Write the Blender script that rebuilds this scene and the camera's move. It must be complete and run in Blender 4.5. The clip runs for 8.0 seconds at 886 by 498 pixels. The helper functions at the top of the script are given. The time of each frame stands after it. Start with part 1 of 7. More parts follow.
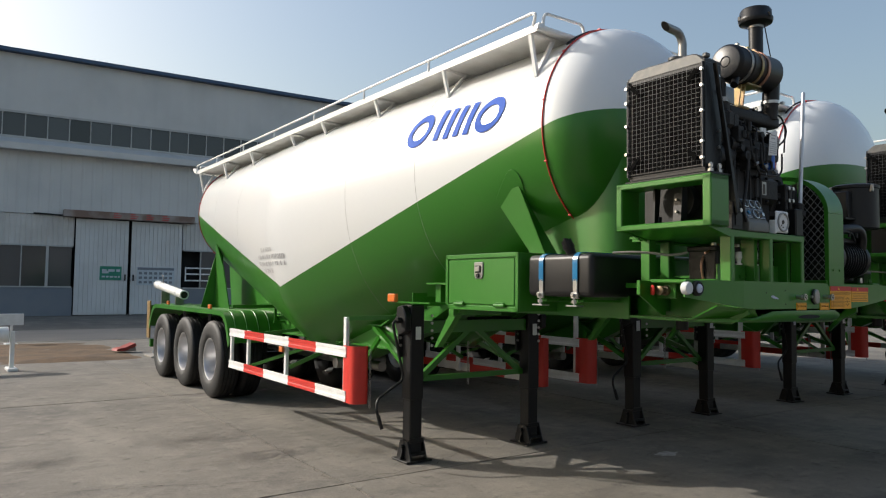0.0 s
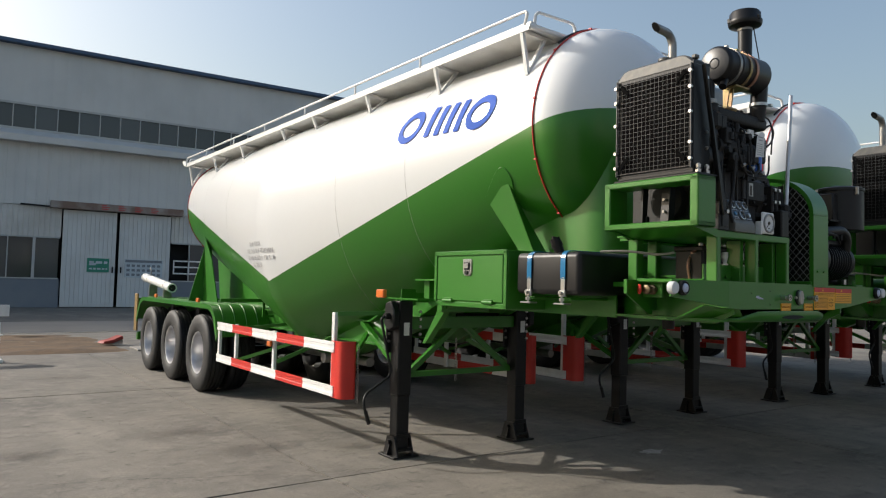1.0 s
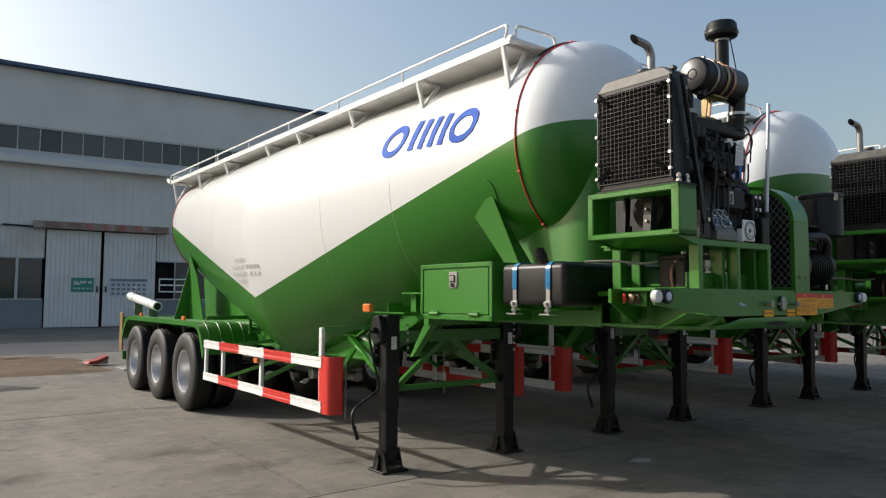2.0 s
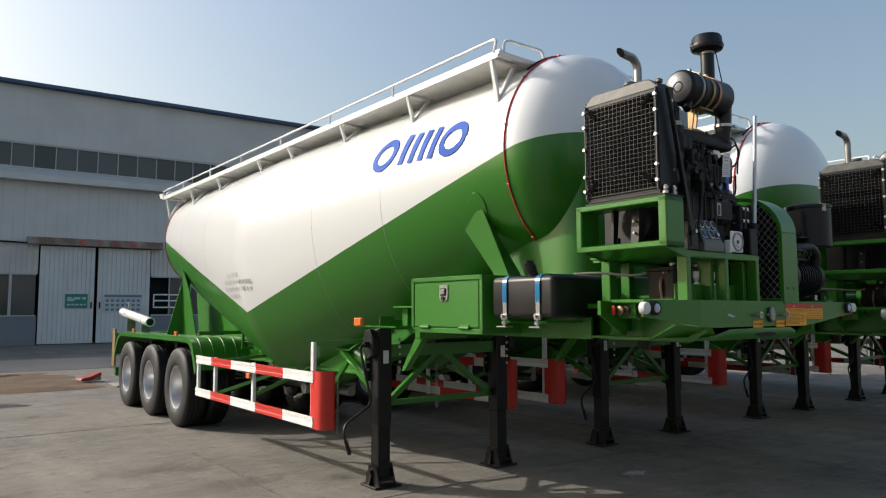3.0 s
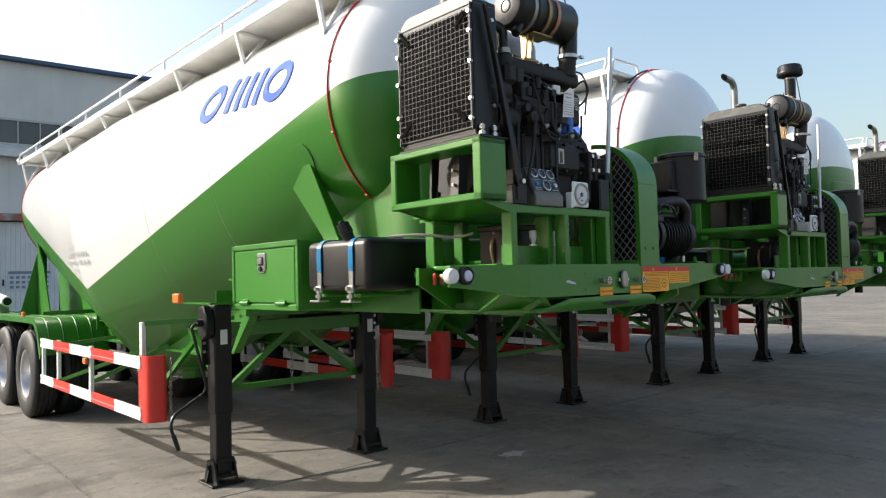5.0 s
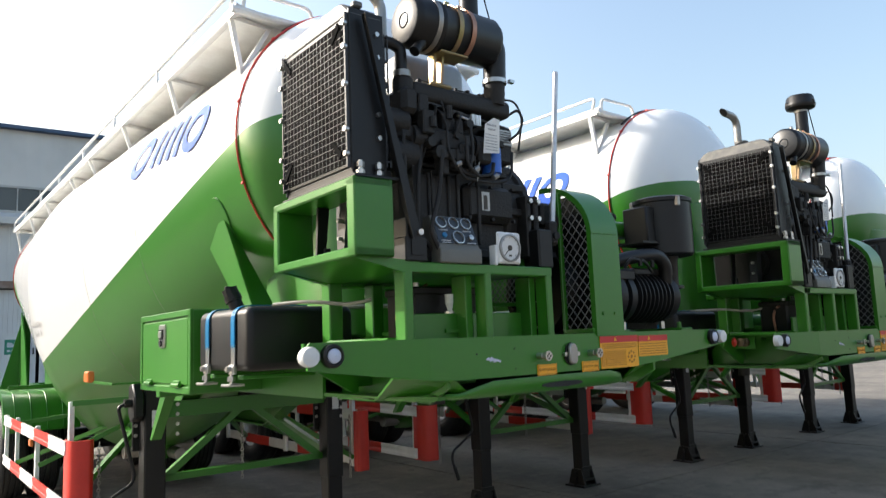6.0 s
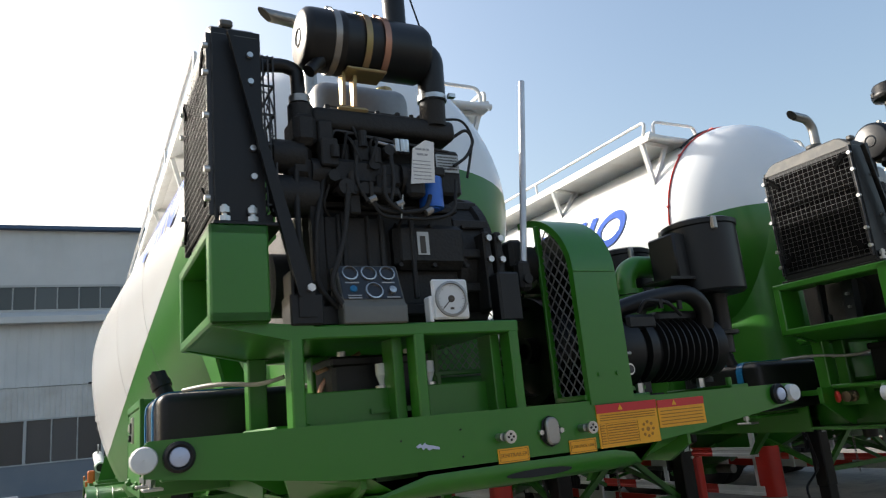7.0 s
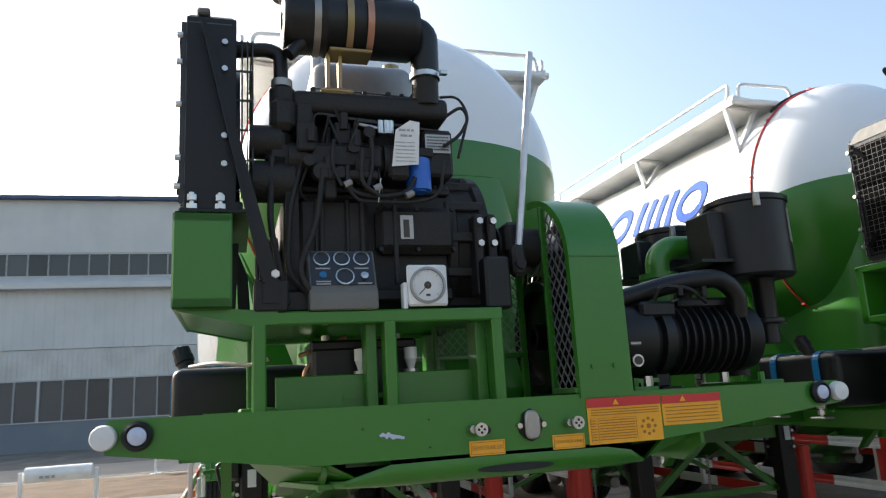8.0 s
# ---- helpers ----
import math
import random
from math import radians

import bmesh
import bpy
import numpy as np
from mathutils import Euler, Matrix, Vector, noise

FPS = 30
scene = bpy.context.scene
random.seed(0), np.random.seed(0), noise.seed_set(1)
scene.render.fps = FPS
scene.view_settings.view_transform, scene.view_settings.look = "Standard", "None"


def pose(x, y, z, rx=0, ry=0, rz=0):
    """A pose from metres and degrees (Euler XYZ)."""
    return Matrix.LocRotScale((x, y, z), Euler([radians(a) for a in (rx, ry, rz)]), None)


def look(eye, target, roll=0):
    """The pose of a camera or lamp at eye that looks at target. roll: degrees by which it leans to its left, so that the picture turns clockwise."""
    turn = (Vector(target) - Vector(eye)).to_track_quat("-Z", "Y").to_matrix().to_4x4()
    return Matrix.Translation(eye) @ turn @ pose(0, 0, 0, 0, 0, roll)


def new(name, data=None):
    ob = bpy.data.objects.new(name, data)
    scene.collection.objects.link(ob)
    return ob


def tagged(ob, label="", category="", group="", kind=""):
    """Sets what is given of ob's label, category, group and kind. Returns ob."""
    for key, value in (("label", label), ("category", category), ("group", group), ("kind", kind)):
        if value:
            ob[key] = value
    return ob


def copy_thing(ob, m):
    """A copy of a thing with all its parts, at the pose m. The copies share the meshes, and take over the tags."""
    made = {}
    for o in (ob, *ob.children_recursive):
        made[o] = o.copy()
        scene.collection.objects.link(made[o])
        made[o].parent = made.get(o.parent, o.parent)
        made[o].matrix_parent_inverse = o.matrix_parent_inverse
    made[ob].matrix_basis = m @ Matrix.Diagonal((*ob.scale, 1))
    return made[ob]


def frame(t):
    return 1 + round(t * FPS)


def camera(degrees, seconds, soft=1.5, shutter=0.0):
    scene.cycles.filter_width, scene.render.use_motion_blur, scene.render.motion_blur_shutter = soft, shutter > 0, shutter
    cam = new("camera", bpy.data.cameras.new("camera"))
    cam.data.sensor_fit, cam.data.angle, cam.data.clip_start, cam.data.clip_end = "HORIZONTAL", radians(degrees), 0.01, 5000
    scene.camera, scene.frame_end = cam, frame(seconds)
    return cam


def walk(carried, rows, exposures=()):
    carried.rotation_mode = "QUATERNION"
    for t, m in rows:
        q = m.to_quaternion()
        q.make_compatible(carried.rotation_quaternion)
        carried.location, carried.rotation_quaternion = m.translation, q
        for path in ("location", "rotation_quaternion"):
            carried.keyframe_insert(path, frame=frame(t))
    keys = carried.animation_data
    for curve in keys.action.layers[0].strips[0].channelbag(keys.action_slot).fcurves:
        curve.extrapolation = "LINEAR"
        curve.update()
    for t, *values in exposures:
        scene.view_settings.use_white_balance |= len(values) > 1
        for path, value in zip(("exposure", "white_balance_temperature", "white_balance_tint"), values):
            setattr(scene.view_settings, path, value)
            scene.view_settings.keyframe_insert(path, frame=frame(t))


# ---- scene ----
cam = camera(63.8, 8.0, soft=1.15, shutter=0.22)
PATH = [
    (0, (-0.05, 0.02, 1.604), (1.097, 1.655, 1.713), 0.7),
    (0.5, (-0.047, 0.019, 1.596), (1.104, 1.651, 1.696), 0.8),
    (1, (-0.055, 0.004, 1.606), (1.116, 1.623, 1.705), 1.4),
    (1.5, (-0.051, -0.009, 1.609), (1.135, 1.597, 1.719), 0.8),
    (3, (-0.016, -0.041, 1.609), (1.189, 1.546, 1.781), -0.2),
    (3.5, (0.131, -0.077, 1.609), (1.346, 1.503, 1.776), -0.5),
    (4, (0.346, -0.087, 1.606), (1.6, 1.469, 1.693), 0.2),
    (4.5, (0.654, 0.01, 1.596), (1.954, 1.529, 1.663), 0.1),
    (4.7, (0.813, 0.037, 1.613), (2.149, 1.524, 1.678), -1.1),
    (5.8, (1.846, 0.19, 1.615), (3.1, 1.738, 1.788), -2.7),
    (6, (2.04, 0.206, 1.656), (3.264, 1.767, 1.91), -2.3),
    (6.5, (2.516, 0.242, 1.651), (3.571, 1.884, 2.088), -4.2),
    (7, (2.984, 0.32, 1.649), (3.891, 2.042, 2.111), -5.6),
    (7.5, (3.283, 0.329, 1.65), (4.043, 2.135, 2.05), -2.5),
    (8, (3.47, 0.194, 1.683), (4.033, 2.07, 2.083), -3.2),
]
walk(cam, [(t, look(eye, target, roll)) for t, eye, target, roll in PATH], exposures=((0.0, 0.14), (3.5, 0.12), (4.5, 0.5), (5.8, 1.04), (6.5, 0.84), (7.0, 0.62), (7.5, 0.76), (8.0, 1.02)))

# ---- light ----
SUN = Vector((-1.12, 1.38, 1.0)).normalized()
world = bpy.data.worlds.new("world")
scene.world = world
world.use_nodes = True
wn = world.node_tree.nodes
sky = wn.new("ShaderNodeTexSky")
sky.sky_type = "NISHITA"
sky.sun_disc = False
sky.sun_elevation = math.asin(SUN.z)
sky.sun_rotation = math.atan2(SUN.x, SUN.y)
sky.air_density, sky.dust_density, sky.ozone_density = 1.35, 4.2, 1.3
wn["Background"].inputs["Strength"].default_value = 0.155
world.node_tree.links.new(sky.outputs[0], wn["Background"].inputs["Color"])
sun = new("sun", bpy.data.lights.new("sun", "SUN"))
sun.data.energy, sun.data.angle, sun.data.color = 3.9, radians(0.55), (1.0, 0.96, 0.9)
sun.matrix_world = Matrix.Translation((-30, 24, 30)) @ SUN.to_track_quat("Z", "Y").to_matrix().to_4x4()


# ---- materials ----
def material(name, color, rough=0.5, metal=0.0, dirt=None, amount=0.25, scale=3.0, grain=0.08, bump=0.0, bscale=60.0, coat=0.0, rvar=0.1, spec=0.5):
    """Two scales of variation (stains and grain) in colour, roughness and relief."""
    m = bpy.data.materials.new(name)
    m.use_nodes = True
    n, link = m.node_tree.nodes, m.node_tree.links.new
    b = n["Principled BSDF"]
    b.inputs["Metallic"].default_value = metal
    b.inputs["Specular IOR Level"].default_value = spec
    b.inputs["Coat Weight"].default_value = coat
    b.inputs["Coat Roughness"].default_value = 0.08
    tc = n.new("ShaderNodeTexCoord")
    big = n.new("ShaderNodeTexNoise")
    big.inputs["Scale"].default_value, big.inputs["Detail"].default_value = scale, 6
    fine = n.new("ShaderNodeTexNoise")
    fine.inputs["Scale"].default_value, fine.inputs["Detail"].default_value = bscale, 4
    for t in (big, fine):
        link(tc.outputs["Object"], t.inputs["Vector"])
    ramp = n.new("ShaderNodeMapRange")
    ramp.inputs["From Min"].default_value, ramp.inputs["From Max"].default_value = 0.42, 0.72
    ramp.inputs["To Max"].default_value = amount
    link(big.outputs["Fac"], ramp.inputs["Value"])
    mix = n.new("ShaderNodeMix")
    mix.data_type = "RGBA"
    d = dirt or [c * 0.6 for c in color]
    mix.inputs["A"].default_value, mix.inputs["B"].default_value = (*color, 1), (*d, 1)
    link(ramp.outputs["Result"], mix.inputs["Factor"])
    val = n.new("ShaderNodeMapRange")
    val.inputs["To Min"].default_value, val.inputs["To Max"].default_value = 1 - grain, 1 + grain
    link(fine.outputs["Fac"], val.inputs["Value"])
    mul = n.new("ShaderNodeVectorMath")
    mul.operation = "SCALE"
    link(mix.outputs["Result"], mul.inputs[0])
    link(val.outputs["Result"], mul.inputs["Scale"])
    link(mul.outputs["Vector"], b.inputs["Base Color"])
    rr = n.new("ShaderNodeMapRange")
    rr.inputs["To Min"].default_value, rr.inputs["To Max"].default_value = max(0.02, rough - rvar), min(1, rough + rvar)
    link(big.outputs["Fac"], rr.inputs["Value"])
    link(rr.outputs["Result"], b.inputs["Roughness"])
    if bump:
        bn = n.new("ShaderNodeBump")
        bn.inputs["Strength"].default_value, bn.inputs["Distance"].default_value = bump, 0.01
        link(fine.outputs["Fac"], bn.inputs["Height"])
        link(bn.outputs["Normal"], b.inputs["Normal"])
    return m


GREEN = material("green_paint", (0.0235, 0.152, 0.0075), 0.36, coat=0.16, dirt=(0.038, 0.162, 0.012), amount=0.3, scale=1.3, grain=0.04, bscale=24)
WHITE = material("white_paint", (0.74, 0.75, 0.745), 0.25, coat=0.5, dirt=(0.72, 0.72, 0.69), amount=0.25, scale=0.8, grain=0.012, bscale=20, rvar=0.05)
RAILWHITE = material("white_steel_paint", (0.74, 0.74, 0.72), 0.4, dirt=(0.45, 0.43, 0.4), amount=0.35, scale=6)
RED = material("red_paint", (0.55, 0.025, 0.015), 0.4, dirt=(0.4, 0.03, 0.02), amount=0.3, scale=5)
OLDRED = material("faded_red_paint", (0.30, 0.03, 0.022), 0.65, dirt=(0.16, 0.05, 0.03), amount=0.6, scale=7, grain=0.2)
PANELGREY = material("drab_grey_paint", (0.125, 0.12, 0.10), 0.5, dirt=(0.08, 0.075, 0.06), amount=0.4, scale=9)
REDLINE = material("red_hose", (0.5, 0.03, 0.02), 0.45)
BLACK = material("black_paint", (0.0075, 0.0075, 0.0078), 0.42, spec=0.32, dirt=(0.014, 0.013, 0.012), amount=0.5, scale=6, grain=0.15, bump=0.05, bscale=60)
TANKBLACK = material("black_plastic", (0.0068, 0.0068, 0.0072), 0.40, spec=0.35, dirt=(0.012, 0.011, 0.010), amount=0.4, scale=3, bump=0.03, bscale=160)
PULLEY = material("black_enamel", (0.003, 0.003, 0.003), 0.3, spec=0.2)
ENGINE = material("dark_cast_iron", (0.0155, 0.0145, 0.0135), 0.6, spec=0.34, dirt=(0.022, 0.019, 0.016), amount=0.6, scale=11, grain=0.25, bump=0.25, bscale=90)
WIRE = material("dark_wire", (0.022, 0.022, 0.023), 0.5)
CORE = material("radiator_core", (0.003, 0.003, 0.003), 0.9, spec=0.05)
MESHGREY = material("grey_expanded_metal", (0.17, 0.17, 0.17), 0.5, metal=0.3)
DISC = material("dark_grey_lid", (0.028, 0.028, 0.029), 0.35)
DULLGREY = material("dull_grey_metal", (0.085, 0.084, 0.08), 0.5, metal=0.3, dirt=(0.16, 0.15, 0.13), amount=0.6, scale=14)
STEEL = material("bright_steel", (0.55, 0.54, 0.52), 0.32, metal=1.0, dirt=(0.3, 0.28, 0.25), amount=0.4, scale=20)
GREYCAST = material("silver_cast_cover", (0.32, 0.32, 0.31), 0.5, metal=0.5, dirt=(0.2, 0.2, 0.19), amount=0.4, scale=8)
PIPE = material("grey_steel_pipe", (0.34, 0.33, 0.31), 0.38, metal=0.8, dirt=(0.2, 0.17, 0.14), amount=0.5, scale=8)
ZINC = material("yellow_zinc", (0.30, 0.25, 0.11), 0.42, metal=0.7, dirt=(0.40, 0.22, 0.15), amount=0.8, scale=14)
BRASS = material("dull_brass", (0.16, 0.11, 0.055), 0.5, metal=0.5, dirt=(0.07, 0.055, 0.04), amount=0.7, scale=30)
COPPER = material("reddish_zinc", (0.42, 0.22, 0.15), 0.4, metal=0.6)
RUBBER = material("tyre_rubber", (0.009, 0.009, 0.009), 0.65, dirt=(0.022, 0.02, 0.018), amount=0.5, scale=7, grain=0.2, bump=0.1, bscale=120)
RIM = material("silver_rim", (0.56, 0.56, 0.57), 0.36, metal=0.6, dirt=(0.35, 0.34, 0.33), amount=0.4, scale=9)
BLUE = material("blue_decal", (0.03, 0.10, 0.46), 0.6, grain=0.03, spec=0.1)
STRAP = material("blue_strap", (0.008, 0.14, 0.30), 0.3, dirt=(0.01, 0.10, 0.2), amount=0.5, scale=12)
FILTER = material("blue_filter", (0.02, 0.13, 0.55), 0.35)
ORANGE = material("orange_lens", (0.65, 0.16, 0.03), 0.3)
YELLOW = material("yellow_label", (0.80, 0.37, 0.015), 0.45, dirt=(0.68, 0.32, 0.02), amount=0.3, scale=20)
LABELRED = material("red_label", (0.55, 0.025, 0.025), 0.45)
INK = material("dark_print", (0.05, 0.04, 0.03), 0.6)
BROWNINK = material("brown_print", (0.36, 0.15, 0.015), 0.6)
GREYINK = material("grey_print", (0.34, 0.34, 0.34), 0.6)
PAPER = material("paper_tag", (0.72, 0.71, 0.68), 0.7)
LENS = material("white_lens", (0.62, 0.63, 0.62), 0.2, grain=0.03)
LENSBLUE = material("clear_lens", (0.50, 0.54, 0.66), 0.12, grain=0.03)
CREAM = material("cream_metal", (0.22, 0.21, 0.18), 0.5, dirt=(0.3, 0.28, 0.24), amount=0.4, scale=18)
DIAL = material("dark_dial", (0.02, 0.022, 0.025), 0.25)
ROADPALE = material("pale_road", (0.29, 0.265, 0.23), 0.9, dirt=(0.21, 0.195, 0.17), amount=0.6, scale=0.4, grain=0.12)
SOIL = material("bare_soil", (0.118, 0.068, 0.030), 0.95, dirt=(0.055, 0.037, 0.021), amount=0.8, scale=1.6, grain=0.35, bump=0.8, bscale=14)
WALLG = material("grey_white_cladding", (0.58, 0.575, 0.56), 0.6, dirt=(0.45, 0.45, 0.44), amount=0.5, scale=0.5, grain=0.05)
WALLL = material("weathered_cladding", (0.6, 0.58, 0.55), 0.65, dirt=(0.4, 0.37, 0.34), amount=0.6, scale=0.9, grain=0.06)
PLINTH = material("blue_grey_plinth", (0.17, 0.19, 0.22), 0.8, dirt=(0.26, 0.26, 0.26), amount=0.5, scale=0.7)
DOORM = material("pale_door_sheet", (0.62, 0.62, 0.605), 0.6, dirt=(0.5, 0.48, 0.46), amount=0.5, scale=1.1)
ROOFBLUE = material("blue_roof_edge", (0.045, 0.085, 0.16), 0.5)
FRAMEG = material("window_frame_metal", (0.42, 0.42, 0.41), 0.5)
RUST = material("rusty_beam", (0.20, 0.13, 0.10), 0.8, dirt=(0.38, 0.35, 0.32), amount=0.8, scale=1.5)
SIGNG = material("green_board", (0.02, 0.22, 0.14), 0.5)
SIGNW = material("pale_board", (0.5, 0.55, 0.58), 0.5)
# near-black for small dark parts, and painted shade in holes and the hall's inside
DARK = material("dark_parts_and_shade", (0.02, 0.02, 0.02), 0.9)
TAN = material("tan_reflector", (0.24, 0.15, 0.05), 0.5)


def glass_mat():
    m = bpy.data.materials.new("dusty_glass")
    m.use_nodes = True
    b = m.node_tree.nodes["Principled BSDF"]
    n, link = m.node_tree.nodes, m.node_tree.links.new
    t = n.new("ShaderNodeTexNoise")
    t.inputs["Scale"].default_value = 0.8
    tc = n.new("ShaderNodeTexCoord")
    link(tc.outputs["Object"], t.inputs["Vector"])
    info = n.new("ShaderNodeObjectInfo")
    r = n.new("ShaderNodeMapRange")
    r.inputs["To Min"].default_value, r.inputs["To Max"].default_value = 0.05, 0.22
    link(t.outputs["Fac"], r.inputs["Value"])
    link(r.outputs["Result"], b.inputs["Roughness"])
    c = n.new("ShaderNodeMix")
    c.data_type = "RGBA"
    c.inputs["A"].default_value, c.inputs["B"].default_value = (0.03, 0.032, 0.034, 1), (0.075, 0.08, 0.085, 1)
    link(info.outputs["Random"], c.inputs["Factor"])
    link(c.outputs["Result"], b.inputs["Base Color"])
    return m


GLASS = glass_mat()


def yard_mat(name, base, dark, light):
    """Worn concrete: broad blotches, streaks, mottling, spots and grain, laid out over the ground's own place."""
    m = bpy.data.materials.new(name)
    m.use_nodes = True
    n, link = m.node_tree.nodes, m.node_tree.links.new
    b = n["Principled BSDF"]
    geo = n.new("ShaderNodeNewGeometry")

    def tex(scale, detail, stretch=(1, 1, 1), rough=0.6):
        mp = n.new("ShaderNodeMapping")
        mp.inputs["Scale"].default_value = stretch
        link(geo.outputs["Position"], mp.inputs["Vector"])
        t = n.new("ShaderNodeTexNoise")
        t.inputs["Scale"].default_value, t.inputs["Detail"].default_value, t.inputs["Roughness"].default_value = scale, detail, rough
        link(mp.outputs["Vector"], t.inputs["Vector"])
        return t.outputs["Fac"]

    def ramp(src, a, c, lo, hi):
        r = n.new("ShaderNodeMapRange")
        for k, v in (("From Min", a), ("From Max", c), ("To Min", lo), ("To Max", hi)):
            r.inputs[k].default_value = v
        link(src, r.inputs["Value"])
        return r.outputs["Result"]

    def mix(f, a, c):
        x = n.new("ShaderNodeMix")
        x.data_type = "RGBA"
        link(f, x.inputs["Factor"])
        for k, v in (("A", a), ("B", c)):
            if isinstance(v, tuple):
                x.inputs[k].default_value = (*v, 1)
            else:
                link(v, x.inputs[k])
        return x.outputs["Result"]

    col = mix(ramp(tex(0.28, 6, (1, 1, 1), 0.7), 0.42, 0.60, 0, 0.75), base, dark)
    col = mix(ramp(tex(1.1, 6, (1, 0.35, 1)), 0.50, 0.66, 0, 0.8), col, light)
    col = mix(ramp(tex(1.9, 7, (0.5, 1, 1), 0.7), 0.52, 0.66, 0, 0.85), col, dark)
    col = mix(ramp(tex(3.7, 8, (1, 1, 1), 0.8), 0.50, 0.62, 0, 0.6), col, light)
    col = mix(ramp(tex(7.5, 5, (1, 1, 1), 0.7), 0.57, 0.70, 0, 0.7), col, tuple(c * 0.55 for c in dark))
    col = mix(ramp(tex(15, 3), 0.62, 0.72, 0, 0.35), col, light)
    grain = tex(85, 3)
    v = n.new("ShaderNodeVectorMath")
    v.operation = "SCALE"
    link(col, v.inputs[0])
    link(ramp(grain, 0.25, 0.75, 0.76, 1.24), v.inputs["Scale"])
    link(v.outputs["Vector"], b.inputs["Base Color"])
    b.inputs["Roughness"].default_value = 0.88
    bp = n.new("ShaderNodeBump")
    bp.inputs["Strength"].default_value, bp.inputs["Distance"].default_value = 0.35, 0.006
    link(tex(30, 6, (1, 1, 1), 0.75), bp.inputs["Height"])
    link(bp.outputs["Normal"], b.inputs["Normal"])
    return m


CONCRETE = yard_mat("worn_concrete", (0.170, 0.153, 0.128), (0.098, 0.089, 0.078), (0.225, 0.203, 0.17))
GROUND = yard_mat("yard_ground", (0.165, 0.15, 0.127), (0.10, 0.092, 0.08), (0.21, 0.19, 0.16))
CRACK = material("crack_dirt", (0.075, 0.067, 0.056), 0.95)
SPALL = yard_mat("spalled_concrete", (0.158, 0.143, 0.121), (0.118, 0.107, 0.092), (0.2, 0.18, 0.154))
PALESTAIN = material("pale_stain", (0.36, 0.35, 0.33), 0.9, dirt=(0.2, 0.19, 0.17), amount=0.9, scale=14, grain=0.2)
JOINT = material("joint_dirt", (0.045, 0.04, 0.034), 0.95)


# ---- mesh helpers ----
def V(*a):
    return Vector(a)


def box(bm, a, b, bev=0.0, rot=None, seg=1):
    """A block between two corners, its edges rounded by bev; rot turns it about its middle."""
    lo = V(*[min(p, q) for p, q in zip(a, b)])
    hi = V(*[max(p, q) for p, q in zip(a, b)])
    m = Matrix.Translation((lo + hi) / 2)
    if rot:
        m = m @ Euler([radians(r) for r in rot]).to_matrix().to_4x4()
    g = bmesh.ops.create_cube(bm, size=1, matrix=m @ Matrix.Diagonal((*(hi - lo), 1)))
    if bev:
        es = list({e for v in g["verts"] for e in v.link_edges})
        bmesh.ops.bevel(bm, geom=es, offset=min(bev, min(hi - lo) * 0.45), segments=seg, affect="EDGES", profile=0.5)


def cyl(bm, p, q, r, r2=None, n=20, caps=True):
    p, q = V(*p), V(*q)
    d = q - p
    m = Matrix.Translation((p + q) / 2) @ d.to_track_quat("Z", "Y").to_matrix().to_4x4()
    bmesh.ops.create_cone(bm, cap_ends=caps, segments=n, radius1=r, radius2=r if r2 is None else r2, depth=d.length, matrix=m)


def rounded(pts, rad, k=5):
    """A line with its corners rounded."""
    pts = [V(*p) for p in pts]
    out = [pts[0]]
    for a, b, c in zip(pts, pts[1:], pts[2:]):
        u, w = (a - b), (c - b)
        l = min(rad, u.length * 0.49, w.length * 0.49)
        s, e = b + u.normalized() * l, b + w.normalized() * l
        for i in range(k + 1):
            t = i / k
            out.append(s * (1 - t) ** 2 + b * 2 * t * (1 - t) + e * t * t)
    return out + [pts[-1]]


def tube(bm, pts, r, n=10, rad=0.0, closed=False):
    """A round bar along a line."""
    pts = rounded(pts, rad) if rad else [V(*p) for p in pts]
    rings, up = [], None
    c = len(pts)
    for i, p in enumerate(pts):
        if closed:
            d = (pts[(i + 1) % c] - pts[i - 1]).normalized()
        else:
            d = (pts[min(i + 1, c - 1)] - pts[max(i - 1, 0)]).normalized()
        if up is None:
            up = d.orthogonal().normalized()
        up = (up - d * up.dot(d)).normalized()
        side = d.cross(up)
        rr = r[i] if isinstance(r, (list, tuple)) else r
        rings.append([bm.verts.new(p + (up * math.cos(a) + side * math.sin(a)) * rr) for a in [2 * math.pi * j / n for j in range(n)]])
    for k in range(c if closed else c - 1):
        a, b = rings[k], rings[(k + 1) % c]
        for j in range(n):
            bm.faces.new((a[j], a[(j + 1) % n], b[(j + 1) % n], b[j]))
    if not closed:
        bm.faces.new(rings[0][::-1])
        bm.faces.new(rings[-1])


def prism(bm, poly, axis, a, b, bev=0.0):
    """A flat outline pushed along an axis from a to b. Outline: pairs in the two other axes, in order."""
    def at(p, w):
        l = list(p)
        l.insert("xyz".index(axis), w)
        return bm.verts.new(l)
    lo, hi = [at(p, a) for p in poly], [at(p, b) for p in poly]
    n = len(poly)
    fs = [bm.faces.new(lo), bm.faces.new(hi[::-1])]
    for i in range(n):
        fs.append(bm.faces.new((lo[(i + 1) % n], lo[i], hi[i], hi[(i + 1) % n])))
    bmesh.ops.recalc_face_normals(bm, faces=fs)
    if bev:
        bmesh.ops.bevel(bm, geom=list({e for f in fs for e in f.edges}), offset=bev, segments=1, affect="EDGES", profile=0.5)


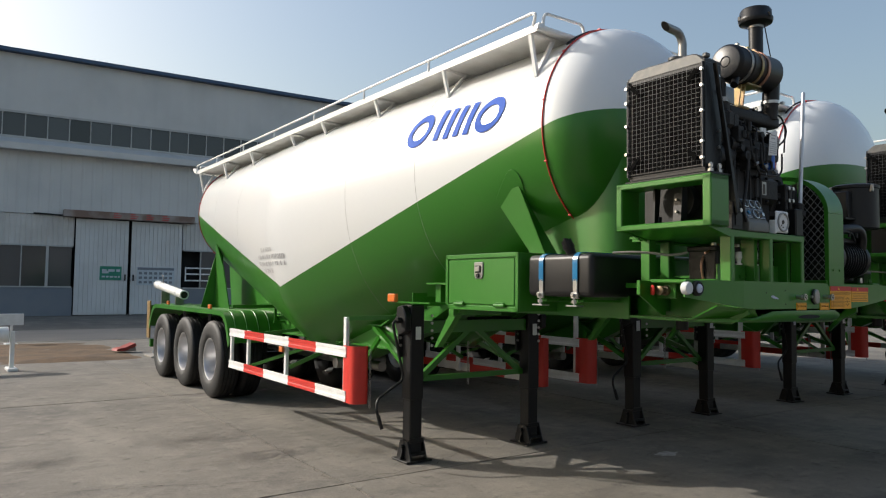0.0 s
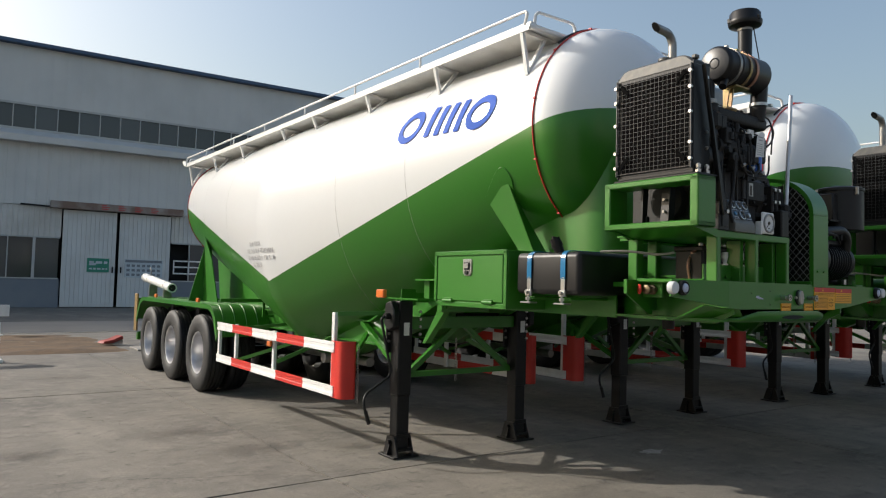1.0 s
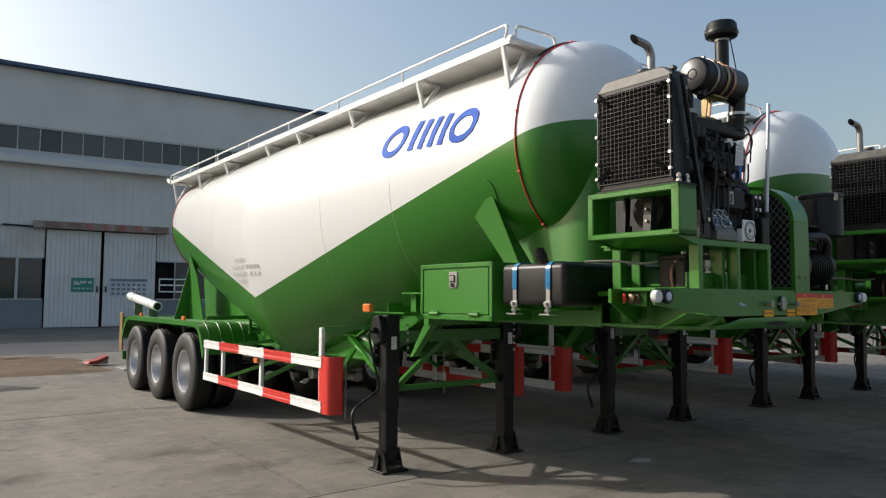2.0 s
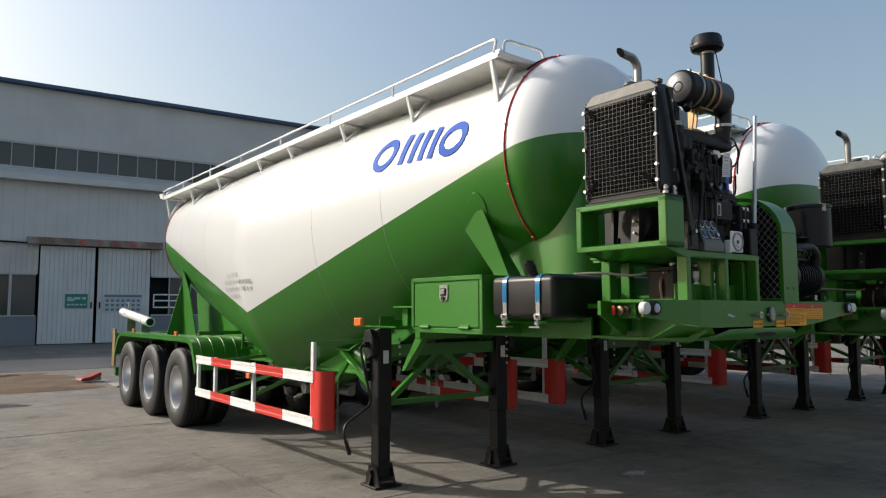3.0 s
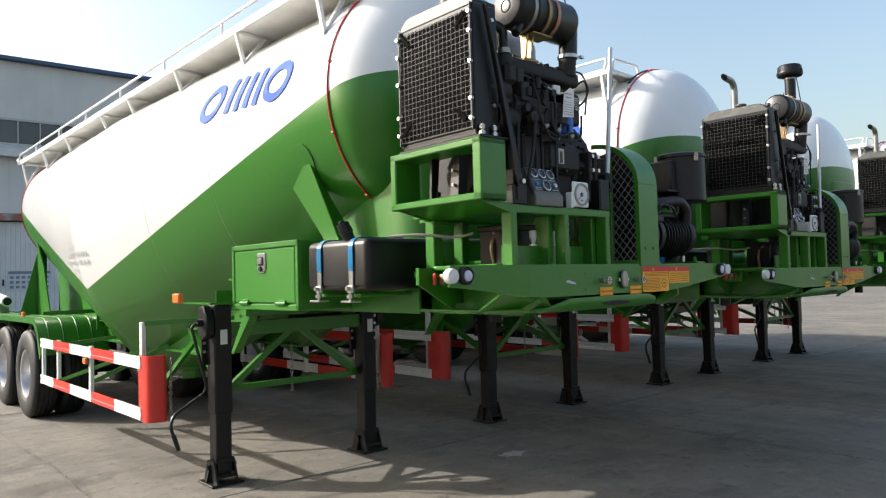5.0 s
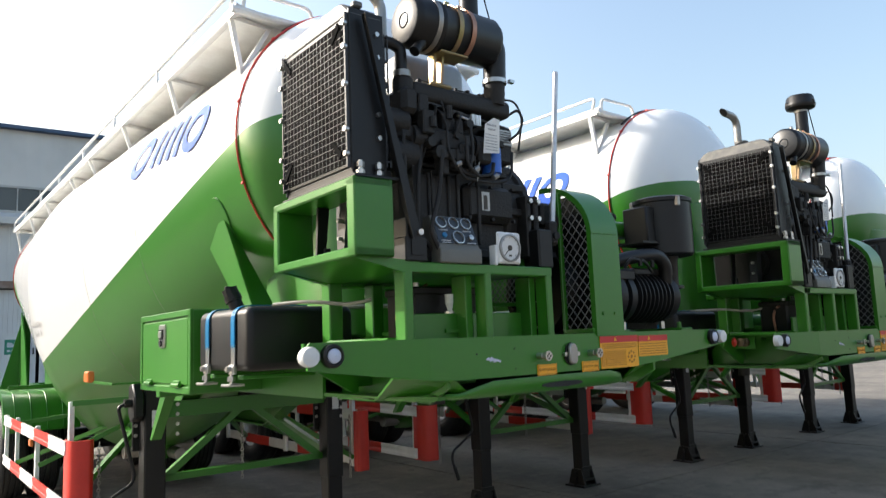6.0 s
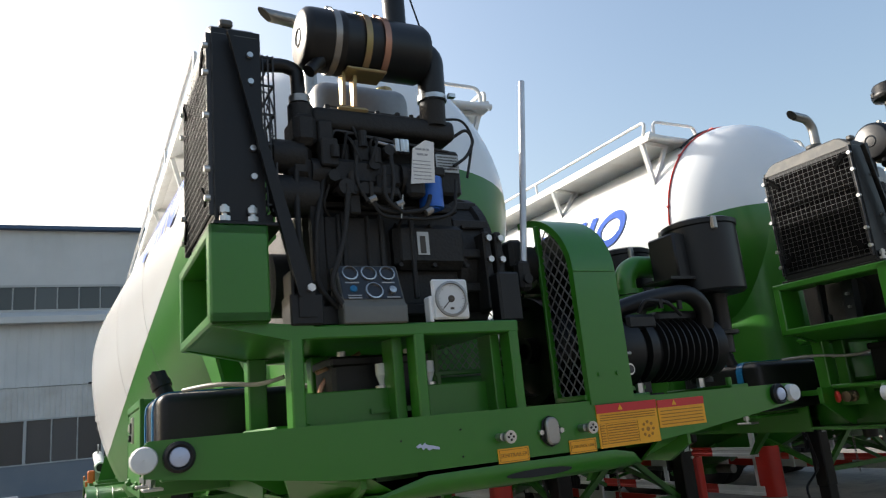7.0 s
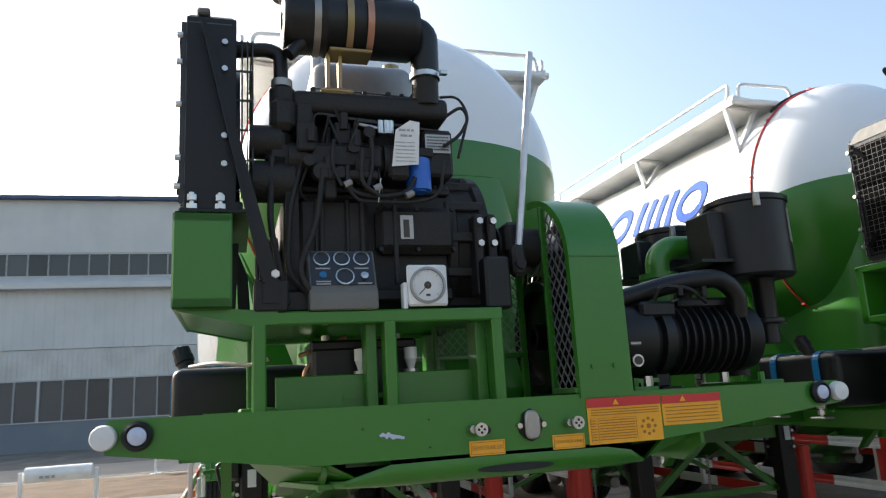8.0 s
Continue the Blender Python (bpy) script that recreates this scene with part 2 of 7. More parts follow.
def revolve(bm, prof, m, n=32, closed=False):
    """A profile of (radius, height) turned about the z axis of m."""
    rings = []
    for r, h in prof:
        rings.append([bm.verts.new(m @ V(r * math.cos(2 * math.pi * j / n), r * math.sin(2 * math.pi * j / n), h)) for j in range(n)])
    for a, b in zip(rings, rings[1:] + ([rings[0]] if closed else [])):
        for j in range(n):
            bm.faces.new((a[j], a[(j + 1) % n], b[(j + 1) % n], b[j]))


AXX = Matrix.Rotation(radians(90), 4, "Y")


def bars(bm, y, lines, height, fill=0.75, seed=1):
    """Rows of small plain bars on a face that looks along -y: each line is (x0, x1, z)."""
    rnd = random.Random(seed)
    for x0, x1, z in lines:
        x = x0
        while x < x1 - height * 0.4:
            w = min(rnd.uniform(1.2, 3.4) * height, x1 - x)
            box(bm, (x, y - 0.0015, z - height / 2), (x + w, y, z + height / 2))
            x += w + height * 0.6


def finish(name, bm, mats, sharp=32):
    me = bpy.data.meshes.new(name)
    bmesh.ops.recalc_face_normals(bm, faces=bm.faces)
    bm.to_mesh(me)
    bm.free()
    for m in mats if isinstance(mats, (list, tuple)) else [mats]:
        me.materials.append(m)
    me.polygons.foreach_set("use_smooth", [True] * len(me.polygons))
    me.set_sharp_from_angle(angle=radians(sharp))
    return me


STUFF = {"grille", "core", "mesh_side", "mesh_panel", "fan_guard", "small_print", "print", "border", "scale", "pointer", "chain", "pressed_rib", "lettering", "tyre", "faded_print", "ledge_trim"}
SPLIT = {"sliding_door": "panel", "cross_member": "cross_member", "leg_truss": "strut", "guard_brace": "guard_brace", "radiator": "radiator_frame",
         "bell_housing": "housing_lug", "engine": "engine_casting", "engine_stand": "stand_beam", "end_frame": "frame_plate", "side_guard": "guard_section",
         "guard_rail": "guard_section", "deck": "deck_rib", "bolt": "bolt", "intake_manifold": "manifold_lug", "injection_pump": "pump_housing",
         "alternator": "cooling_vane", "side_cover": "cover_bolt", "drive_belt": "drive_belt", "mesh_frame": "mesh_frame", "valve": "valve",
         "window_grille": "grille_bar", "coupling_plate": "nose_plate", "air_cleaner_bracket": "bracket_leg", "hose_clip": "hose_clip", "water_pump": "pump_housing",
         "hole": "hole", "drilled_hole": "drilled_hole", "corner_strap": "corner_strap", "side_channel": "channel_bracket", "tail_beam": "tail_beam", "frame": "frame_bar",
         "hinge": "hinge", "axle": "axle_hanger", "chassis_beam": "flange", "hose_bracket": "hose_bracket", "side_wall": "side_wall", "terminal": "terminal",
         "web_plate": "web_plate", "mud_flap": "mud_flap", "side_lamp": "side_lamp", "front_fin": "fin_plate", "gusset": "gusset", "lamp_arm": "lamp_arm",
         "red_cable": "red_cable", "rib": "rib", "clip": "clip", "front_beam": "beam_flange", "brace": "brace", "rear_fin": "fin_plate", "window_rail": "window_rail",
         "discharge_pipe": "discharge_pipe", "hose_holder": "holder_ring", "leg_bracket": "leg_bracket", "fender": "fender_rim", "buckle": "buckle", "clutch_plate": "clutch_plate"}


def loose(bm):
    """The unconnected pieces of a bmesh, largest first."""
    bm.verts.ensure_lookup_table()
    left, out = set(bm.verts), []
    while left:
        todo, seen = [left.pop()], set()
        while todo:
            v = todo.pop()
            seen.add(v)
            for e in v.link_edges:
                w = e.other_vert(v)
                if w in left:
                    left.discard(w)
                    todo.append(w)
        lo = [min(v.co[k] for v in seen) for k in range(3)]
        hi = [max(v.co[k] for v in seen) for k in range(3)]
        out.append((-sum(b - a for a, b in zip(lo, hi)), len(out), seen))
    return [s for _, _, s in sorted(out, key=lambda q: q[:2])]


def taken(bm, verts):
    """Those vertices and their faces as a bmesh of their own."""
    out = bmesh.new()
    m = {v: out.verts.new(v.co) for v in verts}
    for f in {f for v in verts for f in v.link_faces}:
        out.faces.new([m[v] for v in f.verts]).material_index = f.material_index
    return out


def part(name, bm, mats, parent, label="", sharp=32, at=None):
    """One mesh under its parent; the loose pieces of a name in SPLIT become meshes of their own."""
    while parent is not None and parent.parent is not None and parent.parent.parent is not None:
        parent = parent.parent
    rest = []
    if name in SPLIT:
        pieces = loose(bm)
        if len(pieces) > 1:
            rest = [taken(bm, s) for s in pieces[1:]]
            bmesh.ops.delete(bm, geom=[v for s in pieces[1:] for v in s], context="VERTS")
    ob = new(name, finish(name, bm, mats, sharp))
    if parent:
        ob.parent = parent
    if at is not None:
        ob.matrix_basis = at
    for b in rest:
        deep = parent is not None and parent.parent is not None
        beside = deep or parent is None or SPLIT[name] == name
        o = new(SPLIT[name], finish(name, b, mats, sharp))
        o.parent = parent if beside else ob
        if beside and at is not None:
            o.matrix_basis = at
    if name in STUFF:
        tagged(ob, kind="stuff")
    return tagged(ob, label) if label else ob


def share(name, ob, parent, at):
    """One more part on the mesh of ob."""
    o = new(name, ob.data)
    o.parent, o.matrix_basis = parent, at
    return o


def thing(name, at, label, category, group="", kind=""):
    return tagged(new(name), label, category, group, kind) if at is None else place(tagged(new(name), label, category, group, kind), at)


def place(ob, at):
    ob.matrix_basis = at
    return ob


def mesh_text(name, body, size, mat, parent, at, label=""):
    c = bpy.data.curves.new(name, "FONT")
    c.body, c.size, c.align_x, c.align_y, c.extrude = body, size, "CENTER", "CENTER", 0.0006
    tmp = bpy.data.objects.new(name, c)
    scene.collection.objects.link(tmp)
    me = bpy.data.meshes.new_from_object(tmp.evaluated_get(bpy.context.evaluated_depsgraph_get()))
    bpy.data.objects.remove(tmp)
    me.materials.clear()
    me.materials.append(mat)
    ob = new(name, me)
    ob.parent, ob.matrix_basis = parent, at
    return tagged(ob, label) if label else ob


# ---- ground ----
def sheet(name, x0, x1, y0, y1, z0, z1, mat, label, category, kind="structure"):
    bm = bmesh.new()
    box(bm, (x0, y0, z0), (x1, y1, z1))
    ob = part(name, bm, mat, None)
    return tagged(ob, label, category, "", kind)


ground = sheet("ground", -1500, 1500, -1500, 1500, -1.0, -0.012, GROUND, "wide yard of worn grey concrete", "ground")


def shop_building():
    """A long factory hall with a high strip of windows, a ledge, a lower row of windows and a pair of sliding doors."""
    b = tagged(new("factory_hall"), "long grey metal-clad factory hall behind the yard", "building")
    y = 38.0
    X0, X1 = -46.0, 62.0

    def ribbed(name, x0, x1, z0, z1, yy, mat, pitch, deep, label=""):
        bm = bmesh.new()
        n = max(1, int(round((x1 - x0) / pitch)))
        pts = []
        for i in range(n):
            a = x0 + (x1 - x0) * i / n
            p = (x1 - x0) / n
            pts += [(a, yy), (a + p * 0.68, yy), (a + p * 0.76, yy - deep), (a + p * 0.92, yy - deep)]
        pts += [(x1, yy), (x1, yy + 0.25), (x0, yy + 0.25)]
        prism(bm, pts, "z", z0, z1)
        return part(name, bm, mat, b, label, sharp=20)

    D0, D1 = 4.95, 9.98
    ribbed("upper_wall", X0, X1, 9.28, 11.9, y, WALLG, 0.6, 0.012, "smooth grey upper cladding")
    ribbed("middle_wall", X0, X1, 4.62, 7.7, y, WALLG, 0.45, 0.02)
    for a, c in ((X0, D0), (D1, X1)):
        ribbed("lower_wall", a, c, 3.2, 4.6, y + 0.04, WALLL, 0.22, 0.035, "weathered ribbed cladding")
        bm = bmesh.new()
        box(bm, (a, y - 0.03, -0.12), (c, y + 0.2, 1.24), 0.01)
        part("plinth", bm, PLINTH, b, "blue-grey painted low wall")
    bm = bmesh.new()
    prism(bm, [(y + 0.2, 7.45), (y + 0.2, 8.02), (y - 0.02, 8.02), (y - 0.45, 7.78), (y - 0.55, 7.74), (y - 0.55, 7.47), (y - 0.53, 7.45)], "x", X0, X1)
    part("ledge", bm, WALLG, b, "narrow pale roof ledge")
    bm = bmesh.new()
    for i in range(int((X1 - X0) / 0.2)):
        box(bm, (X0 + i * 0.2, y - 0.575, 7.43), (X0 + i * 0.2 + 0.11, y - 0.552, 7.47))
    part("ledge_trim", bm, WALLG, b)
    bm = bmesh.new()
    box(bm, (X0 - 0.3, y - 0.35, 11.9), (X1 + 0.3, y + 0.3, 12.08), 0.02)
    part("roof_edge", bm, ROOFBLUE, b, "dark blue roof edge")
    bm = bmesh.new()
    prism(bm, [(y - 0.2, 12.0), (y + 15, 13.0), (y + 30, 12.0)], "x", X0, X1)
    part("roof", bm, ROOFBLUE, b)
    bm = bmesh.new()
    box(bm, (X0, y + 0.3, 0), (X0 + 0.2, y + 30, 12))
    box(bm, (X1 - 0.2, y + 0.3, 0), (X1, y + 30, 12))
    box(bm, (X0, y + 29.8, 0), (X1, y + 30, 12))
    part("side_wall", bm, WALLG, b)
    # near-black sheet added behind the front, standing in for the unlit inside
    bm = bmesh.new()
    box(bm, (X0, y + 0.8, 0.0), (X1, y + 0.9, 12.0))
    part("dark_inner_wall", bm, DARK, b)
    # high strip of windows
    bm = bmesh.new()
    box(bm, (0.0, -0.03, 0.0), (0.87, 0.0, 1.06), 0.004)
    pane = part("pane", bm, GLASS, b, at=Matrix.Translation((X0, y + 0.08, 8.12)))
    bm = bmesh.new()
    box(bm, (X0, y - 0.02, 8.02), (X1, y + 0.15, 8.13))
    box(bm, (X0, y - 0.02, 9.18), (X1, y + 0.15, 9.28))
    part("window_rail", bm, FRAMEG, b)
    bm = bmesh.new()
    box(bm, (-0.024, -0.02, 0), (0.024, 0.12, 1.06), 0.006)
    post = part("mullion", bm, FRAMEG, b, at=Matrix.Translation((X0, y, 8.12)))
    k = int((X1 - X0) / 0.922)
    for i in range(1, k):
        x = 2.719 + (i - int((2.719 - X0) / 0.922)) * 0.922
        share("pane", pane, b, Matrix.Translation((x + 0.03, y + 0.08, 8.12)))
        share("mullion", post, b, Matrix.Translation((x, y, 8.12)))
    # lower windows
    bm = bmesh.new()
    box(bm, (0.0, -0.03, 0.0), (1.0, 0.0, 1.84), 0.004)
    lowpane = part("pane", bm, GLASS, b, at=Matrix.Translation((X0, y + 0.1, 1.3)))
    bm = bmesh.new()
    box(bm, (-0.025, -0.03, 0), (0.025, 0.12, 1.86), 0.006)
    thin = part("mullion", bm, FRAMEG, b, at=Matrix.Translation((X0, y, 1.28)))
    bm = bmesh.new()
    box(bm, (-0.06, -0.05, 0), (0.06, 0.12, 1.86), 0.006)
    thick = part("mullion", bm, FRAMEG, b, at=Matrix.Translation((X0 + 0.06, y, 1.28)))
    for a, c, start in ((X0, D0 - 0.05, 4.9), (D1 + 0.05, X1, 9.85)):
        bm = bmesh.new()
        box(bm, (a, y - 0.06, 1.24), (c, y + 0.15, 1.3))
        box(bm, (a, y - 0.03, 3.14), (c, y + 0.15, 3.2))
        part("window_rail", bm, FRAMEG, b)
        n = int((c - a) / 1.06)
        for i in range(n):
            x = start - (i + 1) * 1.06 if start < 6 else start + i * 1.06
            if not a < x < c - 1.0:
                continue
            share("pane", lowpane, b, Matrix.Translation((x + 0.03, y + 0.1, 1.3)))
            share("mullion", thick if i % 3 == 0 else thin, b, Matrix.Translation((x, y, 1.28)))
    # grille before the window beside the doors
    bm = bmesh.new()
    for z in (1.62, 1.95, 2.25):
        box(bm, (10.1, y - 0.16, z), (11.6, y - 0.12, z + 0.07))
    for x in (10.1, 10.85, 11.55):
        box(bm, (x, y - 0.16, 1.62), (x + 0.06, y - 0.12, 2.32))
    part("window_grille", bm, RAILWHITE, b)
    # sliding doors
    for i, (a, c) in enumerate(((5.0, 7.36), (7.5, 9.92))):
        bm = bmesh.new()
        n = 12
        for j in range(n):
            p = (c - a) / n
            box(bm, (a + j * p + 0.006, y - 0.12, -0.03), (a + (j + 1) * p - 0.006, y - 0.06, 4.5), 0.006)
        box(bm, (a, y - 0.08, -0.04), (c, y - 0.04, 4.5))
        d = part("sliding_door", bm, DOORM, b, "tall pale sheet-metal sliding door")
        bm = bmesh.new()
        hx = c - 0.12 if i == 0 else a + 0.12
        box(bm, (hx - 0.03, y - 0.2, 1.6), (hx + 0.03, y - 0.12, 1.9), 0.01)
        part("handle", bm, DARK, d)
    bm = bmesh.new()
    box(bm, (4.42, y - 0.45, 4.54), (10.45, y + 0.05, 4.87), 0.015)
    beam = part("door_beam", bm, RUST, b, "rusty door track beam with faded red marks")
    bm = bmesh.new()
    for x in (6.6, 7.35, 8.1, 8.85):
        for dz, w in ((0.0, 0.36), (0.09, 0.24), (-0.09, 0.3)):
            box(bm, (x, y - 0.456, 4.69 + dz), (x + w, y - 0.45, 4.725 + dz))
    part("faded_print", bm, LABELRED, beam)
    bm = bmesh.new()
    tube(bm, [(3.2, y - 0.1, 4.64), (4.6, y - 0.1, 4.6)], 0.04, 6)
    part("cable_pipe", bm, DARK, b)
    bm = bmesh.new()
    box(bm, (6.1, y - 0.15, 1.62), (7.08, y - 0.125, 2.28))
    s = part("green_board", bm, SIGNG, b, "green board with pale marks on the door")
    bm = bmesh.new()
    bars(bm, y - 0.15, [(6.2, 7.0, 2.08), (6.2, 6.5, 2.0)], 0.12, seed=3)
    bars(bm, y - 0.15, [(6.2, 7.0, 1.78)], 0.08, seed=4)
    part("print", bm, SIGNW, s)
    bm = bmesh.new()
    box(bm, (7.79, y - 0.15, 1.4), (9.58, y - 0.125, 2.28))
    s = part("notice_board", bm, SIGNW, b, "pale notice board with rows of pictures")
    bm = bmesh.new()
    box(bm, (7.82, y - 0.154, 2.14), (9.55, y - 0.15, 2.26))
    for i in range(7):
        for j in range(3):
            box(bm, (7.88 + i * 0.24, y - 0.154, 1.48 + j * 0.22), (8.03 + i * 0.24, y - 0.15, 1.6 + j * 0.22))
    part("print", bm, PLINTH, s)
    b.matrix_basis = HALL
    return b


HALL = Matrix.Translation((4.5, 40, 0)) @ Matrix.Rotation(radians(-2.5), 4, "Z") @ Matrix.Translation((-4.39, -38, 0.06)) @ Matrix.Diagonal((1.046, 1.0, 1.07, 1.0))
shop_building()

# pale road strip, soil bed and its kerb
sheet("road", -60, 80, 22.4, 27.8, -0.03, 0.0, ROADPALE, "pale concrete road before the hall", "road")
bm = bmesh.new()
rows = 26
cols = 60
grid = []
for j in range(rows + 1):
    row = []
    for i in range(cols + 1):
        x, y = -22 + 25.75 * i / cols, 16.45 + 5.4 * j / rows
        e = min(1, min(i, cols - i, j, rows - j) / 2)
        z = -0.02 + e * (0.035 + 0.05 * noise.noise(V(x * 0.8, y * 0.8, 3)) + 0.03 * noise.noise(V(x * 3.1, y * 3.1, 1)))
        row.append(bm.verts.new((x + 0.12 * noise.noise(V(x, y, 7)) * (1 if 0 < i < cols else 2), y + 0.25 * noise.noise(V(x * 0.6, 2, 9)), z)))
    grid.append(row)
for j in range(rows):
    for i in range(cols):
        bm.faces.new((grid[j][i], grid[j][i + 1], grid[j + 1][i + 1], grid[j + 1][i]))
tagged(part("soil_bed", bm, SOIL, None, sharp=60), "strip of bare brown soil in the yard", "soil", "", "stuff")


def fixed_sign():
    s = tagged(new("board_sign"), "small blank white board on a thin post", "sign")
    bm = bmesh.new()
    tube(bm, [(0, 0, 0), (0, 0, 0.55)], 0.03, 8)
    box(bm, (-0.14, -0.14, 0), (0.14, 0.14, 0.04), 0.01)
    part("post", bm, RAILWHITE, s)
    bm = bmesh.new()
    box(bm, (-0.27, -0.03, 0.5), (0.27, 0.01, 0.80), 0.01)
    part("board", bm, RAILWHITE, s)
    s.matrix_basis = pose(1.46, 21.6, 0, 0, 0, 6)


def drum_barrier():
    s = tagged(new("barrier"), "low white drum barrier on two legs", "barrier")
    bm = bmesh.new()
    revolve(bm, [(0.001, -0.55), (0.13, -0.55), (0.14, -0.54), (0.14, 0.54), (0.13, 0.55), (0.001, 0.55)], Matrix.Translation((0, 0, 0.66)) @ AXX, 28)
    part("drum", bm, RAILWHITE, s)
    bm = bmesh.new()
    bars(bm, -0.142, [(-0.3, -0.05, 0.62)], 0.05, seed=31)
    part("print", bm, GREYINK, s)
    for x in (-0.62, 0.62):
        bm = bmesh.new()
        box(bm, (x - 0.035, -0.05, 0.05), (x + 0.035, 0.05, 0.72), 0.008)
        box(bm, (x - 0.08, -0.22, 0.0), (x + 0.08, 0.22, 0.06), 0.01)
        part("leg", bm, RAILWHITE, s)
    s.matrix_basis = pose(0.42, 15.2, 0, 0, 0, 3)


def red_plate():
    s = tagged(new("red_metal_box"), "bent red metal box lying on the soil", "scrap")
    bm = bmesh.new()
    prism(bm, [(-0.24, 0.02), (0.0, 0.02), (0.24, 0.12), (0.21, 0.19), (-0.02, 0.10), (-0.2, 0.07)], "y", -0.16, 0.16, 0.008)
    part("shell", bm, OLDRED, s)
    bm = bmesh.new()
    prism(bm, [(-0.1, 0.0), (0.23, 0.0), (0.23, 0.10), (0.05, 0.03)], "y", -0.13, 0.13)
    part("base", bm, RUST, s)
    s.matrix_basis = pose(3.52, 18.2, 0.02, 0, 0, 12)


def pale_cover():
    bm = bmesh.new()
    box(bm, (3.75, 16.5, -0.01), (4.9, 17.3, 0.025), 0.008)
    tagged(part("concrete_cover", bm, ROADPALE, None), "pale loose concrete cover slab beside the soil", "slab")
    bm = bmesh.new()
    box(bm, (4.0, 17.35, 0.0), (4.25, 17.5, 0.09), 0.02, rot=(0, 0, 20))
    tagged(part("rubble_block", bm, PLINTH, None), "small dark rubble block beside the slab", "rubble")


fixed_sign()
drum_barrier()
red_plate()
pale_cover()


# ---- tank trailer ----
CX, TOP = -0.01, 3.672
YF, YM, YR = 1.464, 5.76, 9.97
BOTTOM = 0.64
RF, RM, RR = 0.862, 1.245, 0.862


def tank_r(y):
    if y < YM:
        return RF + (RM - RF) * (y - YF) / (YM - YF)
    return RM + (RR - RM) * (y - YM) / (YR - YM)


def sag(y):
    """How far the lower half is drawn down, against a round section."""
    r = tank_r(y)
    ends = TOP - 2 * RF
    low = ends + (BOTTOM - ends) * ((y - YF) / (YM - YF) if y < YM else (YR - y) / (YR - YM))
    return max(1.0, (TOP - r - low) / r)


def on_tank(y, z, lift=0.004, side=-1):
    """The point of the tank's flank at that length and height."""
    r = tank_r(y)
    c = TOP - r
    s = sag(y) if z < c else 1.0
    if s > 1.0:
        h = max(-r, (z - c) / s)
        w = math.sqrt(max(0.0, r * r - h * h))
        n = V(0, side * w, h / s).normalized()
        return V(CX + side * w + n.y * lift, y, c + h * s + n.z * lift)
    h = max(-r, min(r, z - c))
    w = math.sqrt(max(0.0, r * r - h * h))
    n = V(0, side * w, h).normalized()
    return V(CX + side * w + n.y * lift, y, c + h + n.z * lift)


def on_ring(y, a, lift=0.0):
    r = tank_r(y)
    s = sag(y) if math.cos(a) < 0 else 1.0
    return V(CX + math.sin(a) * (r + lift), y, TOP - r + math.cos(a) * s * (r + lift))


def decal(bm, poly_rows):
    """Strips of quads laid on the flank; rows of (y0, z0, y1, z1), each strip from one row to the next."""
    k = 6
    last = None
    for y0, z0, y1, z1 in poly_rows:
        row = [bm.verts.new(on_tank(y0 + (y1 - y0) * i / k, z0 + (z1 - z0) * i / k, 0.008)) for i in range(k + 1)]
        if last:
            for i in range(k):
                bm.faces.new((last[i], last[i + 1], row[i + 1], row[i]))
        last = row


